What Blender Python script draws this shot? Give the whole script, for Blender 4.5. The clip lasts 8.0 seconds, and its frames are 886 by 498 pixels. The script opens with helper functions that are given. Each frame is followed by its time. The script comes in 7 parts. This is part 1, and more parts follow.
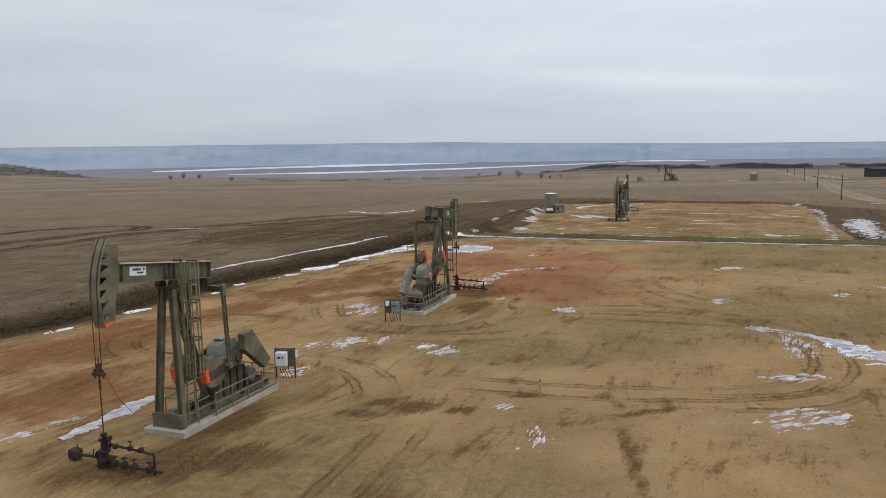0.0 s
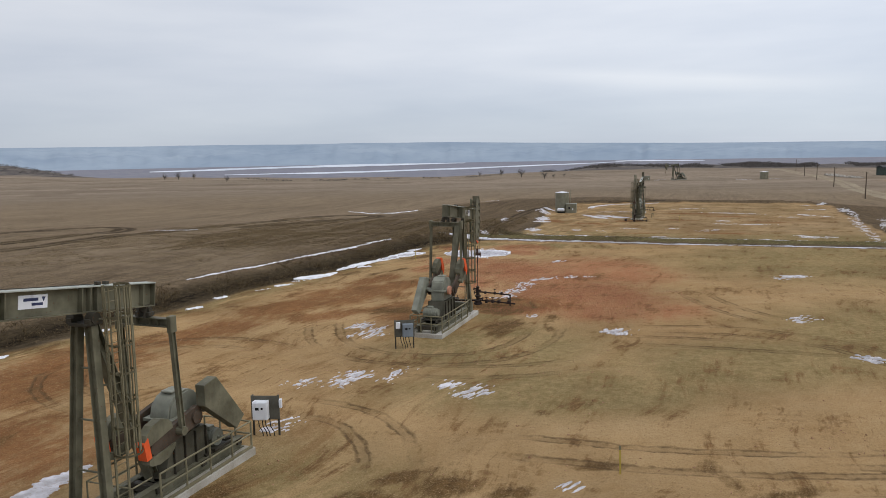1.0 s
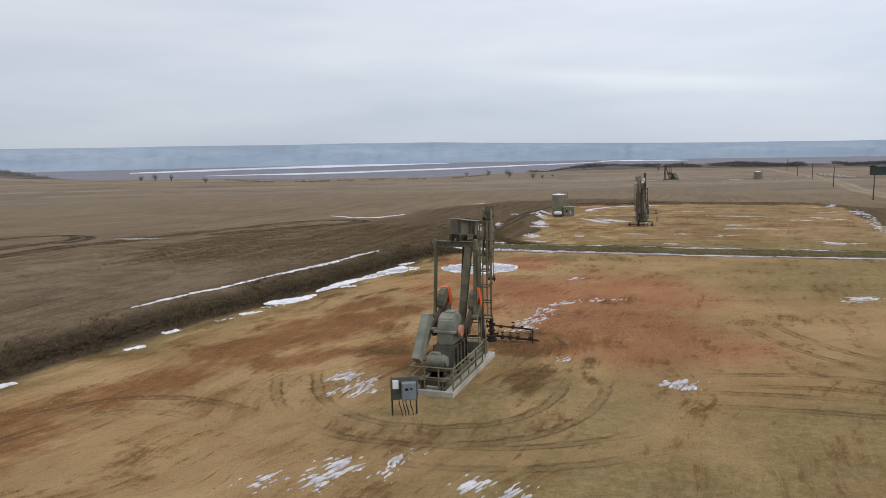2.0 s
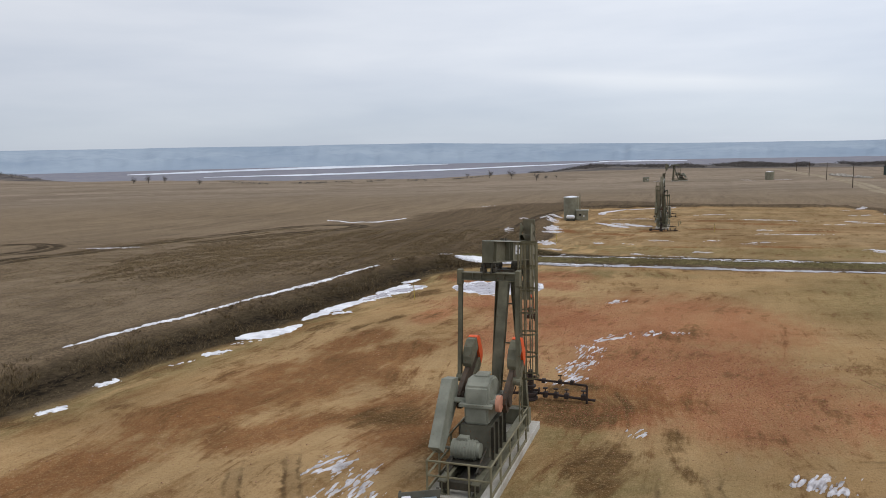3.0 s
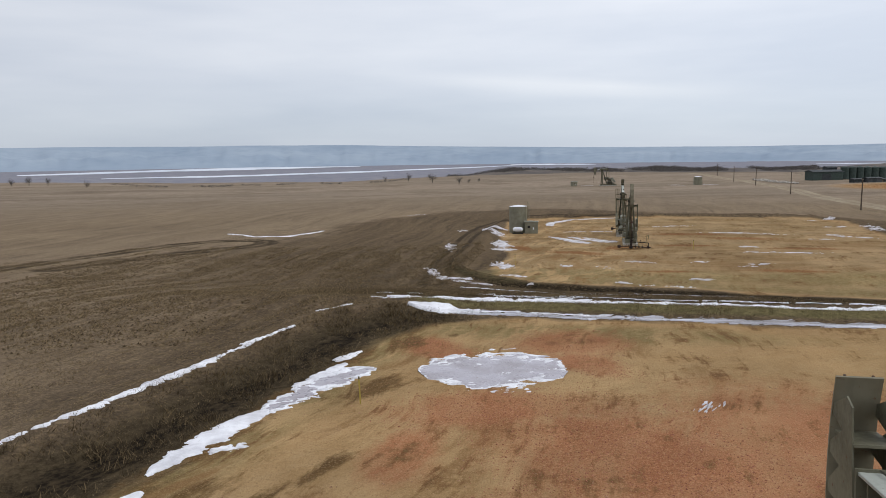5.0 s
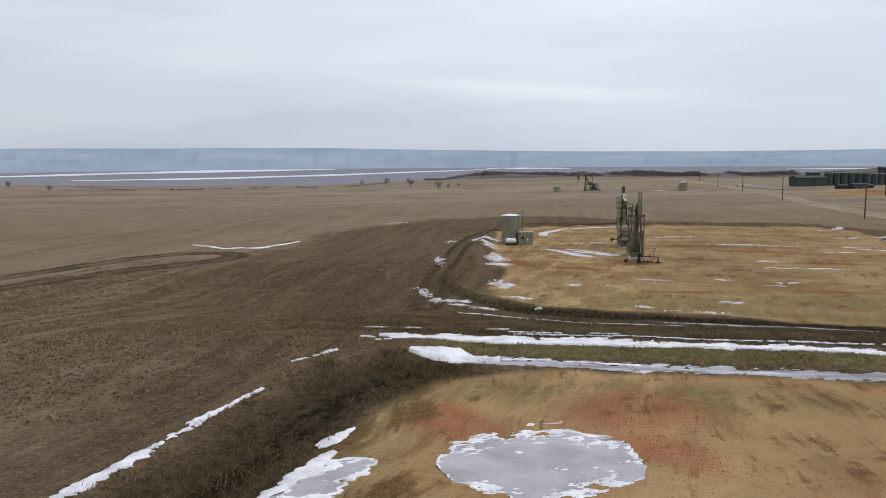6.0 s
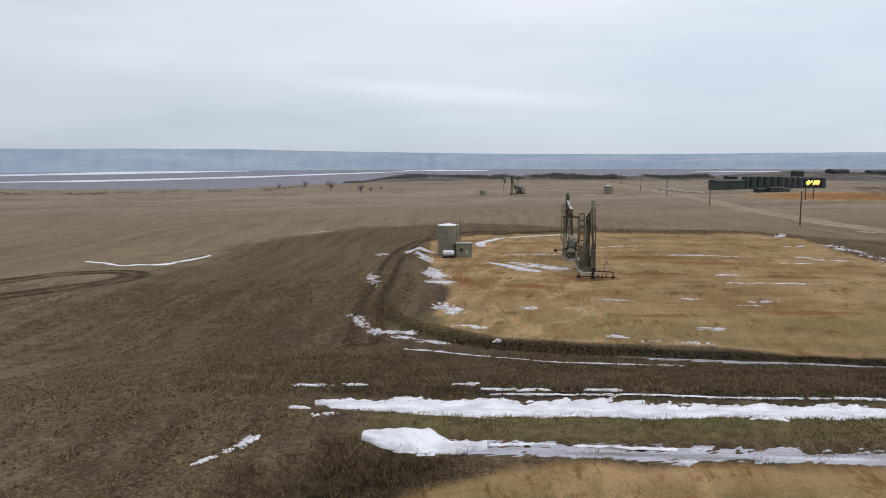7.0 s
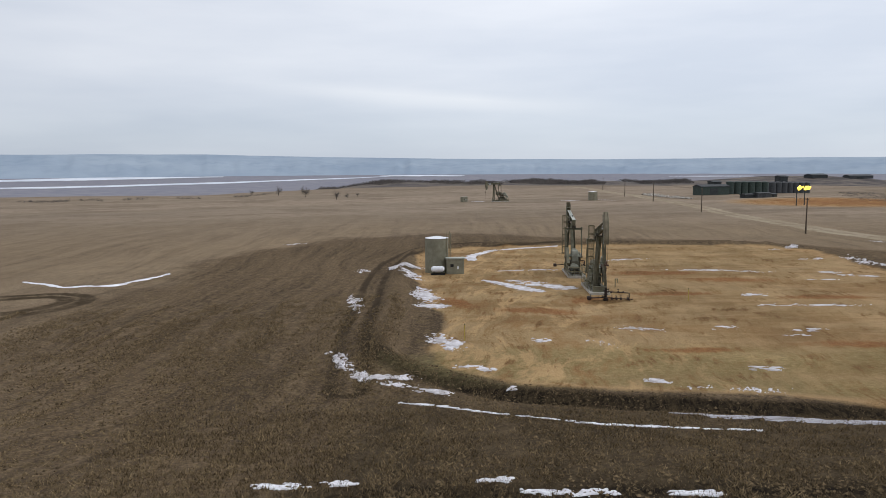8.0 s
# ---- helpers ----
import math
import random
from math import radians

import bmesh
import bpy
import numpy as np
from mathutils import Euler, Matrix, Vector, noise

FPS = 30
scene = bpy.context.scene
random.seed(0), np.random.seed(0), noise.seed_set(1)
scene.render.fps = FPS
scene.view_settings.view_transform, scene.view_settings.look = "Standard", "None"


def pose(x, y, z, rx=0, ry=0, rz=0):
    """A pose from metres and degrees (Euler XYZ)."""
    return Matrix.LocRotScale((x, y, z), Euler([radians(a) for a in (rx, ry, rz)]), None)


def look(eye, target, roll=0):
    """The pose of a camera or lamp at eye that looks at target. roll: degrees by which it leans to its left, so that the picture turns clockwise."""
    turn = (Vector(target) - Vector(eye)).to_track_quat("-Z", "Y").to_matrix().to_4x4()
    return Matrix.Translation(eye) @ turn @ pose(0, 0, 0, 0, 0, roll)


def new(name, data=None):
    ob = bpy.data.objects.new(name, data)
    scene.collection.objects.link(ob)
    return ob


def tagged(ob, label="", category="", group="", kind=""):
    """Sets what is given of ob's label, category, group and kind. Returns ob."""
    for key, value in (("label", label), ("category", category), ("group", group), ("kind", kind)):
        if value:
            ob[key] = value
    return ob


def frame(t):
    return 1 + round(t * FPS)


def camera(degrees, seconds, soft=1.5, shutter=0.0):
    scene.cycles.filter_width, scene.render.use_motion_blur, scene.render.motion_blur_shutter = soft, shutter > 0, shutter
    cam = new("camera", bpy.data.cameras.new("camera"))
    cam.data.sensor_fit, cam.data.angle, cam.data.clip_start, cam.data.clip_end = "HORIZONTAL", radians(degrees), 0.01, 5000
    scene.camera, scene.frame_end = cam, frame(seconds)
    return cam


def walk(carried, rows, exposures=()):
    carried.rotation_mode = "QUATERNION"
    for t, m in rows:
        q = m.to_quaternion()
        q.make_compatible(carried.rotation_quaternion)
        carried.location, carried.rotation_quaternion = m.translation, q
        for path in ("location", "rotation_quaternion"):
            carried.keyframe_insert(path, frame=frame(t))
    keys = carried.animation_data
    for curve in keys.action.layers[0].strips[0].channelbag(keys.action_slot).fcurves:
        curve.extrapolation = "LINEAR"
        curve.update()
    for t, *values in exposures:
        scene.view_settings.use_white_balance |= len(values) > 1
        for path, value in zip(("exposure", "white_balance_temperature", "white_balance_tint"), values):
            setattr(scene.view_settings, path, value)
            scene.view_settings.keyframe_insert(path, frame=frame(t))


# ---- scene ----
cam = camera(60.2, 8.0, 0.75)
PATH = [  # seconds, x, y, z, yaw, pitch, lean to the left
    (0, 0.360, -0.770, 11.608, 0.359, -7.300, -0.908),
    (0.5, -0.376, 4.231, 11.124, 0.421, -7.330, -0.934),
    (1, -1.112, 9.434, 10.813, 0.235, -7.296, -0.981),
    (1.5, -1.725, 14.870, 10.795, -0.360, -7.311, -1.002),
    (1.7, -1.957, 17.132, 10.780, -0.700, -7.310, -1.010),
    (2.8, -3.010, 29.300, 10.490, -1.190, -7.220, -1.180),
    (3, -3.082, 31.570, 10.467, -1.060, -7.224, -1.228),
    (3.5, -3.593, 37.329, 10.343, -0.954, -7.163, -1.264),
    (4, -4.097, 43.212, 10.235, -2.316, -7.123, -1.288),
    (4.5, -4.598, 49.176, 10.204, -6.041, -7.218, -0.899),
    (4.7, -4.680, 51.560, 10.225, -7.027, -7.210, -0.830),
    (5.8, -5.170, 63.420, 10.385, -8.600, -6.970, -0.500),
    (6, -5.203, 65.630, 10.409, -9.574, -6.926, -0.447),
    (6.5, -5.231, 71.203, 10.554, -12.874, -6.874, -0.317),
    (7, -4.983, 76.765, 10.715, -15.685, -6.816, -0.228),
    (7.5, -4.500, 82.315, 10.790, -16.980, -6.664, -0.170),
    (8, -3.498, 88.026, 10.739, -17.523, -6.436, -0.320),
]
walk(cam, [(t, pose(x, y, z, 0, 0, yaw) @ pose(0, 0, 0, 90 + pitch) @ pose(0, 0, 0, 0, 0, roll)) for t, x, y, z, yaw, pitch, roll in PATH],
     [(0.0, -0.13), (1.0, -0.06), (4.0, -0.03), (8.0, -0.03)])

# ---- sky and sun: a flat overcast, brighter low on the right ----
world = bpy.data.worlds.new("overcast")
scene.world = world
world.use_nodes = True
wn, wl = world.node_tree.nodes, world.node_tree.links
wn.clear()
w_out, w_bg, w_bg2, w_add = (wn.new(k) for k in ("ShaderNodeOutputWorld", "ShaderNodeBackground", "ShaderNodeBackground", "ShaderNodeAddShader"))
sky = wn.new("ShaderNodeTexSky")
sky.sky_type, sky.sun_disc = "NISHITA", False
sky.sun_elevation, sky.sun_rotation = radians(38), radians(40)
wl.new(sky.outputs[0], w_bg.inputs[0])
w_bg.inputs[1].default_value = 0.008
sky.dust_density, sky.ozone_density = 0.0, 3.0
w_tc, w_sep, w_ramp = wn.new("ShaderNodeTexCoord"), wn.new("ShaderNodeSeparateXYZ"), wn.new("ShaderNodeValToRGB")
wl.new(w_tc.outputs["Generated"], w_sep.inputs[0])
wl.new(w_sep.outputs[2], w_ramp.inputs[0])
cr = w_ramp.color_ramp
cr.elements[0].position, cr.elements[0].color = 0.0, (0.475, 0.53, 0.625, 1)
cr.elements[1].position, cr.elements[1].color = 1.0, (0.82, 0.84, 0.91, 1)
for p, c in ((0.03, (0.515, 0.565, 0.65, 1)), (0.09, (0.615, 0.65, 0.725, 1)), (0.16, (0.68, 0.71, 0.775, 1)), (0.26, (0.74, 0.765, 0.825, 1))):
    e = cr.elements.new(p)
    e.color = c
w_map, w_noise, w_nr, w_mix = wn.new("ShaderNodeMapping"), wn.new("ShaderNodeTexNoise"), wn.new("ShaderNodeValToRGB"), wn.new("ShaderNodeMix")
w_map.inputs["Scale"].default_value = (1.6, 1.6, 9.0)
w_map.inputs["Rotation"].default_value = (0.0, radians(3), 0.0)
wl.new(w_tc.outputs["Generated"], w_map.inputs[0])
wl.new(w_map.outputs[0], w_noise.inputs["Vector"])
w_noise.inputs["Scale"].default_value, w_noise.inputs["Detail"].default_value, w_noise.inputs["Roughness"].default_value = 1.5, 5.0, 0.5
wl.new(w_noise.outputs[0], w_nr.inputs[0])
w_nr.color_ramp.elements[0].position, w_nr.color_ramp.elements[0].color = 0.34, (0.90, 0.92, 0.95, 1)
w_nr.color_ramp.elements[1].position, w_nr.color_ramp.elements[1].color = 0.68, (1.10, 1.09, 1.075, 1)
w_mix.data_type, w_mix.blend_type = "RGBA", "MULTIPLY"
w_mix.inputs[0].default_value = 1.0
wl.new(w_ramp.outputs[0], w_mix.inputs[6])
wl.new(w_nr.outputs[0], w_mix.inputs[7])
w_side, w_tint = wn.new("ShaderNodeMapRange"), wn.new("ShaderNodeMix")
wl.new(w_sep.outputs[0], w_side.inputs[0])
for i, val in enumerate((-0.55, 0.50, 0.885, 1.055)):
    w_side.inputs[i + 1].default_value = val
w_tint.data_type, w_tint.blend_type, w_tint.inputs[0].default_value = "RGBA", "MULTIPLY", 1.0
wl.new(w_mix.outputs[2], w_tint.inputs[6])
wl.new(w_side.outputs[0], w_tint.inputs[7])
w_lift, w_zr, w_xr, w_zx, w_gap, w_glow = (wn.new(kind) for kind in ("ShaderNodeMath", "ShaderNodeValToRGB", "ShaderNodeValToRGB", "ShaderNodeMath", "ShaderNodeMath", "ShaderNodeMix"))
w_lift.operation, w_lift.inputs[1].default_value = "MULTIPLY_ADD", 0.075
wl.new(w_sep.outputs[0], w_lift.inputs[0]), wl.new(w_sep.outputs[2], w_lift.inputs[2])
wl.new(w_lift.outputs[0], w_zr.inputs[0]), wl.new(w_sep.outputs[0], w_xr.inputs[0])
for ramp, stops in ((w_zr, ((0.088, 0.0), (0.100, 0.8), (0.106, 1.0), (0.116, 0.25), (0.140, 0.0))), (w_xr, ((0.02, 0.0), (0.18, 0.8), (0.34, 1.0), (0.52, 0.0)))):
    for i, (at, val) in enumerate(stops):
        e = ramp.color_ramp.elements[i] if i < 2 else ramp.color_ramp.elements.new(at)
        e.position, e.color = at, (val, val, val, 1)
w_zx.operation = w_gap.operation = "MULTIPLY"
wl.new(w_zr.outputs[0], w_zx.inputs[0]), wl.new(w_xr.outputs[0], w_zx.inputs[1])
wl.new(w_zx.outputs[0], w_gap.inputs[0])
w_gap.inputs[1].default_value = 0.5
w_glow.data_type = "RGBA"
wl.new(w_gap.outputs[0], w_glow.inputs[0]), wl.new(w_tint.outputs[2], w_glow.inputs[6])
w_glow.inputs[7].default_value = (0.86, 0.87, 0.90, 1)
wl.new(w_glow.outputs[2], w_bg2.inputs[0])
w_bg2.inputs[1].default_value = 1.045
wl.new(w_bg.outputs[0], w_add.inputs[0])
wl.new(w_bg2.outputs[0], w_add.inputs[1])
wl.new(w_add.outputs[0], w_out.inputs[0])
sun = new("sun", bpy.data.lights.new("sun", "SUN"))
sun.data.energy, sun.data.angle, sun.data.color = 1.1, radians(35), (1.0, 0.97, 0.92)
sun.matrix_world = look((60, 40, 80), (0, 60, 0))

# ---- materials ----


def srgb(r, g, b):
    """A linear colour from values of 0 to 255."""
    return tuple(((v / 255 + 0.055) / 1.055) ** 2.4 if v > 10 else v / 255 / 12.92 for v in (r, g, b)) + (1.0,)


class Nodes:
    """A material's node tree with short ways to add nodes."""

    def __init__(self, name, rough=0.7, metal=0.0, spec=0.3):
        self.mat = bpy.data.materials.new(name)
        self.mat.use_nodes = True
        self.n, self.l = self.mat.node_tree.nodes, self.mat.node_tree.links
        self.bsdf = self.n["Principled BSDF"]
        self.bsdf.inputs["Roughness"].default_value = rough
        self.bsdf.inputs["Metallic"].default_value = metal
        self.bsdf.inputs["Specular IOR Level"].default_value = spec
        self.co = self.n.new("ShaderNodeTexCoord").outputs["Object"]
        self.pos = self.n.new("ShaderNodeNewGeometry").outputs["Position"]

    def put(self, socket, value):
        if isinstance(value, bpy.types.NodeSocket):
            self.l.new(value, socket)
        else:
            socket.default_value = value

    def noise(self, scale, detail=4.0, rough=0.55, vec=None, stretch=None, turn=0.0):
        t = self.n.new("ShaderNodeTexNoise")
        t.inputs["Scale"].default_value, t.inputs["Detail"].default_value, t.inputs["Roughness"].default_value = scale, detail, rough
        v = vec or self.co
        if stretch or turn:
            m = self.n.new("ShaderNodeMapping")
            m.vector_type = "TEXTURE"
            m.inputs["Scale"].default_value = tuple(1 / q for q in (stretch or (1, 1, 1)))
            m.inputs["Rotation"].default_value = (0, 0, radians(turn - 90) if turn else 0)
            self.l.new(v, m.inputs[0])
            v = m.outputs[0]
        self.l.new(v, t.inputs["Vector"])
        return t.outputs[0]

    def warp(self, scale, amount):
        """The place, shifted about by noise, so that lines wander."""
        t = self.n.new("ShaderNodeTexNoise")
        t.inputs["Scale"].default_value, t.inputs["Detail"].default_value = scale, 2.0
        self.l.new(self.pos, t.inputs["Vector"])
        m = self.n.new("ShaderNodeVectorMath")
        m.operation = "MULTIPLY_ADD"
        self.l.new(t.outputs["Color"], m.inputs[0])
        m.inputs[1].default_value = (amount, amount, 0)
        self.l.new(self.pos, m.inputs[2])
        return m.outputs[0]

    def voronoi(self, scale, vec=None):
        t = self.n.new("ShaderNodeTexVoronoi")
        t.inputs["Scale"].default_value = scale
        self.l.new(vec or self.co, t.inputs["Vector"])
        return t

    def ramp(self, fac, *stops):
        r = self.n.new("ShaderNodeValToRGB")
        els = r.color_ramp.elements
        for i, (p, c) in enumerate(stops):
            e = els[i] if i < 2 else els.new(p)
            e.position = p
            e.color = c if isinstance(c, tuple) else (c, c, c, 1)
        self.l.new(fac, r.inputs[0])
        return r.outputs[0]

    def mix(self, fac, a, b, how="MIX"):
        m = self.n.new("ShaderNodeMix")
        m.data_type, m.blend_type = "RGBA", how
        self.put(m.inputs[0], fac), self.put(m.inputs[6], a), self.put(m.inputs[7], b)
        return m.outputs[2]

    def math(self, how, a, b=0.0, clamp=False):
        m = self.n.new("ShaderNodeMath")
        m.operation, m.use_clamp = how, clamp
        self.put(m.inputs[0], a), self.put(m.inputs[1], b)
        return m.outputs[0]

    def attr(self, name):
        a = self.n.new("ShaderNodeAttribute")
        a.attribute_name = name
        return a.outputs["Fac"]

    def edge(self, value, at, soft):
        """0 below at, 1 above, over a width of soft."""
        m = self.n.new("ShaderNodeMapRange")
        self.put(m.inputs[0], value)
        m.inputs[1].default_value, m.inputs[2].default_value = at - soft, at + soft
        return m.outputs[0]

    def bump(self, height, strength=0.3, dist=0.05):
        b = self.n.new("ShaderNodeBump")
        b.inputs["Strength"].default_value, b.inputs["Distance"].default_value = strength, dist
        self.l.new(height, b.inputs["Height"])
        self.l.new(b.outputs[0], self.bsdf.inputs["Normal"])

    def done(self, colour=None, rough=None):
        if colour is not None:
            self.put(self.bsdf.inputs["Base Color"], colour)
        if rough is not None:
            self.put(self.bsdf.inputs["Roughness"], rough)
        return self.mat


def painted(name, colour, rough=0.55, metal=0.0, wear=0.25, rust=0.0, spec=0.2):
    """Weathered paint: grime at two scales, faded patches, flecks of rust."""
    k = Nodes(name, rough, metal, spec)
    big, small = k.noise(1.3, 4), k.noise(14, 5, 0.6)
    dark = tuple(c * (1 - wear) for c in colour[:3]) + (1,)
    light = tuple(min(1, c * (1 + wear * 0.6) + 0.01) for c in colour[:3]) + (1,)
    col = k.mix(k.ramp(big, (0.35, 0.0), (0.65, 1.0)), dark, light)
    streak = k.noise(5, 4, 0.6, None, (1.0, 1.0, 0.12))
    col = k.mix(k.ramp(streak, (0.55, 0.0), (0.75, 0.5)), col, tuple(c * 0.6 for c in colour[:3]) + (1,))
    if rust:
        col = k.mix(k.ramp(small, (0.68 - rust * 0.2, 0.0), (0.74 - rust * 0.15, 0.85)), col, (0.13, 0.055, 0.025, 1))
    k.bump(small, 0.12, 0.01)
    return k.done(col, k.ramp(small, (0.3, rough - 0.12), (0.7, min(1.0, rough + 0.15))))


STEEL_GREEN = painted("olive_grey_paint", (0.134, 0.127, 0.085, 1), 0.55, 0.0, 0.34, 0.2)
STEEL_DARK = painted("grimy_olive_paint", (0.048, 0.043, 0.031, 1), 0.6, 0.0, 0.4, 0.3)
STEEL_LIGHT = painted("pale_grey_green_paint", (0.210, 0.215, 0.172, 1), 0.5, 0.0, 0.24, 0.12)
# Beam-top sheen of the sky is put into this colour; shed roofs share it.
STEEL_TOP = painted("pale_sheen_paint", (0.36, 0.38, 0.34, 1), 0.4, 0.0, 0.12, 0.04)
ORANGE = painted("orange_paint", (0.75, 0.11, 0.03, 1), 0.5, 0.0, 0.15, 0.05)
FACE_PAINT = painted("worn_khaki_face", (0.190, 0.172, 0.118, 1), 0.6, 0.0, 0.25, 0.2)
# Grimy olive, darkened in its colour for the shadows round the stand.
STAND_PAINT = painted("grimy_shaded_stand", (0.085, 0.080, 0.056, 1), 0.6, 0.0, 0.4, 0.3)
CRANK_IRON = painted("rust_streaked_crank", (0.070, 0.052, 0.037, 1), 0.65, 0.0, 0.35, 0.5)
DRUM = painted("faded_orange_drum", (0.42, 0.20, 0.13, 1), 0.6, 0.0, 0.2, 0.25)
RUSTY = painted("rusty_black_iron", (0.035, 0.024, 0.020, 1), 0.75, 0.0, 0.4, 0.35)
ROD = painted("oily_cable", (0.07, 0.04, 0.028, 1), 0.5, 0.3, 0.3, 0.4)
YELLOW_STEEL = painted("khaki_rail_paint", (0.180, 0.162, 0.100, 1), 0.6, 0.0, 0.2, 0.2)
WHITE_PAINT = painted("white_enamel", (0.72, 0.74, 0.78, 1), 0.4, 0.0, 0.06, 0.0)
GREY_BOX = painted("blue_grey_enamel", (0.20, 0.235, 0.27, 1), 0.45, 0.0, 0.1, 0.0)
BACK_PANEL = painted("weathered_back_panel", (0.10, 0.095, 0.075, 1), 0.75, 0.0, 0.3, 0.1)
BLACK = painted("black_rubber", (0.012, 0.012, 0.012, 1), 0.7, 0.0, 0.2, 0.0)
NAVY = painted("navy_print", (0.03, 0.04, 0.10, 1), 0.5, 0.0, 0.05, 0.0)
TANK_TAN = painted("tan_grey_tank_paint", (0.205, 0.195, 0.140, 1), 0.55, 0.0, 0.16, 0.06)
POLE_WOOD = painted("weathered_pole_wood", (0.085, 0.062, 0.045, 1), 0.85, 0.0, 0.35, 0.0)


def concrete():
    k = Nodes("pale_concrete", 0.9, 0, 0.2)
    a, b = k.noise(1.1, 5), k.noise(22, 6, 0.65)
    c = k.mix(k.ramp(a, (0.35, 0.0), (0.7, 1.0)), (0.31, 0.285, 0.235, 1), (0.48, 0.465, 0.425, 1))
    c = k.mix(k.ramp(b, (0.5, 0.0), (0.75, 0.6)), c, (0.2, 0.17, 0.13, 1))
    k.bump(b, 0.3, 0.01)
    return k.done(c)


CONCRETE = concrete()


def snow_material():
    k = Nodes("old_wet_snow", 0.55, 0, 0.4)
    a, b = k.noise(0.9, 5), k.noise(9, 6, 0.65)
    c = k.mix(k.ramp(a, (0.36, 0.0), (0.62, 1.0)), (0.56, 0.56, 0.60, 1), (0.80, 0.81, 0.85, 1))
    c = k.mix(k.ramp(b, (0.62, 0.0), (0.74, 0.55)), c, (0.36, 0.28, 0.20, 1))
    k.bump(b, 0.6, 0.05)
    k.bsdf.inputs["Subsurface Weight"].default_value = 0.0
    return k.done(c)


SNOW = snow_material()


def earth(name, lo, hi, scale=3.0):
    """Plain soil: two tones, clods and grain."""
    k = Nodes(name, 1.0, 0, 0.02)
    a, b, c = k.noise(scale * 0.12, 4, 0.6, k.pos), k.noise(scale, 5, 0.65, k.pos), k.noise(scale * 7, 4, 0.7, k.pos)
    col = k.mix(k.ramp(k.math("ADD", k.math("MULTIPLY", a, 0.5), k.math("MULTIPLY", b, 0.5)), (0.36, 0.0), (0.64, 1.0)), lo, hi)
    col = k.mix(k.ramp(c, (0.52, 0.0), (0.72, 0.5)), col, tuple(v * 0.5 for v in lo[:3]) + (1,))
    k.bump(k.math("ADD", b, c), 0.5, 0.03)
    return k.done(col)


ROAD_GRAVEL = earth("pale_gravel", (0.215, 0.172, 0.115, 1), (0.345, 0.290, 0.210, 1), 1.0)


def mossy(k, soil, clump):
    """Yellow-green moss in worked soil, here and there."""
    fac = k.math("MULTIPLY", k.ramp(k.noise(1.1, 4, 0.65, k.pos), (0.54, 0.0), (0.66, 0.6)), k.ramp(clump, (0.40, 0.2), (0.55, 1.0)))
    return k.mix(fac, soil, (0.105, 0.078, 0.026, 1))


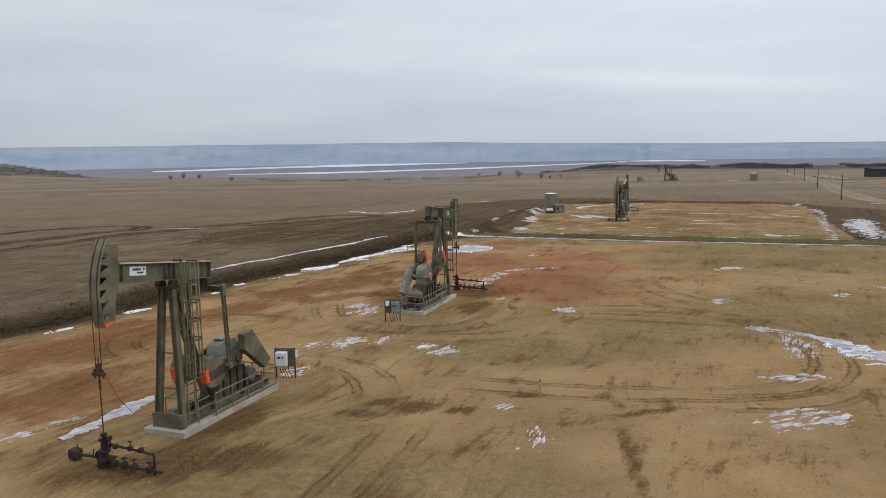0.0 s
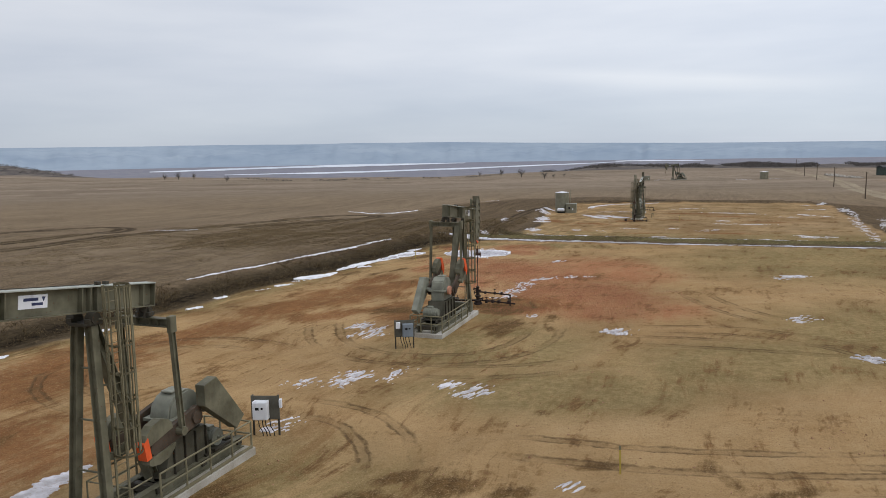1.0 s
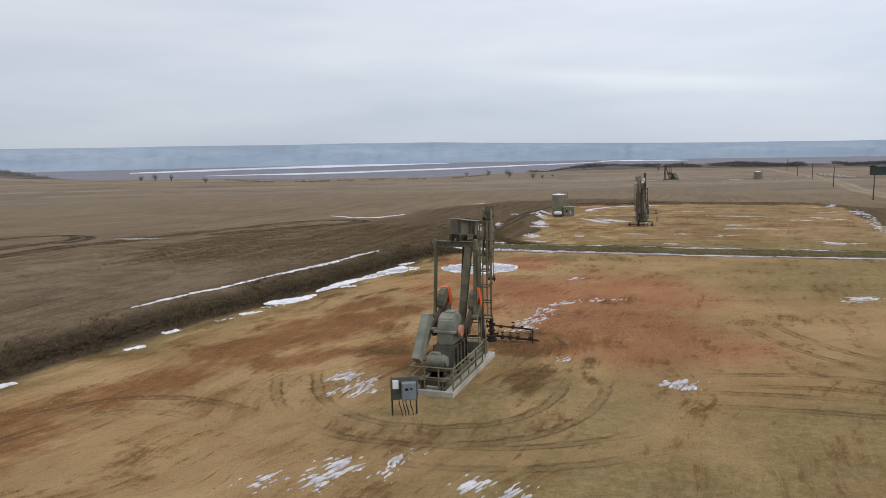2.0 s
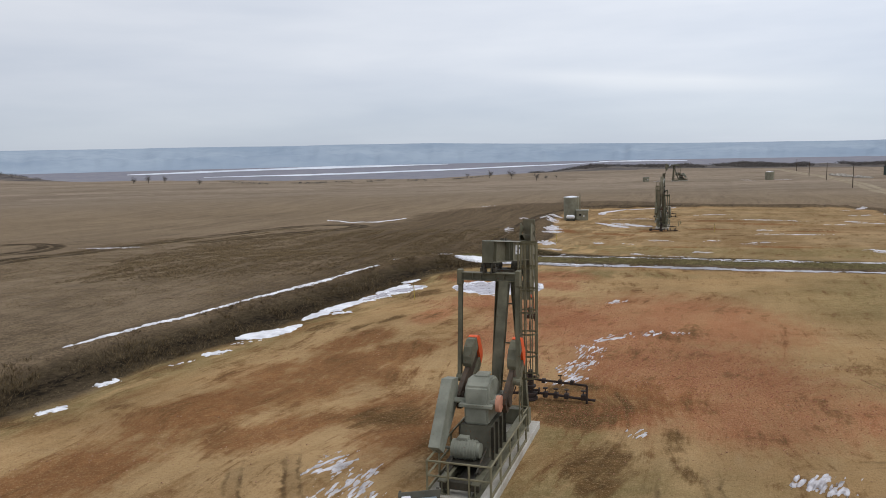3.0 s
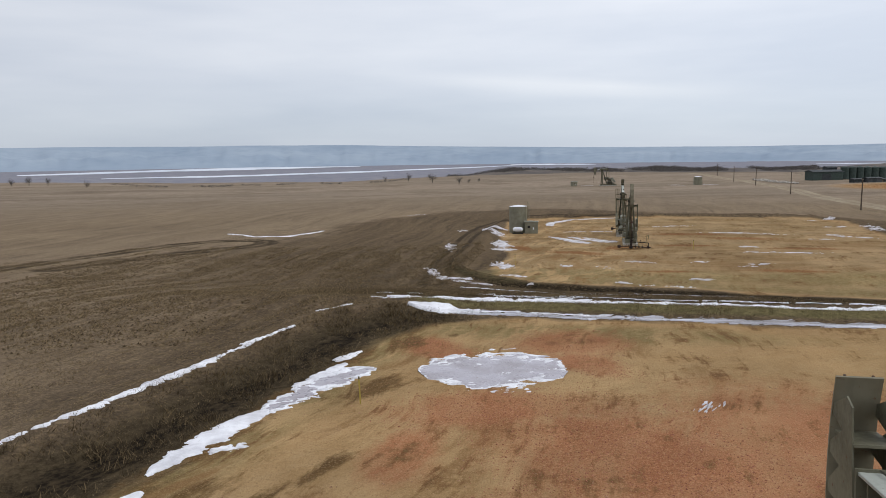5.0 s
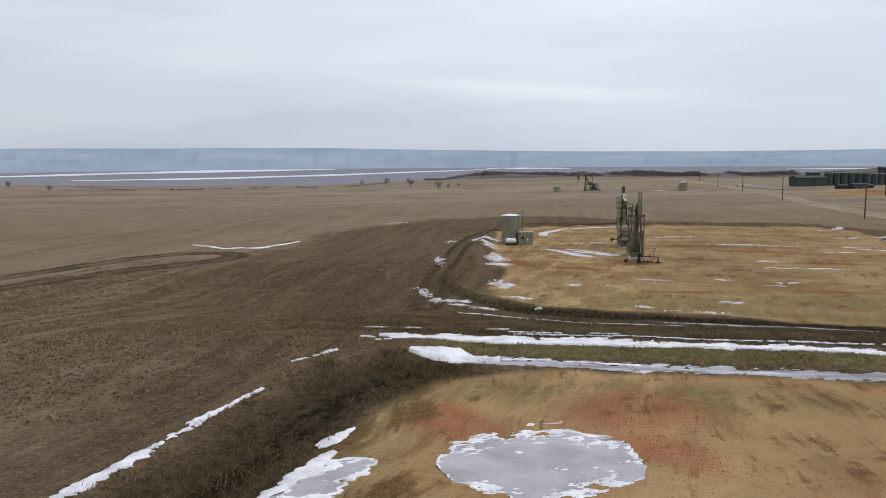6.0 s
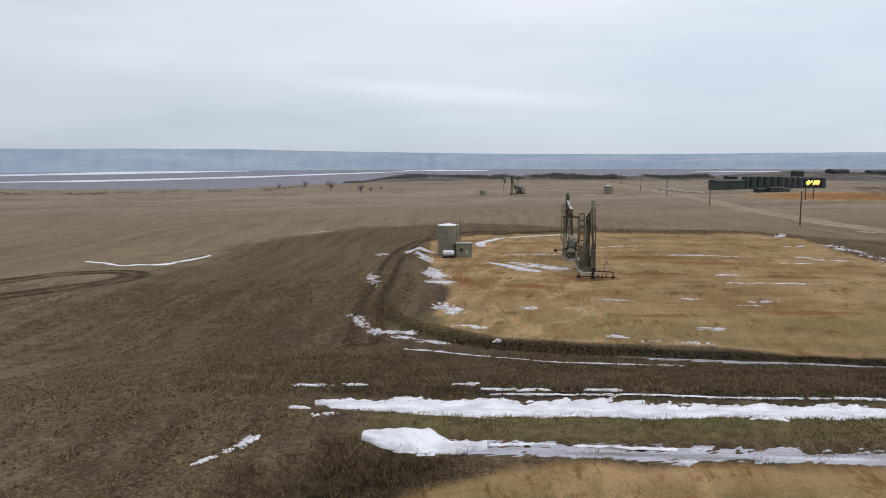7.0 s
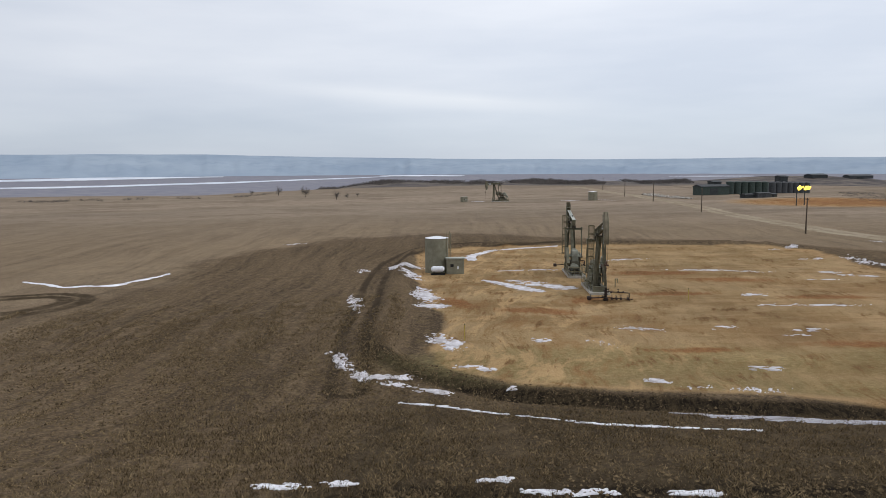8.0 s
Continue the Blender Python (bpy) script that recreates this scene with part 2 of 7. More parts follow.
def ground_material():
    """Field stubble, clay pad, red scoria, wheel ruts and bank, told apart by the sheet's own layout values."""
    k = Nodes("prairie_ground", 1.0, 0, 0.02)
    p = k.pos
    n1, n2, n3, n4 = k.noise(0.035, 4, 0.55, p), k.noise(0.28, 5, 0.6, p), k.noise(2.2, 5, 0.65, p), k.noise(16, 4, 0.7, p)
    curl = k.warp(0.09, 5.0)
    scrape = k.noise(1.9, 6, 0.72, curl, (1.0, 0.13, 1.0), 66)
    blotch = k.math("ADD", k.math("MULTIPLY", k.math("SUBTRACT", n2, 0.5), 2.2), k.math("ADD", k.math("MULTIPLY", k.math("SUBTRACT", scrape, 0.5), 2.0), k.math("MULTIPLY", k.math("SUBTRACT", n3, 0.5), 1.2)))
    wob = k.math("ADD", k.math("MULTIPLY", k.math("SUBTRACT", n2, 0.5), 0.5), k.math("MULTIPLY", k.math("SUBTRACT", n3, 0.5), 0.35))
    # field
    bend = k.warp(0.03, 9.0)
    f = k.mix(k.ramp(n1, (0.36, 0.0), (0.62, 1.0)), (0.212, 0.163, 0.102, 1), (0.290, 0.224, 0.138, 1))
    f = k.mix(k.ramp(n2, (0.40, 0.0), (0.68, 0.6)), f, (0.150, 0.118, 0.078, 1))
    drill = k.noise(1.1, 5, 0.68, bend, (1.0, 0.04, 1.0), 71)
    f = k.mix(k.ramp(drill, (0.46, 0.0), (0.66, 0.6)), f, (0.120, 0.094, 0.062, 1))
    drill2 = k.noise(0.33, 4, 0.6, bend, (1.0, 0.06, 1.0), 71)
    f = k.mix(k.ramp(drill2, (0.48, 0.0), (0.62, 0.65)), f, (0.275, 0.216, 0.138, 1))
    f = k.mix(k.ramp(n3, (0.50, 0.0), (0.68, 0.75)), f, (0.280, 0.220, 0.140, 1))
    clump = k.noise(5.5, 4, 0.7, p)
    f = k.mix(k.ramp(k.math("ADD", k.math("MULTIPLY", n4, 0.5), k.math("MULTIPLY", clump, 0.5)), (0.46, 0.0), (0.62, 0.8)), f, (0.068, 0.053, 0.036, 1))
    dk = k.edge(k.math("ADD", k.attr("darkfield"), wob), 0.5, 0.22)
    soil = k.mix(k.ramp(n3, (0.38, 0.0), (0.62, 1.0)), (0.062, 0.045, 0.027, 1), (0.145, 0.106, 0.061, 1))
    soil = k.mix(k.ramp(drill, (0.44, 0.0), (0.58, 0.85)), soil, (0.034, 0.025, 0.016, 1))
    soil = k.mix(k.ramp(drill2, (0.48, 0.0), (0.60, 0.45)), soil, (0.150, 0.108, 0.060, 1))
    soil = k.mix(k.ramp(clump, (0.50, 0.0), (0.60, 0.85)), soil, (0.030, 0.023, 0.016, 1))
    soil = k.mix(k.ramp(clump, (0.36, 0.75), (0.45, 0.0)), soil, (0.205, 0.148, 0.082, 1))
    soil = k.mix(k.ramp(n4, (0.50, 0.0), (0.70, 0.5)), mossy(k, soil, clump), (0.165, 0.120, 0.068, 1))
    tuss = k.noise(1.7, 6, 0.75, bend, (1.0, 0.55, 1.0), 71)
    soil = k.mix(k.ramp(tuss, (0.52, 0.0), (0.64, 0.6)), soil, (0.185, 0.142, 0.086, 1))
    soil = k.mix(k.ramp(tuss, (0.34, 0.55), (0.46, 0.0)), soil, (0.040, 0.030, 0.020, 1))
    f = k.mix(k.math("MULTIPLY", dk, 0.85), f, soil)
    f = k.mix(k.ramp(tuss, (0.36, 0.3), (0.47, 0.0)), f, (0.100, 0.078, 0.050, 1))
    # far pasture
    strip = k.noise(0.02, 3, 0.6, bend, (1.0, 0.08, 1.0), 8)
    g = k.mix(k.ramp(strip, (0.40, 0.0), (0.60, 1.0)), (0.205, 0.170, 0.124, 1), (0.282, 0.233, 0.170, 1))
    g = k.mix(k.ramp(n2, (0.45, 0.0), (0.65, 0.5)), g, (0.150, 0.120, 0.080, 1))
    g = k.mix(k.ramp(n1, (0.52, 0.0), (0.64, 0.6)), g, (0.125, 0.098, 0.068, 1))
    g = k.mix(k.ramp(k.noise(0.10, 6, 0.75, bend, (1.0, 0.12, 1.0), 8), (0.50, 0.0), (0.62, 0.55)), g, (0.120, 0.097, 0.072, 1))
    g = k.mix(k.ramp(n3, (0.48, 0.0), (0.66, 0.4)), g, (0.320, 0.268, 0.196, 1))
    f = k.mix(k.math("MULTIPLY", k.attr("pasture"), 0.85), f, g)
    f = k.mix(1.0, f, (1.02, 0.99, 1.03, 1), "MULTIPLY")
    # bank and ditch: dead weeds over dark soil
    weeds = k.noise(3.4, 5, 0.72, curl, (1.0, 0.5, 1.0), 62)
    bank = k.mix(k.ramp(weeds, (0.38, 0.0), (0.62, 1.0)), (0.014, 0.011, 0.007, 1), (0.066, 0.050, 0.029, 1))
    bank = k.mix(k.ramp(n4, (0.50, 0.0), (0.68, 0.6)), bank, (0.100, 0.077, 0.045, 1))
    f = k.mix(k.math("MULTIPLY", k.edge(k.math("ADD", k.attr("slope"), wob), 0.5, 0.3), 0.85), f, bank)
    sod = k.mix(k.ramp(weeds, (0.42, 0.0), (0.66, 1.0)), (0.014, 0.011, 0.008, 1), (0.062, 0.046, 0.027, 1))
    f = k.mix(k.edge(k.math("ADD", k.attr("bank"), k.math("MULTIPLY", wob, 1.4)), 0.5, 0.25), f, sod)
    green = k.mix(k.ramp(n3, (0.35, 0.0), (0.7, 1.0)), (0.090, 0.078, 0.036, 1), (0.195, 0.160, 0.080, 1))
    f = k.mix(k.edge(k.math("ADD", k.attr("green"), wob), 0.5, 0.2), f, green)
    # clay pad: tan, graded in long drags on one side, stained, wheel-marked
    graded = k.attr("graded")
    c = k.mix(k.ramp(n1, (0.40, 0.0), (0.60, 1.0)), (0.318, 0.205, 0.104, 1), (0.325, 0.222, 0.120, 1))
    c = k.mix(k.ramp(n2, (0.40, 0.0), (0.66, 0.7)), c, (0.268, 0.166, 0.078, 1))
    scuff = k.noise(0.9, 6, 0.7, curl, (1.0, 0.45, 1.0), 28)
    c = k.mix(k.ramp(scuff, (0.50, 0.0), (0.66, 0.55)), c, (0.350, 0.245, 0.138, 1))
    c = k.mix(k.ramp(scuff, (0.30, 0.55), (0.45, 0.0)), c, (0.225, 0.140, 0.066, 1))
    drag = k.noise(0.42, 7, 0.68, curl, (1.0, 0.30, 1.0), 62)
    c = k.mix(k.math("MULTIPLY", k.attr("far_pad"), 0.45), c, k.mix(k.ramp(drag, (0.40, 0.0), (0.60, 1.0)), (0.200, 0.142, 0.088, 1), (0.300, 0.218, 0.145, 1)))
    brown = k.math("MULTIPLY", k.ramp(k.noise(0.22, 6, 0.68, curl, (1.0, 0.28, 1.0), 165), (0.48, 0.0), (0.60, 0.8)), k.attr("far_pad"))
    c = k.mix(brown, c, (0.190, 0.112, 0.056, 1))
    olive = k.edge(k.math("ADD", k.attr("olive"), k.math("MULTIPLY", wob, 1.3)), 0.5, 0.34)
    oc = k.mix(k.ramp(n3, (0.40, 0.0), (0.64, 1.0)), (0.140, 0.111, 0.049, 1), (0.245, 0.192, 0.096, 1))
    c = k.mix(k.math("MULTIPLY", olive, 0.75), c, oc)
    c = k.mix(k.math("MULTIPLY", k.ramp(drag, (0.51, 0.0), (0.60, 0.8)), graded), c, (0.375, 0.250, 0.132, 1))
    c = k.mix(k.math("MULTIPLY", k.ramp(drag, (0.36, 0.85), (0.46, 0.0)), graded), c, (0.196, 0.112, 0.052, 1))
    c = k.mix(k.math("MULTIPLY", k.ramp(scrape, (0.58, 0.0), (0.66, 0.7)), graded), c, (0.150, 0.078, 0.034, 1))
    cross = k.noise(1.3, 5, 0.7, curl, (1.0, 0.10, 1.0), 5)
    c = k.mix(k.ramp(cross, (0.62, 0.0), (0.72, 0.35)), c, (0.175, 0.098, 0.044, 1))
    red = k.edge(k.math("ADD", k.attr("red"), k.math("MULTIPLY", blotch, 0.55)), 0.5, 0.32)
    rc = k.mix(k.ramp(n4, (0.35, 0.0), (0.7, 1.0)), (0.235, 0.080, 0.040, 1), (0.360, 0.155, 0.088, 1))
    rc = k.mix(k.ramp(drag, (0.48, 0.0), (0.64, 0.6)), rc, (0.315, 0.175, 0.092, 1))
    c = k.mix(k.math("MULTIPLY", red, 0.72), c, rc)
    rust = k.edge(k.math("ADD", k.attr("rust"), blotch), 0.5, 0.32)
    c = k.mix(k.math("MULTIPLY", rust, 0.82), c, k.mix(k.ramp(n3, (0.35, 0.0), (0.65, 1.0)), (0.135, 0.052, 0.020, 1), (0.222, 0.100, 0.042, 1)))
    # dark stains, with the units' contact shade painted into the clay
    wet_and_shade = k.edge(k.math("ADD", k.attr("wet_and_shade"), k.math("MULTIPLY", blotch, 1.25)), 0.52, 0.34)
    c = k.mix(k.math("MULTIPLY", wet_and_shade, 0.95), c, k.mix(k.ramp(n3, (0.35, 0.0), (0.65, 1.0)), (0.062, 0.036, 0.016, 1), (0.140, 0.082, 0.036, 1)))
    grit = k.noise(7.0, 5, 0.75, p)
    c = k.mix(k.ramp(grit, (0.54, 0.0), (0.66, 0.30)), c, (0.400, 0.285, 0.165, 1))
    c = k.mix(k.ramp(grit, (0.34, 0.35), (0.44, 0.0)), c, (0.150, 0.092, 0.044, 1))
    c = k.mix(k.ramp(n4, (0.55, 0.0), (0.70, 0.5)), c, (0.410, 0.290, 0.175, 1))
    c = k.mix(k.ramp(n4, (0.30, 0.6), (0.42, 0.0)), c, (0.110, 0.066, 0.032, 1))
    damp = k.noise(0.11, 5, 0.62, curl)
    c = k.mix(1.0, c, k.ramp(damp, (0.36, (0.95, 0.95, 0.90, 1)), (0.50, (1.10, 1.10, 1.04, 1)), (0.64, (1.24, 1.24, 1.18, 1))), "MULTIPLY")
    # wheel marks: a pair of ruts beside each way, broken and churned
    churn = k.noise(1.1, 5, 0.65, p)
    part_gone = k.ramp(k.noise(0.32, 5, 0.65, p), (0.36, 0.1), (0.55, 1.0))
    press = None
    for way, ends in (("track_a", "ends_a"), ("track_b", "ends_b")):
        gap = k.math("ABSOLUTE", k.math("SUBTRACT", k.math("ADD", k.attr(way), k.math("MULTIPLY", k.math("SUBTRACT", churn, 0.5), 0.55)), 0.95))
        rim = k.math("ABSOLUTE", k.math("SUBTRACT", gap, 0.21))
        line = k.math("MAXIMUM", k.ramp(rim, (0.03, 1.0), (0.13, 0.0)), k.ramp(gap, (0.12, 0.42), (0.36, 0.0)))
        line = k.math("MULTIPLY", k.math("MULTIPLY", line, k.math("MULTIPLY", part_gone, k.attr(ends))), k.ramp(n3, (0.34, 0.35), (0.56, 1.0)))
        press = line if press is None else k.math("MAXIMUM", press, line)
    c = k.mix(k.math("MULTIPLY", press, 0.82), c, (0.098, 0.062, 0.032, 1))
    # the field's own wheel way
    gap = k.math("ABSOLUTE", k.math("SUBTRACT", k.math("ADD", k.attr("field_track"), k.math("MULTIPLY", k.math("SUBTRACT", churn, 0.5), 0.9)), 1.0))
    f = k.mix(k.math("MULTIPLY", k.ramp(gap, (0.6, 1.0), (1.7, 0.0)), k.ramp(k.noise(0.22, 4, 0.65, p), (0.34, 0.35), (0.54, 0.95))), f, (0.050, 0.037, 0.023, 1))
    gap = k.math("ABSOLUTE", k.math("SUBTRACT", k.math("ADD", k.attr("pad_track"), k.math("MULTIPLY", k.math("SUBTRACT", churn, 0.5), 0.6)), 1.0))
    f = k.mix(k.math("MULTIPLY", k.ramp(gap, (0.25, 0.85), (0.62, 0.0)), k.ramp(n2, (0.34, 0.5), (0.54, 1.0))), f, (0.040, 0.030, 0.020, 1))
    out = k.mix(k.edge(k.math("ADD", k.attr("pad"), k.math("MULTIPLY", wob, 0.8)), 0.5, 0.16), f, c)
    road = k.mix(k.ramp(n2, (0.35, 0.0), (0.7, 1.0)), (0.21, 0.17, 0.12, 1), (0.31, 0.26, 0.195, 1))
    out = k.mix(k.edge(k.math("ADD", k.attr("road"), k.math("MULTIPLY", wob, 0.6)), 0.5, 0.2), out, road)
    wood = k.mix(k.ramp(k.noise(0.06, 5, 0.65, p), (0.40, 0.0), (0.62, 1.0)), (0.078, 0.072, 0.072, 1), (0.175, 0.150, 0.130, 1))
    out = k.mix(k.edge(k.math("ADD", k.attr("wood"), wob), 0.5, 0.3), out, wood)
    # far valley floor: the bluish cast of distance haze is in its colour
    hazy_flood = k.mix(k.ramp(n1, (0.35, 0.0), (0.7, 1.0)), (0.185, 0.190, 0.228, 1), (0.250, 0.242, 0.262, 1))
    out = k.mix(k.attr("valley"), out, hazy_flood)
    h = k.math("ADD", k.math("MULTIPLY", n3, 0.5), k.math("ADD", k.math("MULTIPLY", n4, 0.35), k.math("MULTIPLY", clump, 0.45)))
    h = k.math("ADD", h, k.math("ADD", k.math("ADD", k.math("MULTIPLY", scrape, -0.25), k.math("MULTIPLY", press, -0.45)), k.math("MULTIPLY", k.math("MULTIPLY", drill, k.attr("darkfield")), -0.6)))
    k.bump(h, 0.9, 0.16)
    return k.done(out)


GROUND = ground_material()

# ---- the lie of the land ----
# The pads are laid out along ALONG (the line of the pumping units) and ACROSS, to its right.
ALONG, ACROSS = Vector((0.31, 0.951)), Vector((0.951, -0.31))


def lay(a, b):
    """World x, y of a place a metres along and b across."""
    return ALONG[0] * a + ACROSS[0] * b, ALONG[1] * a + ACROSS[1] * b


def step(v, lo, hi):
    s = np.clip((v - lo) / (hi - lo), 0, 1)
    return s * s * (3 - 2 * s)


def lattice(x, y, seed):
    """Smooth value noise over arrays, 0 to 1."""
    xi, yi = np.floor(x), np.floor(y)
    fx, fy = x - xi, y - yi
    fx, fy = fx * fx * (3 - 2 * fx), fy * fy * (3 - 2 * fy)

    def h(i, j):
        v = np.sin(i * 127.1 + j * 311.7 + seed * 74.7) * 43758.5453
        return v - np.floor(v)

    return (h(xi, yi) * (1 - fx) + h(xi + 1, yi) * fx) * (1 - fy) + (h(xi, yi + 1) * (1 - fx) + h(xi + 1, yi + 1) * fx) * fy


def fbm(x, y, size, seed, octaves=4):
    v, amp, tot = 0.0, 1.0, 0.0
    for o in range(octaves):
        v = v + amp * lattice(x / size * 2**o, y / size * 2**o, seed + o * 13)
        tot, amp = tot + amp, amp * 0.5
    return v / tot


def pad_one(x, y):
    """How far inside the first pad: metres, negative outside."""
    a, b = x * ALONG[0] + y * ALONG[1], x * ACROSS[0] + y * ACROSS[1]
    left = b - (-42.0 + (a - 36.3) * 0.176)
    far = 97.0 - a
    inner = np.minimum(np.minimum(left, far), np.minimum(a + 45, 75 - b))
    return np.where((left < 7) & (far < 7), 7 - np.hypot(7 - left, 7 - far), inner)


def pad_two(x, y):
    a, b = x * ALONG[0] + y * ALONG[1], x * ACROSS[0] + y * ACROSS[1]
    a = a + 0.20 * (b + 4.5) * np.clip((166 - a) / 40, 0, 1)
    ca, cb, ha, hb, r = 167.6, -5.0, 42.3, 30.0, 12.0
    qa, qb = np.abs(a - ca) - ha + r, np.abs(b - cb) - hb + r
    return r - np.hypot(np.maximum(qa, 0), np.maximum(qb, 0)) - np.minimum(np.maximum(qa, qb), 0)


def height(x, y):
    x, y = np.asarray(x, float), np.asarray(y, float)
    a, b = x * ALONG[0] + y * ALONG[1], x * ACROSS[0] + y * ACROSS[1]
    far = np.hypot(x, y)
    open_field = 1 - step(b, -80, -42)
    z = (-3.35 * step(a, 100, 128) + 0.35 * step(a, 128, 150)) * (1 - open_field) - 3.0 * step(a, 55, 190) * open_field - 1.5 * step(a, 180, 480)
    one, two = pad_one(x, y), pad_two(x, y)
    side = step(-28 - b, 0, 6) * step(108 - a, 0, 14)
    z = z + side * (0.35 * step(-one, 0.5, 5) + 0.40 * np.exp(-(((-one) - 5.2) / 2.0) ** 2))
    cross = step(b, -38, -31)
    z = z + cross * (0.22 * np.exp(-((a - 101.0) / 1.0) ** 2) - 0.2 * np.exp(-((a - 103.9) / 1.4) ** 2) - 0.1 * np.exp(-((a - 98.7) / 0.8) ** 2))
    z = z * (1 - step(two, -2.0, 1.5)) + -3.25 * step(two, -2.0, 1.5) * (two > -2.0)
    near = 1 - step(a - 0.3 * (b + 20), 128, 140)
    z = z + (0.5 * np.exp(-((two + 1.6) / 1.2) ** 2) * (1 - near) - 0.5 * np.exp(-((two + 2.4) / 1.3) ** 2) * near) * (far > 60) * step(30 - b, 0, 8)
    inside = np.maximum(step(one, -1, 3), step(two, -1, 3))
    z = z + (fbm(x, y, 26, 3) - 0.5) * (0.5 - 0.36 * inside) + (fbm(x, y, 3.0, 9, 3) - 0.5) * (0.16 - 0.10 * inside) * (far < 400)
    # rim, valley, wooded bluffs
    az = np.degrees(np.arctan2(x, y))
    rim = np.interp(az, [-40, -20, -11, 0, 6, 12], [600, 560, 455, 465, 520, 545]) + (fbm(az, az * 0, 9, 5) - 0.5) * 70
    drop = step(far, rim, rim + 700)
    z = z + step(far, 150, 420) * (1 - drop) * (fbm(x, y, 170, 21) - 0.5) * 2.4 - 41 * drop
    bluff = np.exp(-((far - 800) / 110) ** 2) * (step(az, 4, 13) * 11.0 * (0.78 + 0.4 * fbm(az, far / 70, 2.2, 31)) * (1 - 0.5 * step(az, 26, 36)))
    bluff = bluff + np.exp(-((far - 760) / 120) ** 2) * step(-az, 22, 31) * 17.0
    rise = 7.8 * np.exp(-(((x - 470) / 95) ** 2) - ((y - 590) / 50) ** 2)
    return z + bluff + rise


# ---- ground: one sheet from the pads to the horizon ----


def spread(lo, hi, fine, reach_lo, reach_hi, grow=1.09):
    """Grid lines, fine from lo to hi and wider and wider outside."""
    mid = list(np.arange(lo, hi + fine / 2, fine))
    out, d = [], fine
    v = mid[-1]
    while v < reach_hi:
        d *= grow
        v += d
        out.append(v)
    back, d, v = [], fine, mid[0]
    while v > reach_lo:
        d *= grow
        v -= d
        back.append(v)
    return np.array(back[::-1] + mid + out)


def near_line(x, y, x0, y0, x1, y1):
    dx, dy = x1 - x0, y1 - y0
    s = np.clip(((x - x0) * dx + (y - y0) * dy) / (dx * dx + dy * dy), 0, 1)
    return np.hypot(x - x0 - s * dx, y - y0 - s * dy)


def blot(x, y, cx, cy, ra, rb, turn):
    """1 in the middle of an ellipse, 0.5 at its edge, falling to 0."""
    c, s = math.cos(radians(turn)), math.sin(radians(turn))
    dx, dy = x - cx, y - cy
    d = np.hypot((dx * c + dy * s) / ra, (dy * c - dx * s) / rb)
    return np.clip(1.5 - d, 0, 1) * (d < 1.5)


def curve(pts, rounds=2):
    """A way through pts with its corners cut round."""
    for _ in range(rounds):
        cut = [pts[0]]
        for (x0, y0), (x1, y1) in zip(pts, pts[1:]):
            cut += [(0.75 * x0 + 0.25 * x1, 0.75 * y0 + 0.25 * y1), (0.25 * x0 + 0.75 * x1, 0.25 * y0 + 0.75 * y1)]
        pts = cut + [pts[-1]]
    return pts


def near_ways(x, y, ways, reach=4.0):
    """Distance to the nearest of some ways, up to reach."""
    d = np.full(x.shape, reach)
    for way in ways:
        way = curve(way)
        xs, ys = [q[0] for q in way], [q[1] for q in way]
        m = (x > min(xs) - reach) & (x < max(xs) + reach) & (y > min(ys) - reach) & (y < max(ys) + reach)
        px, py, best = x[m], y[m], d[m]
        for p, q in zip(way, way[1:]):
            best = np.minimum(best, near_line(px, py, *p, *q))
        d[m] = best
    return d


def way_ends(x, y, ways):
    """0 at the ends of some ways, 1 from a few metres off."""
    d = np.full(x.shape, 9.0)
    for way in ways:
        for px, py in (way[0], way[-1]):
            d = np.minimum(d, np.hypot(x - px, y - py))
    return step(d, 1.2, 3.6)


# where vehicles drove over the clay, in two sets that cross one another
WAYS_A = [[(-0.7, 37.2), (3.3, 35.9), (6.0, 35.1), (11.3, 34.3), (15.4, 34.4), (18.4, 35.6), (20.8, 38.4), (22.0, 42.5), (21.7, 46.5), (19.6, 50.9), (16.6, 53.4), (13.1, 54.4), (9.5, 54.2)],
          [(-9.3, 59.5), (-8.4, 53.0), (-5.9, 49.6), (-2.5, 48.3), (1.2, 48.8), (4.0, 51.9), (5.4, 57.0)],
          [(-9.0, 50.0), (-11.0, 51.6), (-14.0, 53.2), (-17.0, 53.0), (-19.2, 51.0), (-20.9, 47.8), (-20.0, 44.8), (-17.6, 42.2), (-15.6, 41.6)]]
WAYS_B = [[(-9.0, 41.4), (-6.8, 41.2), (-4.9, 39.9), (-3.7, 37.8), (-3.1, 35.0), (-3.8, 32.4)], [(10.5, 33.4), (14.9, 32.9), (18.0, 33.4), (20.8, 36.4)],
          [(8.0, 52.2), (12.6, 51.2), (15.5, 50.2), (22.0, 47.8)], 
          [(-5.6, 18.0), (-2.9, 26.0), (-1.0, 33.0)], [(17.2, 66.5), (17.4, 62.0), (18.0, 58.5), (20.0, 55.0)], [(-5.5, 47.6), (-2.5, 46.6), (0.4, 46.0), (3.9, 46.6), (7.5, 48.0)]]
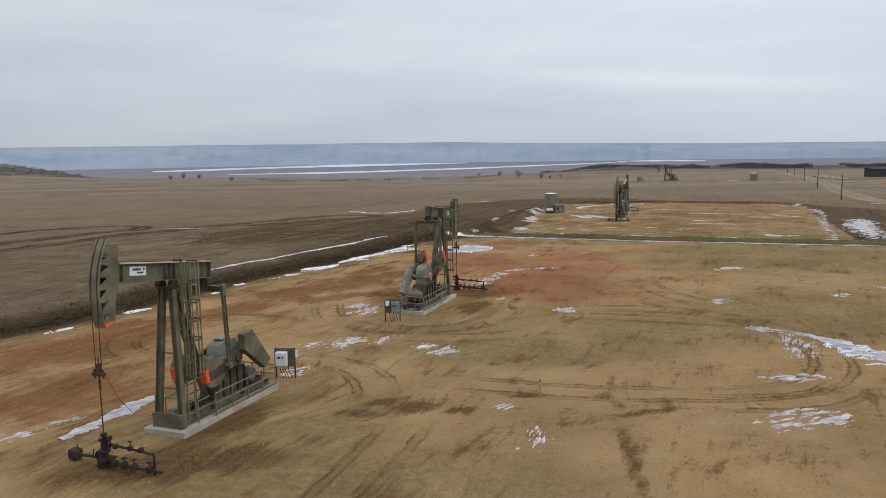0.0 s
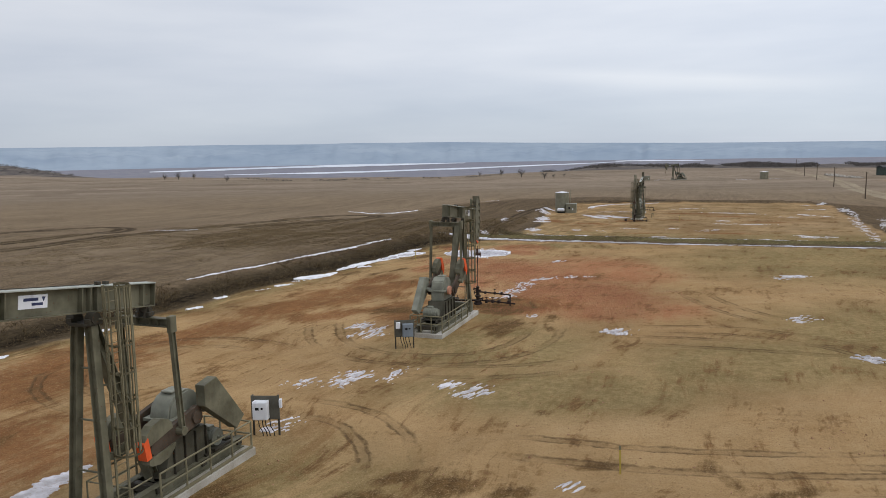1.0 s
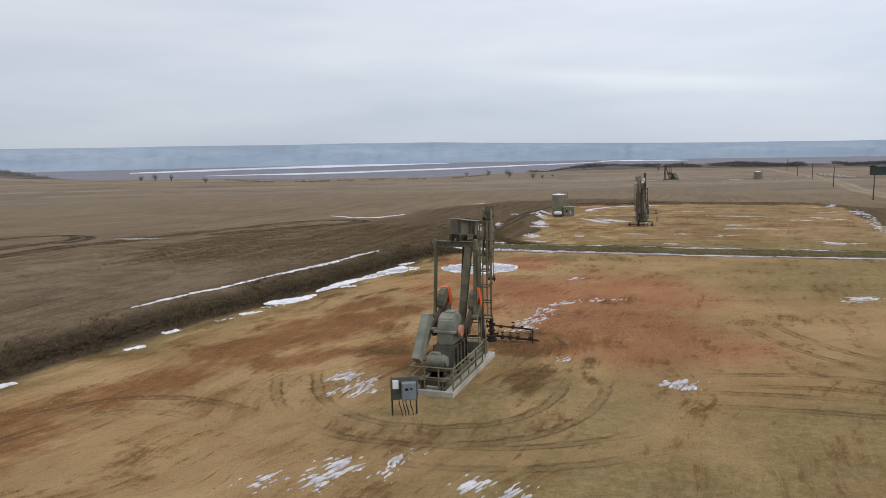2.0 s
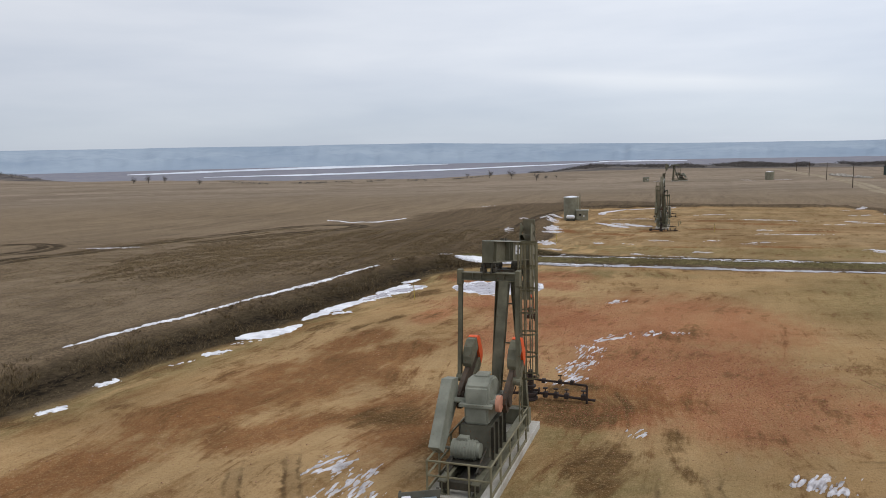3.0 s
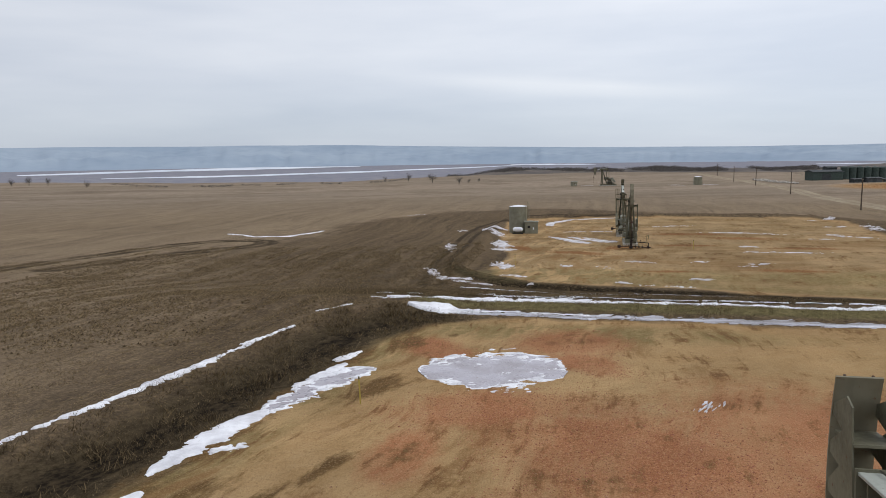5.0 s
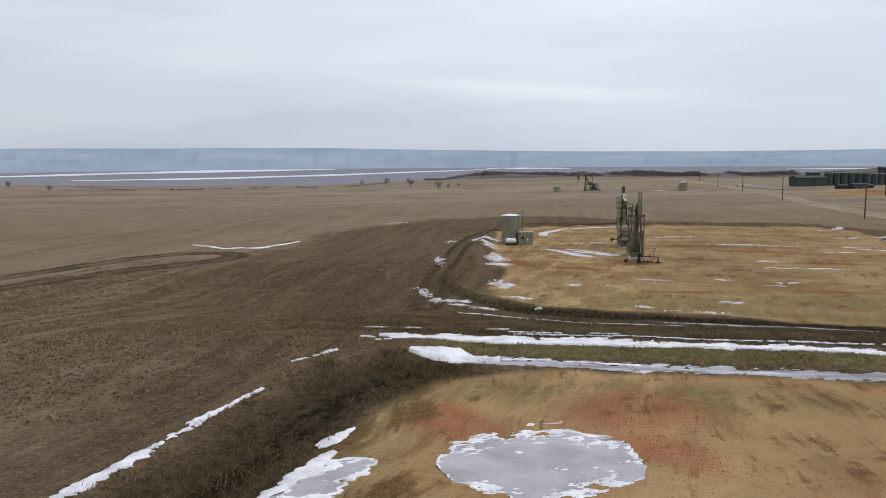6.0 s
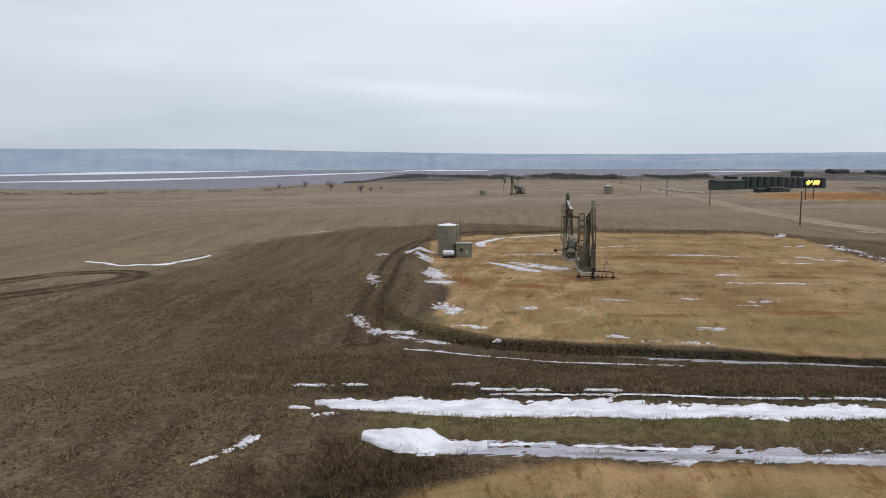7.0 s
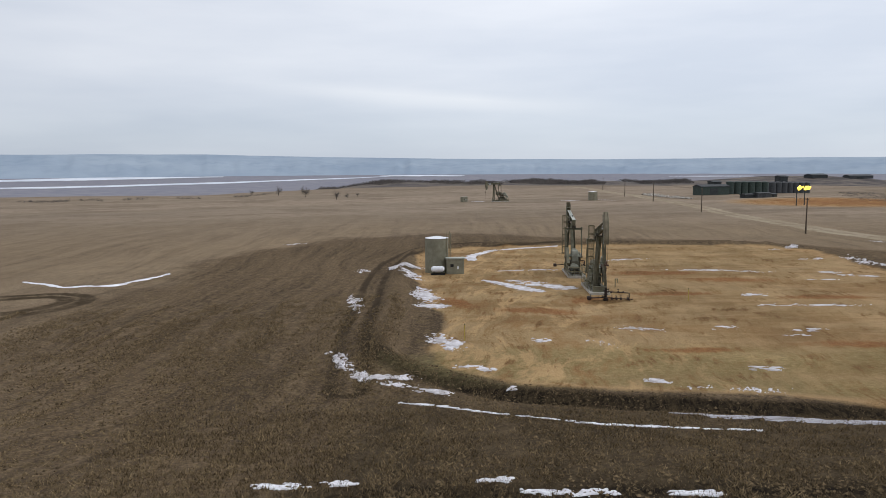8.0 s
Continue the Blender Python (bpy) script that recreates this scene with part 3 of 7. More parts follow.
# wheel ways across the field: along the worked edge with a turning loop, and round the far pad
FIELD_WAYS = [[(-56, 88), (-49.5, 108), (-45.8, 126), (-40.5, 146), (-34.0, 160.5), (-26.0, 172.5), (-19.0, 175.5), (-15.3, 172.0), (-16.3, 167.0), (-23.0, 161.5), (-28.5, 155.5), (-36, 141)],
              [(-60, 100), (-54.0, 117.5), (-52.5, 129), (-54.5, 137.5), (-61.5, 142.5), (-67.5, 134), (-69.5, 117)],
              ]
PAD_WAY = [[(4.6, 134.0), (7.6, 146.8), (10.0, 155.3), (13.3, 167.1), (17.5, 181.2), (23.0, 195.0), (30.5, 205.5), (39.2, 208.5), (52, 206), (80, 201)]]


def lay_values(x, y):
    """What the ground is made of, place by place."""
    a, b = x * ALONG[0] + y * ALONG[1], x * ACROSS[0] + y * ACROSS[1]
    far, az = np.hypot(x, y), np.degrees(np.arctan2(x, y))
    one, two = pad_one(x, y), pad_two(x, y)
    w = (fbm(x, y, 7, 41) - 0.5) * 2.6
    v = {}
    v["pad"] = np.maximum(blot(x, y, 212, 305, 36, 34, 0), np.maximum(np.clip(0.5 + (one + w) / 3.0, 0, 1), np.clip(0.5 + (two - 4.0 * np.exp(-(((a - 149) / 13) ** 2)) * step(-b, 20, 27) + w) / 2.4, 0, 1)))
    out = -one
    on_side = step(-27 - b, 0, 5) * step(106 - a, 0, 6)
    v["slope"] = np.maximum(np.clip(1.4 - np.abs(out - 1.8) / 2.4, 0, 1) * on_side, 0.62 * step(a, 105, 107) * (1 - step(two, -3, -1)) * (1 - step(a, 122, 132)) * step(b, -40, -34))
    v["bank"] = np.maximum(np.clip(1.25 - np.abs(out - 1.9) / 1.0, 0, 1) * on_side * (0.55 + 0.6 * fbm(x, y, 3.0, 49, 3)),
                           np.maximum(np.clip(1.15 - np.abs(a - 107.5) / 3.0, 0, 1) * step(b, -38, -33) * 0.8, np.clip(1.4 - np.abs(two + 1.6) / 1.4, 0, 1) * step(30 - b, 0, 6) * (0.30 + 0.62 * step(145 - a, 0, 10))))
    v["far_pad"] = step(two, -1, 2) * (far > 100)
    v["graded"] = 0.25 + 0.75 * (1 - step(b, -22, -8))
    v["green"] = np.maximum(np.clip(1.25 - np.abs(a - 100.7) / 1.5, 0, 1) * step(b, -34, -31), blot(x, y, 24, 133, 16, 5, -20) * 0.9)
    worked = np.interp(x, [-300, -90, -32, -26, -18, -8, 4, 20, 40, 58, 85, 110, 140], [140, 150, 157, 164, 173, 187, 210, 230, 236, 216, 200, 150, 100])
    v["darkfield"] = np.clip(0.95 * step(worked - y + (fbm(x, y, 22, 43) - 0.5) * 26, -9, 14) * (0.72 + 0.5 * fbm(x, y, 30, 45)) * np.maximum(0.60 - 0.60 * step(a, 60, 92), 0.42 + 0.56 * step(x, -30, 3)), 0, 1)
    v["darkfield"] = np.maximum(v["darkfield"], step(a, 104, 107) * (1 - step(two, -3, 0)) * (1 - step(a, 124, 136)) * step(b, -42, -34))
    v["pasture"] = step(far, 210, 330)
    red = np.zeros_like(x)
    for c in ((10.5, 60.0, 5.5, 3.2, 0), (8.5, 67.0, 5.5, 8.0, 20), (12.5, 77.0, 6, 8, 10), (6.0, 76.0, 4.5, 9, 20), (7.2, 94.0, 3.0, 2.6, 20), (7.0, 90.0, 1.4, 2.6, 20), (-0.2, 94.8, 1.6, 1.6, -20), (0.5, 93.2, 1.4, 1.0, 0), (1.2, 84.5, 4.0, 2.2, 0), (0.9, 72.5, 2.0, 4.0, 10), (-3.0, 80.0, 1.2, 2.6, -20), (4.0, 60.6, 3.0, 1.6, 0), (31.0, 27.0, 6.0, 8.0, 0)):
        red = np.maximum(red, blot(x, y, *c))
    v["red"] = red
    rust = np.zeros_like(x)
    for c in ((-4.2, 62.4, 1.6, 3.2, -55), (-12.4, 63.0, 2.0, 5.0, -40), (-8.3, 67.6, 3.4, 5.0, -45), (4.0, 62.6, 3.6, 2.8, 0), (-3.6, 60.2, 2.2, 3.6, -20), (-5.0, 71.0, 1.6, 3.4, -40), (-7.2, 73.6, 1.6, 3.6, -30), (-22.0, 46.0, 4.0, 8.0, -28), (-15.5, 56.0, 2.0, 6.0, -32), (-18.0, 36.0, 4.0, 4.5, -20), (-9.0, 60.0, 1.4, 3.0, -60), (50.0, 171.0, 5.0, 1.6, -20),
              (56.5, 163.0, 5.0, 1.6, -15), (44.0, 157.0, 4.0, 1.2, -15), (34.0, 156.5, 3.0, 1.6, 0), (26.5, 153.0, 3.6, 1.4, -30), (20.5, 160.0, 1.2, 3.0, 10), (44.5, 133.0, 4.5, 1.0, -20), (31.0, 135.5, 3.0, 0.8, -20), (58.0, 150.0, 5.0, 1.2, -18)):
        rust = np.maximum(rust, blot(x, y, *c))
    v["rust"] = rust
    # wet stains; the strips beside the units' slabs also paint in their shade
    wet_and_shade = np.zeros_like(x)
    for c in ((-12.2, 26.6, 3.6, 1.6, 0), (-9.4, 31.0, 1.2, 3.6, -20), (-3.7, 32.4, 1.1, 0.6, -10), (-1.2, 33.1, 0.8, 1.0, 0), (0.8, 32.6, 0.8, 0.4, 10), (-2.4, 34.2, 1.6, 0.35, 30), (7.7, 34.4, 0.5, 0.55, 0), (8.0, 33.2, 0.35, 0.8, 0), (4.0, 34.6, 0.9, 0.35, 10), (2.7, 40.0, 0.4, 0.3, 0),
              (-4.4, 61.4, 1.2, 2.0, -55), (2.6, 61.4, 1.6, 2.2, 0), (-2.6, 57.6, 1.0, 2.6, -20), (2.4, 55.6, 0.9, 2.8, -20), (-1.6, 95.6, 1.0, 1.6, -25), (-9.0, 27.4, 2.4, 1.6, 0), (-3.6, 88.0, 0.9, 1.8, -30), (3.3, 64.2, 1.3, 0.7, 0), (4.7, 62.2, 0.9, 1.2, 0), (5.6, 57.6, 0.6, 1.3, -10), (5.1, 55.2, 0.35, 1.4, 0), (-9.6, 78.0, 0.7, 1.6, -35), (-7.6, 77.2, 0.4, 1.0, -35), (7.2, 27.0, 0.3, 3.0, -5), (1.3, 96.8, 0.5, 0.4, 0), (-5.6, 79.4, 0.4, 1.2, -35), (35.5, 155.3, 2.4, 1.0, 0), (9.2, 32.0, 1.4, 0.35, 20)):
        wet_and_shade = np.maximum(wet_and_shade, blot(x, y, *c))
    wet_and_shade = np.maximum(wet_and_shade, 0.62 * (1 - step(one, 0.3, 2.4)) * on_side)
    v["wet_and_shade"] = wet_and_shade * 0.95
    # olive soil; contact shade right of the near unit is painted in with it
    olive = np.zeros_like(x)
    for c in ((-8.5, 29.5, 6.5, 8.0, -20), (-4.0, 24.5, 9.0, 4.0, 0), (2.5, 60.5, 1.6, 4.5, -20),  (-7.2, 31.0, 3.0, 4.5, -20), (1.5, 51.0, 6.0, 5.0, 0), (14.5, 47.0, 8.0, 4.5, 10), (26.0, 52.0, 9.0, 8.0, 0), (4.0, 43.0, 8.0, 3.5, 0), (24.0, 134.5, 20.0, 5.0, -20), (55.0, 124.0, 22.0, 6.0, -18), (36.0, 80.0, 16.0, 12.0, 0), (8.0, 96.0, 12.0, 2.0, -18)):
        olive = np.maximum(olive, blot(x, y, *c))
    olive = np.maximum(olive, step(two, 0, 2) * np.maximum(0.34 * (0.6 + 0.8 * fbm(x, y, 16, 47)), 0.85 * (1 - step(two, 2, 12)) * step(150 - a, 0, 18)))
    olive = np.maximum(olive, 0.95 * (1 - step(one, 0.6, 4.5)) * on_side)
    v["olive"] = olive
    v["track_a"], v["track_b"] = near_ways(x, y, WAYS_A), near_ways(x, y, WAYS_B)
    v["ends_a"], v["ends_b"] = way_ends(x, y, WAYS_A), way_ends(x, y, WAYS_B)
    v["field_track"], v["pad_track"] = near_ways(x, y, FIELD_WAYS, 6.0), near_ways(x, y, PAD_WAY, 6.0)
    d = near_line(x, y, 70, 40, 112, 190)
    for c in ((112, 190, 114, 207), (114, 207, 131, 255), (131, 255, 155, 312), (155, 312, 182, 385), (182, 385, 215, 520)):
        d = np.minimum(d, near_line(x, y, *c))
    v["road"] = np.maximum(0.7 * np.clip(1.1 - d / 5.0, 0, 1), 0.9 * np.clip(1.2 - near_line(x, y, 60, 100, 98, 150) / 3.0, 0, 1))
    v["rust"] = np.maximum(v["rust"], blot(x, y, 215, 305, 34, 30, 0))
    v["wood"] = np.clip(step(far, 580, 640) * (1 - step(far, 950, 1250)) * (1.0 * step(az, 5, 12) + step(-az, 21, 26)), 0, 1)
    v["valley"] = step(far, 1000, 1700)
    return v, 0.05 * np.clip(1.3 - np.abs(np.minimum(v["track_a"], v["track_b"]) - 0.95) / 0.35, 0, 1) + 0.10 * np.clip(1.2 - np.abs(np.minimum(v["field_track"], v["pad_track"]) - 1.0) / 0.7, 0, 1)


gx = spread(-60.0, 60.0, 0.32, -4600, 4600, 1.08)
gy = spread(20.0, 200.0, 0.32, -300, 4750, 1.08)
GX, GY = np.meshgrid(gx, gy)
values, dip = lay_values(GX, GY)
GZ = height(GX, GY) - dip
gnx, gny = len(gx), len(gy)
verts = np.stack([GX, GY, GZ], -1).reshape(-1, 3)
ii = np.arange(gnx * gny).reshape(gny, gnx)
quads = np.stack([ii[:-1, :-1], ii[:-1, 1:], ii[1:, 1:], ii[1:, :-1]], -1).reshape(-1, 4)
me = bpy.data.meshes.new("ground")
me.vertices.add(len(verts))
me.vertices.foreach_set("co", verts.ravel())
me.loops.add(quads.size)
me.loops.foreach_set("vertex_index", quads.ravel().astype(np.int32))
me.polygons.add(len(quads))
me.polygons.foreach_set("loop_start", np.arange(0, quads.size, 4, dtype=np.int32))
me.update(calc_edges=True)
for key, val in values.items():
    at = me.attributes.new(key, "FLOAT", "POINT")
    at.data.foreach_set("value", np.asarray(val, np.float32).ravel())
me.shade_smooth()
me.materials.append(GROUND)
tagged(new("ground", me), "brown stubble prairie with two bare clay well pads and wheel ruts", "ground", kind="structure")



# ---- the gravel road: ribbons that break up into the ground ----


def ribbon(name, pts, wide, seed, material, label, category, ragged=1.0, thick=0.02, fine=0.12, kind="structure", keep=0.55):
    """A strip along pts, whose ragged rim dips under the ground."""
    pts = np.array(pts, float)
    seg = np.hypot(*(pts[1:] - pts[:-1]).T)
    along_s = np.r_[0, np.cumsum(seg)]
    n = max(3, int(along_s[-1] / fine))
    s = np.linspace(0, along_s[-1], n)
    cx, cy = np.interp(s, along_s, pts[:, 0]), np.interp(s, along_s, pts[:, 1])
    tx, ty = np.gradient(cx), np.gradient(cy)
    ln = np.hypot(tx, ty)
    nx, ny = -ty / ln, tx / ln
    v = np.linspace(-0.75, 0.75, 7 if wide < 1 else 13) * wide
    S, V = np.meshgrid(s, v)
    wav = (fbm(s, s * 0, 3.0, seed + 2, 2) - 0.5) * min(wide, 0.5)
    X, Y = cx + nx * (V + wav), cy + ny * (V + wav)
    f = keep - (np.abs(V) / (wide / 2)) ** 2 + (fbm(S, V * 3, 1.3, seed, 3) - 0.5) * 2.6 * ragged + (fbm(S, V * 2, 0.3, seed + 7, 2) - 0.5) * 1.4 * ragged
    Z = height(X, Y) + np.where(f > 0, thick * np.clip(f * 2, 0, 1) ** 0.5, f * 0.12) + 0.004
    idx = np.arange(f.size).reshape(f.shape)
    q = np.stack([idx[:-1, :-1], idx[:-1, 1:], idx[1:, 1:], idx[1:, :-1]], -1)
    q = q[np.maximum(np.maximum(f[:-1, :-1], f[:-1, 1:]), np.maximum(f[1:, 1:], f[1:, :-1])) > 0]
    used, inv = np.unique(q, return_inverse=True)
    mesh = bpy.data.meshes.new(name)
    mesh.from_pydata(np.stack([X, Y, Z], -1).reshape(-1, 3)[used].tolist(), [], inv.reshape(-1, 4).tolist())
    mesh.shade_smooth()
    mesh.materials.append(material)
    return tagged(new(name, mesh), label, category, kind=kind)


ROAD = [(70, 40), (112, 190), (114, 207), (131, 255), (155, 312), (182, 385), (215, 520)]
for k, off in enumerate((-1.7, 1.7)):
    ribbon("road", [(x + off * 0.95, y - off * 0.3) for x, y in ROAD], 2.6, 901 + k, ROAD_GRAVEL, "pale two-track gravel road across the prairie", "road", 0.35, 0.05, 0.8, "structure", 0.9)

# ---- tools to build things ----


def solid(name, bm, material, parent=None, at=None, smooth=False):
    """Links a bmesh as one mesh object."""
    mesh = bpy.data.meshes.new(name)
    bmesh.ops.recalc_face_normals(bm, faces=bm.faces)
    bm.to_mesh(mesh)
    bm.free()
    if smooth:
        mesh.shade_smooth()
        mesh.set_sharp_from_angle(angle=radians(38))
    mesh.materials.append(material)
    ob = new(name, mesh)
    if parent is not None:
        ob.parent = parent
    if at is not None:
        ob.matrix_basis = at
    return ob


def part(name, bm, material, parent, label="", smooth=False):
    return tagged(solid(name, bm, material, parent, None, smooth), label)


def holder(name, m, label, category, group=""):
    """An Empty at a thing's base."""
    ob = new(name)
    ob.empty_display_size = 0.3
    ob.matrix_basis = m
    return tagged(ob, label, category, group)


def box(bm, lo, hi, m=None, bevel=0.0):
    """A box between two corners."""
    c = [(a + b) / 2 for a, b in zip(lo, hi)]
    s = [abs(b - a) for a, b in zip(lo, hi)]
    mm = Matrix.Translation(c) @ Matrix.Diagonal((*s, 1))
    vs = bmesh.ops.create_cube(bm, size=1.0, matrix=(m @ mm if m else mm))["verts"]
    if bevel:
        es = list({e for v in vs for e in v.link_edges})
        bmesh.ops.bevel(bm, geom=es, offset=bevel, segments=1, affect="EDGES")
    return bm


def along(p, q):
    """A pose at p whose z runs to q."""
    p, q = Vector(p), Vector(q)
    return Matrix.Translation(p) @ (q - p).to_track_quat("Z", "Y").to_matrix().to_4x4()


def rod(bm, p, q, r, sides=8, r2=None):
    """A round bar from p to q."""
    d = (Vector(q) - Vector(p)).length
    bmesh.ops.create_cone(bm, cap_ends=True, segments=sides, radius1=r, radius2=r if r2 is None else r2, depth=d, matrix=along(p, q) @ Matrix.Translation((0, 0, d / 2)))
    return bm


def pipe_run(bm, pts, r, sides=8):
    for p, q in zip(pts, pts[1:]):
        rod(bm, p, q, r, sides)
    return bm


def girder(bm, p, q, depth, width, t=0.03, side=(1, 0, 0)):
    """An I-section from p to q; its web's plane holds the axis and stands square to side."""
    p, q, sx = Vector(p), Vector(q), Vector(side).normalized()
    ax = (q - p).normalized()
    up = sx.cross(ax).normalized()
    sx = ax.cross(up).normalized()
    L = (q - p).length
    m = Matrix((sx, up, ax)).transposed().to_4x4()
    m.translation = p
    box(bm, (-t / 2, -depth / 2 + t, 0), (t / 2, depth / 2 - t, L), m)
    box(bm, (-width / 2, depth / 2 - t, 0), (width / 2, depth / 2, L), m)
    box(bm, (-width / 2, -depth / 2, 0), (width / 2, -depth / 2 + t, L), m)
    return bm


def slab(bm, outline, x0, x1):
    """A plate with an outline in the y, z plane, from x0 to x1."""
    a = [bm.verts.new((x0, y, z)) for y, z in outline]
    b = [bm.verts.new((x1, y, z)) for y, z in outline]
    bm.faces.new(a), bm.faces.new(b[::-1])
    for i in range(len(a)):
        j = (i + 1) % len(a)
        bm.faces.new((a[i], b[i], b[j], a[j]))
    return bm


def fresh():
    return bmesh.new()


# ---- pumping units ----
# In a unit's own metres: x to its right, y towards the horsehead, z up; 0, 0 is the middle of the concrete's front edge.
PIVOT = Vector((0, -0.74, 6.42))
REACH = 3.92          # saddle to the horsehead's face
SHAFT = Vector((0, -4.15, 2.38))
CRANK, PITMAN = 0.86, 3.40
UNIT_TURN = -math.degrees(math.atan2(0.34, 0.94))


def pumping_unit(m, nod, side, branch, label, tip=None, low=0.0):
    """A beam pumping unit. nod: degrees by which the head hangs down; side: where the ladder stands (1: right); low: by how much the belt guard hangs lower."""
    unit = holder("pumping_unit", m, label, "pumpjack", "beam pumping units")
    tip = tip or ORANGE
    # skid
    for x in (-0.52, 0.52):
        part("skid_beam", girder(fresh(), (x, -0.55, 0.47), (x, -7.0, 0.47), 0.42, 0.26, 0.03), STEEL_GREEN, unit)
    bm = fresh()
    box(bm, (-0.76, -0.62, 0.27), (0.76, -0.28, 0.86), None, 0.015)
    for x in (-0.70, 0.70):
        box(bm, (x - 0.04, -0.27, 0.27), (x + 0.04, -0.22, 0.86))
    part("front_cross_beam", bm, STEEL_GREEN, unit)
    for y in (-2.6, -4.8, -6.8):
        part("cross_member", box(fresh(), (-0.62, y - 0.12, 0.42), (0.62, y + 0.12, 0.66), None, 0.01), STEEL_DARK, unit)
    # samson post
    top = 6.12
    for x in (-1, 1):
        bm = girder(fresh(), (x * 0.60, -0.50, 0.84), (x * 0.25, -0.74, top), 0.26, 0.24, 0.025, (0, 1, 0))
        part("front_leg", bm, STEEL_GREEN, unit)
    part("rear_leg", girder(fresh(), (0, -3.0, 0.66), (0, -0.95, top), 0.30, 0.34, 0.03), STEEL_GREEN, unit)
    for z in (1.9, 3.4, 4.9):
        k = (z - 0.84) / (top - 0.84)
        w, y = 0.60 - 0.35 * k, -0.50 - 0.24 * k
        part("leg_tie", rod(fresh(), (-w, y, z), (w, y, z), 0.032), STEEL_GREEN, unit)
    bm = box(fresh(), (-0.34, -1.10, top), (0.34, -0.50, top + 0.10), None, 0.01)
    for x in (-0.33, 0.33):
        rod(bm, (x - 0.13, PIVOT.y, PIVOT.z - 0.08), (x + 0.13, PIVOT.y, PIVOT.z - 0.08), 0.17, 14)
        box(bm, (x - 0.1, PIVOT.y - 0.22, top + 0.06), (x + 0.1, PIVOT.y + 0.22, top + 0.22))
    part("saddle_bearing", bm, STEEL_DARK, unit, "grimy saddle bearing", True)
    # walking beam and what swings with it
    sw = Matrix.Translation(PIVOT) @ Matrix.Rotation(radians(-nod), 4, "X")
    fr, bk, lo, hi = REACH - 0.98, -2.64, 0.06, 0.80
    bm = fresh()
    box(bm, (-0.016, bk, lo + 0.03), (0.016, fr, hi - 0.03), sw)
    box(bm, (-0.19, bk, lo), (0.19, fr, lo + 0.035), sw)
    box(bm, (-0.19, bk - 0.03, lo), (0.19, bk, hi), sw)
    for y in (bk + 0.45, -0.35, -0.1, 0.2, fr - 0.3):
        for x in (-1, 1):
            box(bm, (x * 0.02, y, lo + 0.03), (x * 0.18, y + 0.03, hi - 0.03), sw)
    beam = part("walking_beam", bm, STEEL_GREEN, unit)
    bm = box(fresh(), (-0.20, bk - 0.03, hi - 0.03), (0.20, fr, hi + 0.01), sw, 0.006)
    box(bm, (-0.205, -0.25, hi + 0.01), (0.205, -0.22, hi + 0.022), sw)
    part("top_flange", bm, STEEL_TOP, beam, "pale grey-green top flange with sky sheen in its colour")
    bm = fresh()
    pipe_run(bm, [sw @ Vector(p) for p in ((0.06, -0.55, hi + 0.04), (0.02, 0.6, hi + 0.04), (0.05, 1.9, hi + 0.04), (0.0, fr - 0.1, hi + 0.05))], 0.012, 5)
    for y in (-0.55, -0.85):
        box(bm, (-0.02, y - 0.07, hi + 0.01), (0.12, y + 0.07, hi + 0.11), sw, 0.01)
    part("grease_line", bm, STEEL_DARK, beam)
    for x in (-1, 1):
        bm = box(fresh(), (x * 0.0165, 1.25, 0.30), (x * 0.03, 2.15, 0.66), sw)
        sign = part("sign_plate", bm, WHITE_PAINT, beam, "white sign plate with a navy mark")
        bm = fresh()
        a, b = sorted((x * 0.0305, x * 0.036))
        for y0, y1, z0, z1 in ((1.55, 2.0, 0.50, 0.58), (1.40, 1.75, 0.38, 0.45)):
            box(bm, (a, y0, z0), (b, y1, z1), sw)
        slab2 = [(2.04, 0.60), (2.11, 0.60), (2.075, 0.50)] if x > 0 else [(1.32, 0.60), (1.44, 0.60), (1.38, 0.47)]
        tri = [bm.verts.new(sw @ Vector((xx, y, z))) for xx in (a, b) for y, z in slab2]
        bm.faces.new(tri[:3]), bm.faces.new(tri[3:])
        part("sign_bar", bm, NAVY, sign)
    # horsehead
    def arc(r, deg):
        return (r * math.cos(radians(deg)), r * math.sin(radians(deg)) + 0.10)

    up, dn = 24.5, -25.5
    outer = [arc(REACH - 0.40, dn + (up - dn) * i / 18) for i in range(19)]
    back = [arc(REACH - 0.62, up), (REACH - 0.92, 1.0), (REACH - 1.0, 0.1), (REACH - 0.86, -0.6), arc(REACH - 0.52, dn)]
    head = None
    bm = fresh()
    for x in (-1, 1):
        slab(bm, outer + back, x * 0.215, x * 0.235)
    box(bm, (-0.22, REACH - 1.03, 0.02), (0.22, REACH - 0.98, 0.84))
    box(bm, (-0.22, REACH - 0.95, 1.05), (0.22, REACH - 0.25, 1.08))
    box(bm, (-0.22, REACH - 0.80, -0.85), (0.22, REACH - 0.25, -0.82))
    bmesh.ops.transform(bm, matrix=sw, verts=bm.verts)
    head = part("horsehead", bm, STEEL_GREEN, unit)
    bm = fresh()
    f = [[bm.verts.new(sw @ Vector((x, *arc(r, dn + (up - dn) * i / 24)))) for x, r in ((-0.25, REACH), (0.25, REACH), (0.25, REACH - 0.03), (-0.25, REACH - 0.03))] for i in range(25)]
    for p, q in zip(f, f[1:]):
        for j in range(4):
            bm.faces.new((p[j], p[(j + 1) % 4], q[(j + 1) % 4], q[j]))
    bm.faces.new(f[0]), bm.faces.new(f[-1])
    part("face_plate", bm, FACE_PAINT, head, "worn khaki curved face", True)
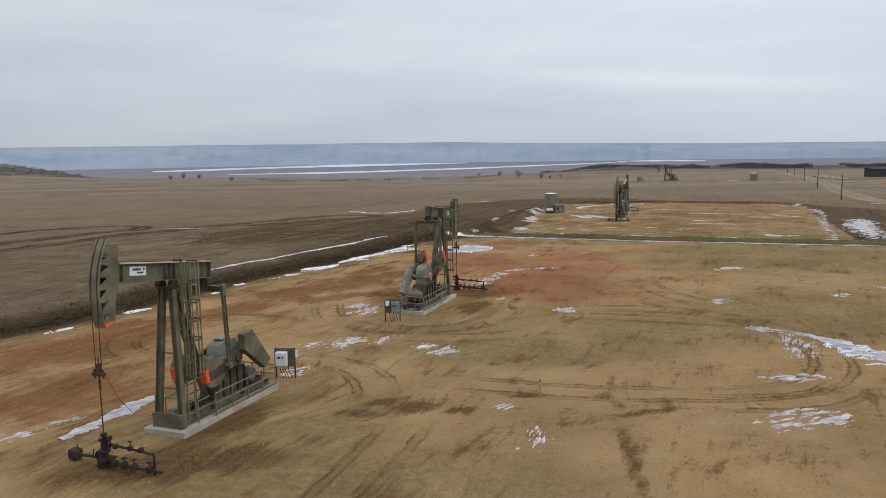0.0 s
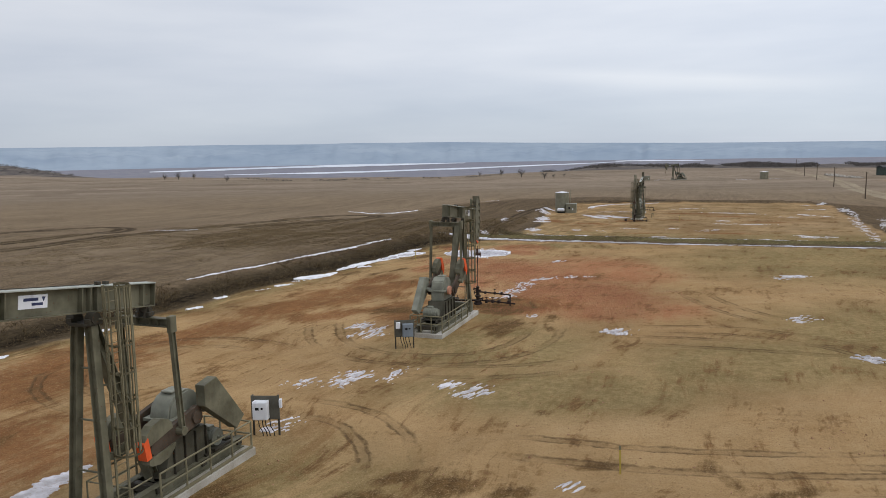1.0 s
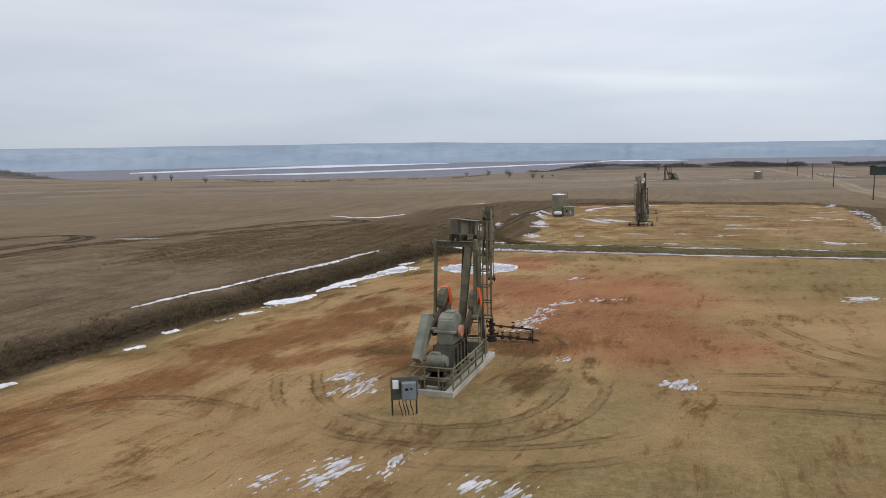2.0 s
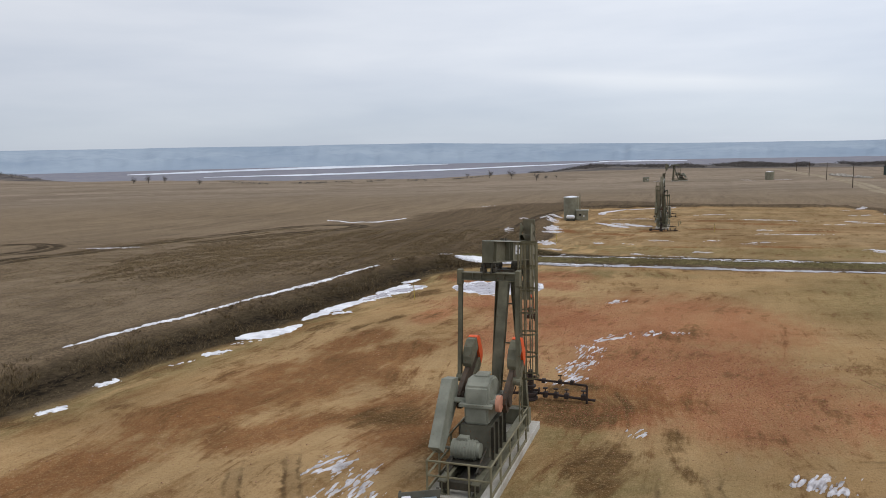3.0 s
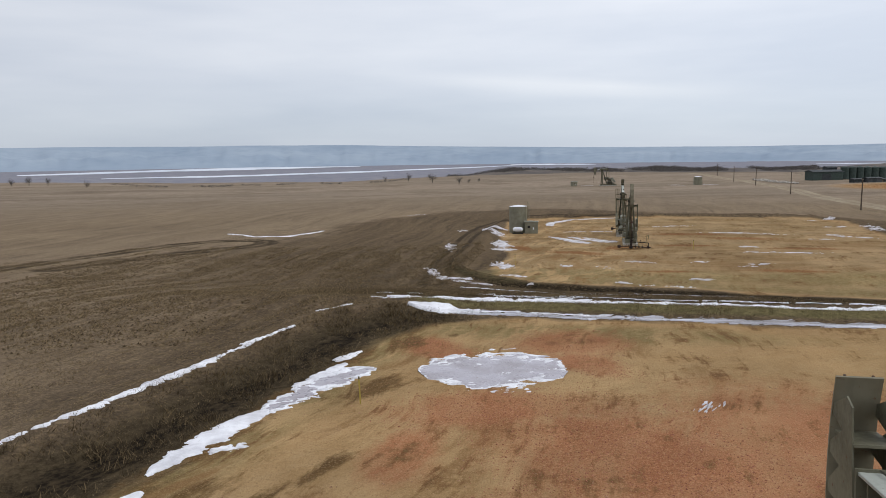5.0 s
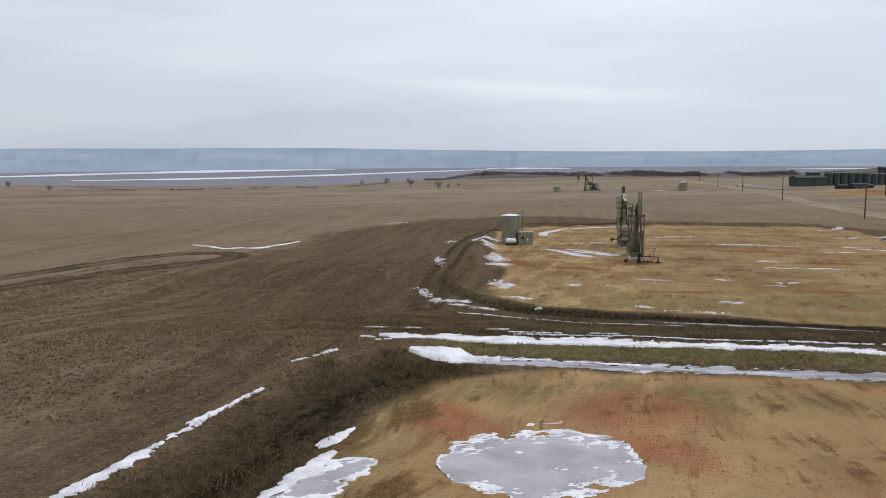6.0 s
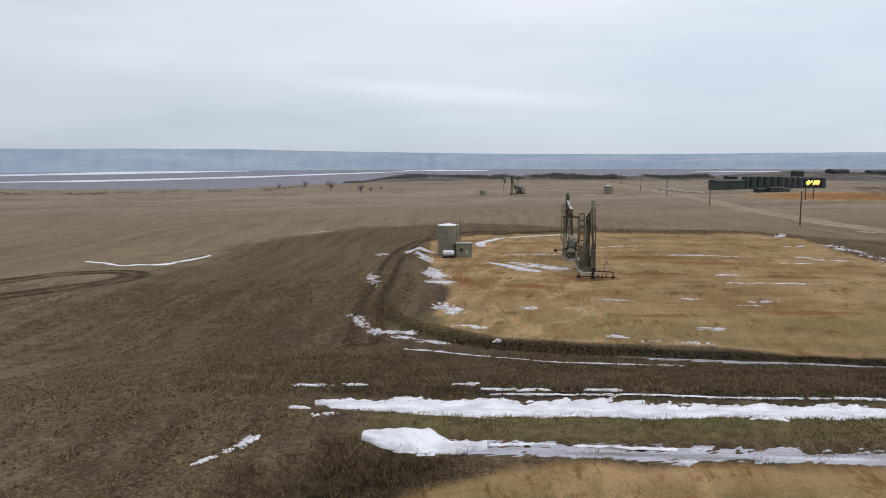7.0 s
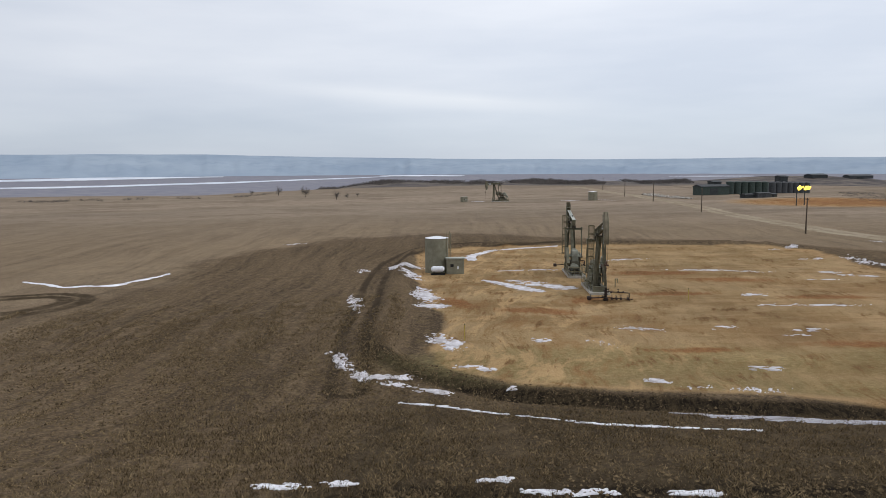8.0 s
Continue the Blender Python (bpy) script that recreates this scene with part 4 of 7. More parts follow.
    for x in (-0.235, 0.235):
        for i in range(7):
            d0 = dn + (up - dn) * i / 7
            d1, d2 = d0 + (up - dn) * 0.30 / 7, d0 + (up - dn) * 1.0 / 7
            edge4 = [arc(REACH - 0.03, d0), arc(REACH - 0.03, d1), arc(REACH - 0.42, d2), arc(REACH - 0.42, d0)]
            bm = slab(fresh(), edge4, x * 0.93, x)
            bmesh.ops.transform(bm, matrix=sw, verts=bm.verts)
            part("gusset", bm, STEEL_GREEN, head)
    for x in (-1, 1):
        bm = slab(fresh(), [arc(REACH - 0.46, dn), arc(REACH - 0.02, dn), arc(REACH - 0.02, dn + 2.4), arc(REACH - 0.40, dn + 1.4)], x * 0.237, x * 0.255)
        bmesh.ops.transform(bm, matrix=sw, verts=bm.verts)
        part("orange_tip", bm, tip, head, "orange-painted lower tip")
    # bridle: cables over the face, hanging straight down to the carrier bar
    well_y = PIVOT.y + REACH
    hang = sw @ Vector((0, *arc(REACH, nod)))
    carrier_z = hang.z - 2.95
    for x in (-0.15, 0.15):
        bm = fresh()
        seq = [sw @ Vector((x, *arc(REACH + 0.02, d))) for d in np.linspace(up, nod, 9)]
        pipe_run(bm, seq + [Vector((x * 0.9, well_y + 0.02, carrier_z))], 0.017, 6)
        part("bridle_cable", bm, ROD, unit, "oily rust-brown wire bridle cable")
    bm = box(fresh(), (-0.26, well_y - 0.07, carrier_z - 0.06), (0.26, well_y + 0.11, carrier_z + 0.09), None, 0.015)
    box(bm, (-0.07, well_y - 0.06, carrier_z + 0.09), (0.07, well_y + 0.10, carrier_z + 0.42), None, 0.02)
    for x in (-0.2, 0.2):
        rod(bm, (x, well_y + 0.02, carrier_z - 0.16), (x, well_y + 0.02, carrier_z + 0.2), 0.035)
    part("carrier_bar", bm, ROD, unit, "rusty carrier bar")
    bm = rod(fresh(), (0, well_y + 0.02, 1.2), (0, well_y + 0.02, carrier_z + 0.62), 0.024, 8)
    rod(bm, (0, well_y + 0.02, carrier_z - 0.55), (0, well_y + 0.02, carrier_z - 0.2), 0.05, 8)
    part("polished_rod", bm, ROD, unit)
    bm = fresh()
    pts = [(side * 0.12, well_y - 0.1, carrier_z), (side * 0.2, well_y - 0.7, carrier_z - 1.2), (side * 0.2, well_y - 1.5, carrier_z - 2.1), (0.1, well_y - 2.4, max(0.5, carrier_z - 2.45)), (0.0, -0.6, 0.95)]
    pipe_run(bm, pts, 0.009, 5)
    part("load_cable", bm, ROD, unit)
    # equalizer
    e = sw @ Vector((0, bk + 0.18, -0.40))
    bm = fresh()
    girder(bm, (-1.02, e.y, e.z), (1.02, e.y, e.z), 0.27, 0.26, 0.03, (0, 1, 0))
    for x in (-0.55, -0.25, 0.25, 0.55):
        box(bm, (x - 0.012, e.y - 0.12, e.z - 0.12), (x + 0.012, e.y + 0.12, e.z + 0.12))
    part("equalizer", bm, STEEL_GREEN, unit)
    bm = fresh()
    for x in (-0.22, 0.22):
        box(bm, (x - 0.05, e.y - 0.13, e.z + 0.17), (x + 0.05, e.y + 0.13, e.z + 0.30), None, 0.01)
        rod(bm, (x, e.y, e.z + 0.2), (x * 0.6, e.y, e.z + 0.5), 0.05, 8)
    for x in (-0.13, 0.13):
        slab(bm, [(e.y - 0.20, e.z + 0.13), (e.y + 0.20, e.z + 0.13), (e.y + 0.08, e.z + 0.52), (e.y - 0.08, e.z + 0.52)], x - 0.025, x + 0.025)
    rod(bm, (-0.24, e.y, e.z + 0.36), (0.24, e.y, e.z + 0.36), 0.075, 12)
    box(bm, (-0.09, e.y - 0.10, e.z + 0.28), (0.09, e.y + 0.10, e.z + 0.50), None, 0.02)
    part("equalizer_bearing", bm, STEEL_DARK, unit, "", True)
    # crank pin: where the pitman's and the crank's circles meet
    dy, dz = e.y - SHAFT.y, e.z - 0.1 - SHAFT.z
    D = math.hypot(dy, dz)
    k = (CRANK**2 - PITMAN**2 + D * D) / (2 * D)
    hgt = math.sqrt(max(0.0, CRANK**2 - k * k))
    pin = Vector((0, SHAFT.y + (k * dy - branch * hgt * dz) / D, SHAFT.z + (k * dz + branch * hgt * dy) / D))
    lean = math.atan2(pin.z - SHAFT.z, pin.y - SHAFT.y)
    for x in (-1, 1):
        bm = fresh()
        girder(bm, (x * 1.02, pin.y, pin.z), (x * 0.98, e.y, e.z - 0.1), 0.17, 0.13, 0.02)
        box(bm, (x * 1.0 - 0.085, e.y - 0.14, e.z - 0.30), (x * 1.0 + 0.085, e.y + 0.14, e.z + 0.22), None, 0.02)
        rod(bm, (x * 0.86, pin.y, pin.z), (x * 1.12, pin.y, pin.z), 0.14, 14)
        part("pitman", bm, STEEL_GREEN, unit)
        cm = Matrix.Translation((x * 0.78, SHAFT.y, SHAFT.z)) @ Matrix.Rotation(lean, 4, "X")
        bm = slab(fresh(), [(-0.34, -0.2), (-0.2, -0.31), (0.5, -0.29), (2.0, -0.21), (2.12, -0.1), (2.12, 0.1), (2.0, 0.21), (0.5, 0.29), (-0.2, 0.31), (-0.34, 0.2)], -0.08, 0.08)
        rod(bm, (-0.16, 0, 0), (0.16, 0, 0), 0.20, 16)
        bmesh.ops.transform(bm, matrix=cm, verts=bm.verts)
        crank = part("crank", bm, CRANK_IRON, unit, "rust-streaked dark crank arm", True)
        for s in (-1, 1):
            k = 1.0 if s > 0 else 0.72
            bm = slab(fresh(), [(1.12, s * 0.26), (2.30, s * 0.20), (2.36, s * 0.44 * k), (2.25, s * 0.60 * k), (1.95, s * 0.76 * k), (1.55, s * 0.78 * k), (1.25, s * 0.62 * k), (1.12, s * 0.42 * k)], -0.14, 0.16)
            bmesh.ops.transform(bm, matrix=cm, verts=bm.verts)
            weight = part("counterweight", bm, STEEL_GREEN, crank)
            if s > 0:
                bm = slab(fresh(), [(2.00, -0.50), (2.30, -0.42), (2.42, -0.20), (2.42, 0.46), (2.32, 0.60), (2.14, 0.68)] if low else [(2.20, -0.16), (2.42, -0.16), (2.42, 0.40), (2.20, 0.52)], -0.15, 0.17)
                bmesh.ops.transform(bm, matrix=cm, verts=bm.verts)
                part("painted_end", bm, tip, weight, "bright orange painted end")
    # gear reducer on its stand
    gy0, gy1 = SHAFT.y - 0.86, SHAFT.y + 0.72
    bm = slab(fresh(), [(gy0 - 0.35, 0.66), (gy1 + 0.45, 0.66), (gy1 + 0.05, 1.78), (gy0 - 0.05, 1.78)], -0.50, 0.50)
    stand = part("reducer_stand", bm, STAND_PAINT, unit)
    for y in np.linspace(gy0, gy1, 4):
        for x in (-1, 1):
            part("stiffener", box(fresh(), (x * 0.50, y - 0.02, 0.66), (x * 0.585, y + 0.02, 1.76)), STEEL_DARK, stand)
    prof = [(gy0, 1.78), (gy1, 1.78), (gy1, 2.42), (gy1 - 0.12, 2.85), (gy1 - 0.42, 3.12), (gy0 + 0.55, 3.20), (gy0 + 0.14, 2.98), (gy0, 2.42)]
    bm = slab(fresh(), prof, -0.40, 0.40)
    bmesh.ops.bevel(bm, geom=list(bm.edges), offset=0.06, segments=2, affect="EDGES")
    box(bm, (-0.56, gy0 - 0.08, 2.36), (0.56, gy1 + 0.08, 2.46), None, 0.01)
    rod(bm, (-0.72, SHAFT.y, SHAFT.z), (0.72, SHAFT.y, SHAFT.z), 0.17, 14)
    rod(bm, (-0.80, gy0 + 0.3, 2.45), (0.62, gy0 + 0.3, 2.45), 0.10, 12)
    reducer = part("gear_reducer", bm, STEEL_LIGHT, unit, "pale grey-green gear reducer housing", True)
    part("inspection_lid", box(fresh(), (-0.22, gy0 + 0.62, 3.17), (0.22, gy1 - 0.42, 3.24), None, 0.02), STEEL_LIGHT, reducer)
    bm = rod(fresh(), (0.62, gy0 + 0.3, 2.45), (0.76, gy0 + 0.3, 2.45), 0.27, 18)
    part("brake_drum", bm, DRUM if tip is ORANGE else tip, reducer, "faded pink-orange brake drum", True)
    # belt guard on the left
    bm = slab(fresh(), [(-4.30, 2.70 - low), (-4.30, 3.40 - low), (-4.95, 3.52 - low), (-6.38, 1.74 - low), (-5.92, 1.40 - low)], -1.16, -0.80)
    bmesh.ops.bevel(bm, geom=list(bm.edges), offset=0.012, segments=1, affect="EDGES")
    part("belt_guard", bm, STEEL_GREEN if side < 0 else STEEL_LIGHT, unit, "boxed sheet-steel belt guard")
    bm = rod(fresh(), (-0.62, -5.55, 1.16), (0.18, -5.55, 1.16), 0.30, 18)
    rod(bm, (0.18, -5.55, 1.16), (0.30, -5.55, 1.16), 0.24, 18)
    rod(bm, (-0.9, -5.55, 1.16), (-0.62, -5.55, 1.16), 0.05, 8)
    for x in np.linspace(-0.5, 0.1, 7):
        rod(bm, (x, -5.55, 1.16), (x + 0.03, -5.55, 1.16), 0.325, 18)
    box(bm, (-0.45, -5.62, 1.40), (-0.1, -5.35, 1.56), None, 0.02)
    part("electric_motor", bm, STEEL_LIGHT, unit, "", True)
    bm = box(fresh(), (-0.75, -5.95, 0.76), (0.55, -5.2, 0.86), None, 0.01)
    for x in (-0.55, 0.4):
        box(bm, (x - 0.06, -6.3, 0.62), (x + 0.06, -4.9, 0.76))
        rod(bm, (x, -6.5, 0.8), (x, -5.0, 1.2), 0.03)
    part("motor_slide", bm, STEEL_DARK, unit)
    # guard rail round the tail
    posts = [(-1.0, y) for y in (-2.2, -3.4, -4.6, -5.8, -6.95)] + [(-0.33, -6.95), (0.33, -6.95)] + [(1.0, y) for y in (-6.95, -5.8, -4.6, -3.4, -2.2)]
    rail = None
    bm = fresh()
    for z in (0.80, 1.26):
        pipe_run(bm, [(-1.0, -2.2, z), (-1.0, -6.95, z), (1.0, -6.95, z), (1.0, -2.2, z)], 0.034, 6)
    box(bm, (-1.02, -6.97, 0.28), (-0.98, -2.2, 0.38)), box(bm, (0.98, -6.97, 0.28), (1.02, -2.2, 0.38))
    rail = part("guard_rail", bm, YELLOW_STEEL, unit, "khaki-painted pipe guard rail")
    for x, y in posts:
        part("rail_post", rod(fresh(), (x, y, 0.25), (x, y, 1.27), 0.036, 6), YELLOW_STEEL, rail)
    bm = fresh()
    pipe_run(bm, [(-0.85, -2.0, 1.2), (-0.85, -1.2, 1.2), (0.85, -1.2, 1.2), (0.85, -2.0, 1.2)], 0.026, 6)
    for x in (-0.85, 0.85):
        rod(bm, (x, -1.2, 0.25), (x, -1.2, 1.2), 0.026, 6)
    part("front_guard", bm, YELLOW_STEEL, unit)
    # ladder and cage
    lx, ly = side * 0.58, -1.15
    bm = fresh()
    for y in (ly - 0.23, ly + 0.23):
        box(bm, (lx - 0.02, y - 0.035, 0.5), (lx + 0.02, y + 0.035, 7.25))
    ladder = part("ladder", bm, YELLOW_STEEL, unit, "tall khaki steel ladder with a safety cage")
    for z in np.arange(0.75, 7.2, 0.3):
        part("rung", rod(fresh(), (lx, ly - 0.23, z), (lx, ly + 0.23, z), 0.013, 6), YELLOW_STEEL, ladder)
    for z, x in ((6.3, 0.3), (4.4, 0.36), (2.4, 0.5)):
        part("ladder_bracket", rod(fresh(), (lx, ly + 0.2, z), (side * x, -0.72, z), 0.03, 6), STEEL_GREEN, ladder)

    def ring(a, grow=1.0):
        return lx + side * (0.29 + 0.34 * grow * math.cos(a)), ly + 0.34 * grow * math.sin(a)

    angs = [radians(d) for d in (-125, -90, -50, -17, 17, 50, 90, 125)]
    for i, z in enumerate((2.35, 3.15, 3.95, 4.75, 5.55, 6.35, 7.22)):
        g = 1.18 if i == 0 else 1.0
        bm = fresh()
        pts = [ring(radians(d), g) for d in range(-150, 151, 15)]
        prev = None
        for x, y in pts:
            ring4 = [bm.verts.new((x, y, z - 0.035)), bm.verts.new((x, y, z + 0.035))]
            if prev:
                bm.faces.new((prev[0], ring4[0], ring4[1], prev[1]))
            prev = ring4
        geo = bmesh.ops.solidify(bm, geom=list(bm.faces), thickness=0.012)
        part("cage_hoop", bm, YELLOW_STEEL, ladder)
    for a in angs:
        x, y = ring(a)
        bm = box(fresh(), (x - 0.018, y - 0.018, 2.35), (x + 0.018, y + 0.018, 7.22))
        part("cage_bar", bm, YELLOW_STEEL, ladder)
    return unit


def concrete_pad(m):
    bm = box(fresh(), (-1.05, -7.12, -0.4), (1.05, 0.0, 0.255), None, 0.02)
    for y in (-2.45, -4.9):
        box(bm, (-1.052, y - 0.01, 0.2), (1.052, y + 0.01, 0.258))
    return tagged(solid("concrete_pad", bm, CONCRETE, None, m), "pale stained concrete slab under a pumping unit", "concrete slab", "concrete slabs")


def wellhead(m, side, label):
    """The tree of valves on a well, with its flow lines along the ground."""
    w = holder("wellhead", m, label, "wellhead", "wellheads")
    bm = rod(fresh(), (0, 0, -0.2), (0, 0, 0.30), 0.22, 16)
    for z in (0.10, 0.30, 0.62):
        rod(bm, (0, 0, z - 0.045), (0, 0, z + 0.045), 0.30 if z < 0.5 else 0.22, 16)
    rod(bm, (0, 0, 0.3), (0, 0, 1.0), 0.13, 14)
    part("casing_head", bm, RUSTY, w, "", True)
    bm = rod(fresh(), (0, 0, 0.95), (0, 0, 1.25), 0.075, 12)
    rod(bm, (0, 0, 1.18), (0, 0, 1.30), 0.12, 12)
    rod(bm, (-0.16, 0, 1.02), (0.22, 0, 1.02), 0.06, 10)
    part("stuffing_box", bm, RUSTY, w, "", True)
    bm = fresh()
    pipe_run(bm, [(side * 0.1, 0, 0.92), (side * 1.1, 0.03, 0.86), (side * 2.35, 0.06, 0.78), (side * 2.35, 0.06, -0.1)], 0.05, 8)
    for t in (0.55, 1.25, 1.75):
        box(bm, (side * t - 0.08, -0.06, 0.78), (side * t + 0.08, 0.12, 0.96), None, 0.02)
    rod(bm, (side * 1.25, 0.03, 0.9), (side * 1.25, 0.03, 1.14), 0.02, 6)
    rod(bm, (side * 1.25 - 0.09, 0.03, 1.14), (side * 1.25 + 0.09, 0.03, 1.14), 0.03, 8)
    part("flow_line", bm, RUSTY, w)
    bm = fresh()
    pipe_run(bm, [(side * 0.15, 0.05, 0.30), (side * 0.9, 0.2, 0.25), (side * 1.7, 0.14, 0.20), (side * 2.7, 0.10, 0.16)], 0.055, 8)
    for t in (0.6, 1.05, 1.5, 2.2):
        box(bm, (side * t - 0.10, 0.04, 0.12), (side * t + 0.10, 0.30, 0.36), None, 0.03)
        rod(bm, (side * t, 0.16, 0.3), (side * t, 0.16, 0.52), 0.02, 6)
        rod(bm, (side * t, 0.16, 0.50), (side * t, 0.16, 0.53), 0.11, 10)
    part("lower_flow_line", bm, RUSTY, w)
    bm = fresh()
    pipe_run(bm, [(-side * 0.15, 0.0, 0.30), (-side * 0.8, -0.1, 0.27), (-side * 1.55, -0.16, 0.24)], 0.06, 8)
    box(bm, (-side * 1.62 - 0.22, -0.34, 0.06), (-side * 1.62 + 0.22, 0.04, 0.44), None, 0.05)
    rod(bm, (-side * 1.5, -0.16, 0.4), (-side * 1.5, -0.16, 0.62), 0.03, 8)
    rod(bm, (-side * 0.7, -0.1, 0.3), (-side * 0.62, -0.1, 0.56), 0.025, 6)
    part("wing_line", bm, RUSTY, w)
    for z, x in ((0.45, 0.34), (1.12, -0.26), (0.86, -0.24)):
        bm = rod(fresh(), (0, 0, z), (x, 0.0, z), 0.05, 8)
        rod(bm, (x, 0, z), (x * 1.12, 0, z), 0.12, 12)
        part("valve_wheel", bm, RUSTY, w, "", True)
    return w


def control_panel(m, white_main, label):
    """An electric panel on two posts; 0, 0, 0 is on the ground between them, its front towards -y."""
    p = holder("control_panel", m, label, "electric panel", "electric panels")
    for x in (-0.5, 0.5):
        part("post", box(fresh(), (x - 0.035, -0.03, -0.3), (x + 0.035, 0.04, 1.62), None, 0.006), STEEL_DARK, p)
    part("back_panel", box(fresh(), (-0.56, -0.06, 0.66), (0.56, -0.03, 1.60), None, 0.006), BACK_PANEL, p, "dark weathered back panel")
    main = part("panel_cabinet", box(fresh(), (-0.42, -0.36, 0.72), (0.16, -0.062, 1.44), None, 0.015) if white_main else box(fresh(), (-0.12, -0.36, 0.70), (0.46, -0.062, 1.42), None, 0.015),
                WHITE_PAINT if white_main else GREY_BOX, p, "white enamelled cabinet" if white_main else "blue-grey enamelled cabinet")
    x0 = -0.42 if white_main else -0.12
    part("cabinet_door", box(fresh(), (x0 + 0.03, -0.375, 0.75), (x0 + 0.55, -0.362, 1.40), None, 0.005), WHITE_PAINT if white_main else GREY_BOX, main)
    bm = box(fresh(), (x0 + 0.12, -0.385, 1.12), (x0 + 0.26, -0.376, 1.22))
    box(bm, (x0 + 0.34, -0.385, 1.14), (x0 + 0.42, -0.376, 1.22))
    part("display", bm, BLACK, main)
    b0, b1 = ((0.58, 0.68), (-0.48, -0.24))[0 if white_main else 1]
    part("meter_box", box(fresh(), (b0, -0.20, 1.16), (b1, -0.0605, 1.50), None, 0.01), WHITE_PAINT, p, "small white meter box")
    bm = fresh()
    for i, x in enumerate((-0.25, -0.1, 0.02, 0.2)):
        pipe_run(bm, [(x, -0.2, 0.74), (x + 0.04, -0.24, 0.45), (x + 0.12, -0.12, 0.2), (x + 0.16, -0.1, -0.1)], 0.018, 6)
    part("conduit", bm, BLACK, p)
    return p


def at_unit(front, turned):
    """Pose of a unit whose concrete's front edge is centred at front. turned: faces back along the pads."""
    z = float(height(front[0], front[1]))
    return pose(front[0], front[1], z, 0, 0, UNIT_TURN + (180 if turned else 0))


def off_unit(m, x, y):
    v = m @ Vector((x, y, 0))
    return v.x, v.y, float(height(v.x, v.y))


near_m, mid_m = at_unit((-11.57, 29.75), True), at_unit((0.0, 59.88), False)
left_m, right_m = at_unit((41.9, 177.0), False), at_unit((36.2, 158.8), True)
pumping_unit(near_m, -7.0, -1, -1, "olive-grey steel pumpjack with level beam on a concrete slab")
pumping_unit(mid_m, 7.0, 1, -1, "olive-grey steel pumpjack with raised cranks on a concrete slab", None, 0.3)
pumping_unit(left_m, -9.0, -1, -1, "olive-grey pumpjack with its horsehead raised, facing the far field", STEEL_LIGHT)
pumping_unit(right_m, -13.0, 1, -1, "olive-grey pumpjack with raised horsehead beside a second pumpjack", STEEL_LIGHT)
for um, sd in ((near_m, -1), (mid_m, 1), (left_m, 1), (right_m, -1)):
    concrete_pad(um)
    wx, wy, wz = off_unit(um, 0, PIVOT.y + REACH + 0.02)
    wellhead(Matrix.Translation((wx, wy, wz)) @ um.to_3x3().to_4x4(), sd, "rusty black wellhead valves with flow lines on bare clay")
control_panel(pose(-8.2, 38.0, float(height(-8.2, 38.0)), 0, 0, -4), True, "white control cabinet on a dark post-mounted panel")
control_panel(pose(-3.5, 50.9, float(height(-3.5, 50.9)), 0, 0, 8), False, "blue-grey control cabinet on a post-mounted panel")

# ---- distance: valley river, far hills, woods ----


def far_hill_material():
    k = Nodes("haze_tinted_hills", 1.0, 0, 0.0)
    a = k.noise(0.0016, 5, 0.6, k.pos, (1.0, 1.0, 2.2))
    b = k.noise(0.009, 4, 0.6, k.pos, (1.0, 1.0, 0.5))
    # distance haze is put into the hills' own colour as blue-grey
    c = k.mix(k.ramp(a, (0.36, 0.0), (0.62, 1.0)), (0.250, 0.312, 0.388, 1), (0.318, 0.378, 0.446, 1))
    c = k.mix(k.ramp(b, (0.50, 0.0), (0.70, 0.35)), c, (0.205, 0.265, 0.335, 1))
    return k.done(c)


def river_material():
    k = Nodes("frozen_river", 0.5, 0, 0.4)
    a = k.noise(0.004, 5, 0.6, k.pos, (1.0, 0.3, 1.0))
    return k.done(k.mix(k.ramp(a, (0.35, 0.0), (0.65, 1.0)), (0.46, 0.51, 0.59, 1), (0.68, 0.72, 0.78, 1)))


HILLS, RIVER = far_hill_material(), river_material()


def grid_mesh(name, P, material, smooth=True):
    """A mesh from a grid of points, rows by columns by 3."""
    r, c = P.shape[:2]
    idx = np.arange(r * c).reshape(r, c)
    q = np.stack([idx[:-1, :-1], idx[:-1, 1:], idx[1:, 1:], idx[1:, :-1]], -1).reshape(-1, 4)
    mesh = bpy.data.meshes.new(name)
    mesh.from_pydata(P.reshape(-1, 3).tolist(), [], q.tolist())
    if smooth:
        mesh.shade_smooth()
    mesh.materials.append(material)
    return mesh


def far_hills():
    az = np.arange(-85, 105, 0.22)
    rr = np.concatenate([np.arange(3700, 4500, 60), np.arange(4500, 4860, 40)])
    A, R = np.meshgrid(az, rr)
    top = np.interp(A, [-85, -30, -12, -5, 1, 6, 17, 30, 40, 105], [66, 65, 65, 67, 64, 52, 36, 26, 31, 30])
    top = top + (fbm(A, A * 0, 14, 8) - 0.5) * 16 + (fbm(A, A * 0, 2.5, 12) - 0.5) * 3.0
    s = np.clip((R - 3760) / 950, 0, 1)
    ravine = (np.abs(fbm(A, R / 900, 1.1, 51, 4) - 0.5) * 2) * 26 * np.sin(np.clip(s, 0, 1) * math.pi) ** 0.8
    Z = -46 + (top + 46) * (0.55 * step(s, 0.0, 0.35) + 0.45 * step(s, 0.4, 1.0)) - ravine
    P = np.stack([R * np.sin(np.radians(A)), R * np.cos(np.radians(A)), Z], -1)
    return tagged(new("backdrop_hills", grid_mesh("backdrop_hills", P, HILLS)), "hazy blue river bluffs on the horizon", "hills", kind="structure")


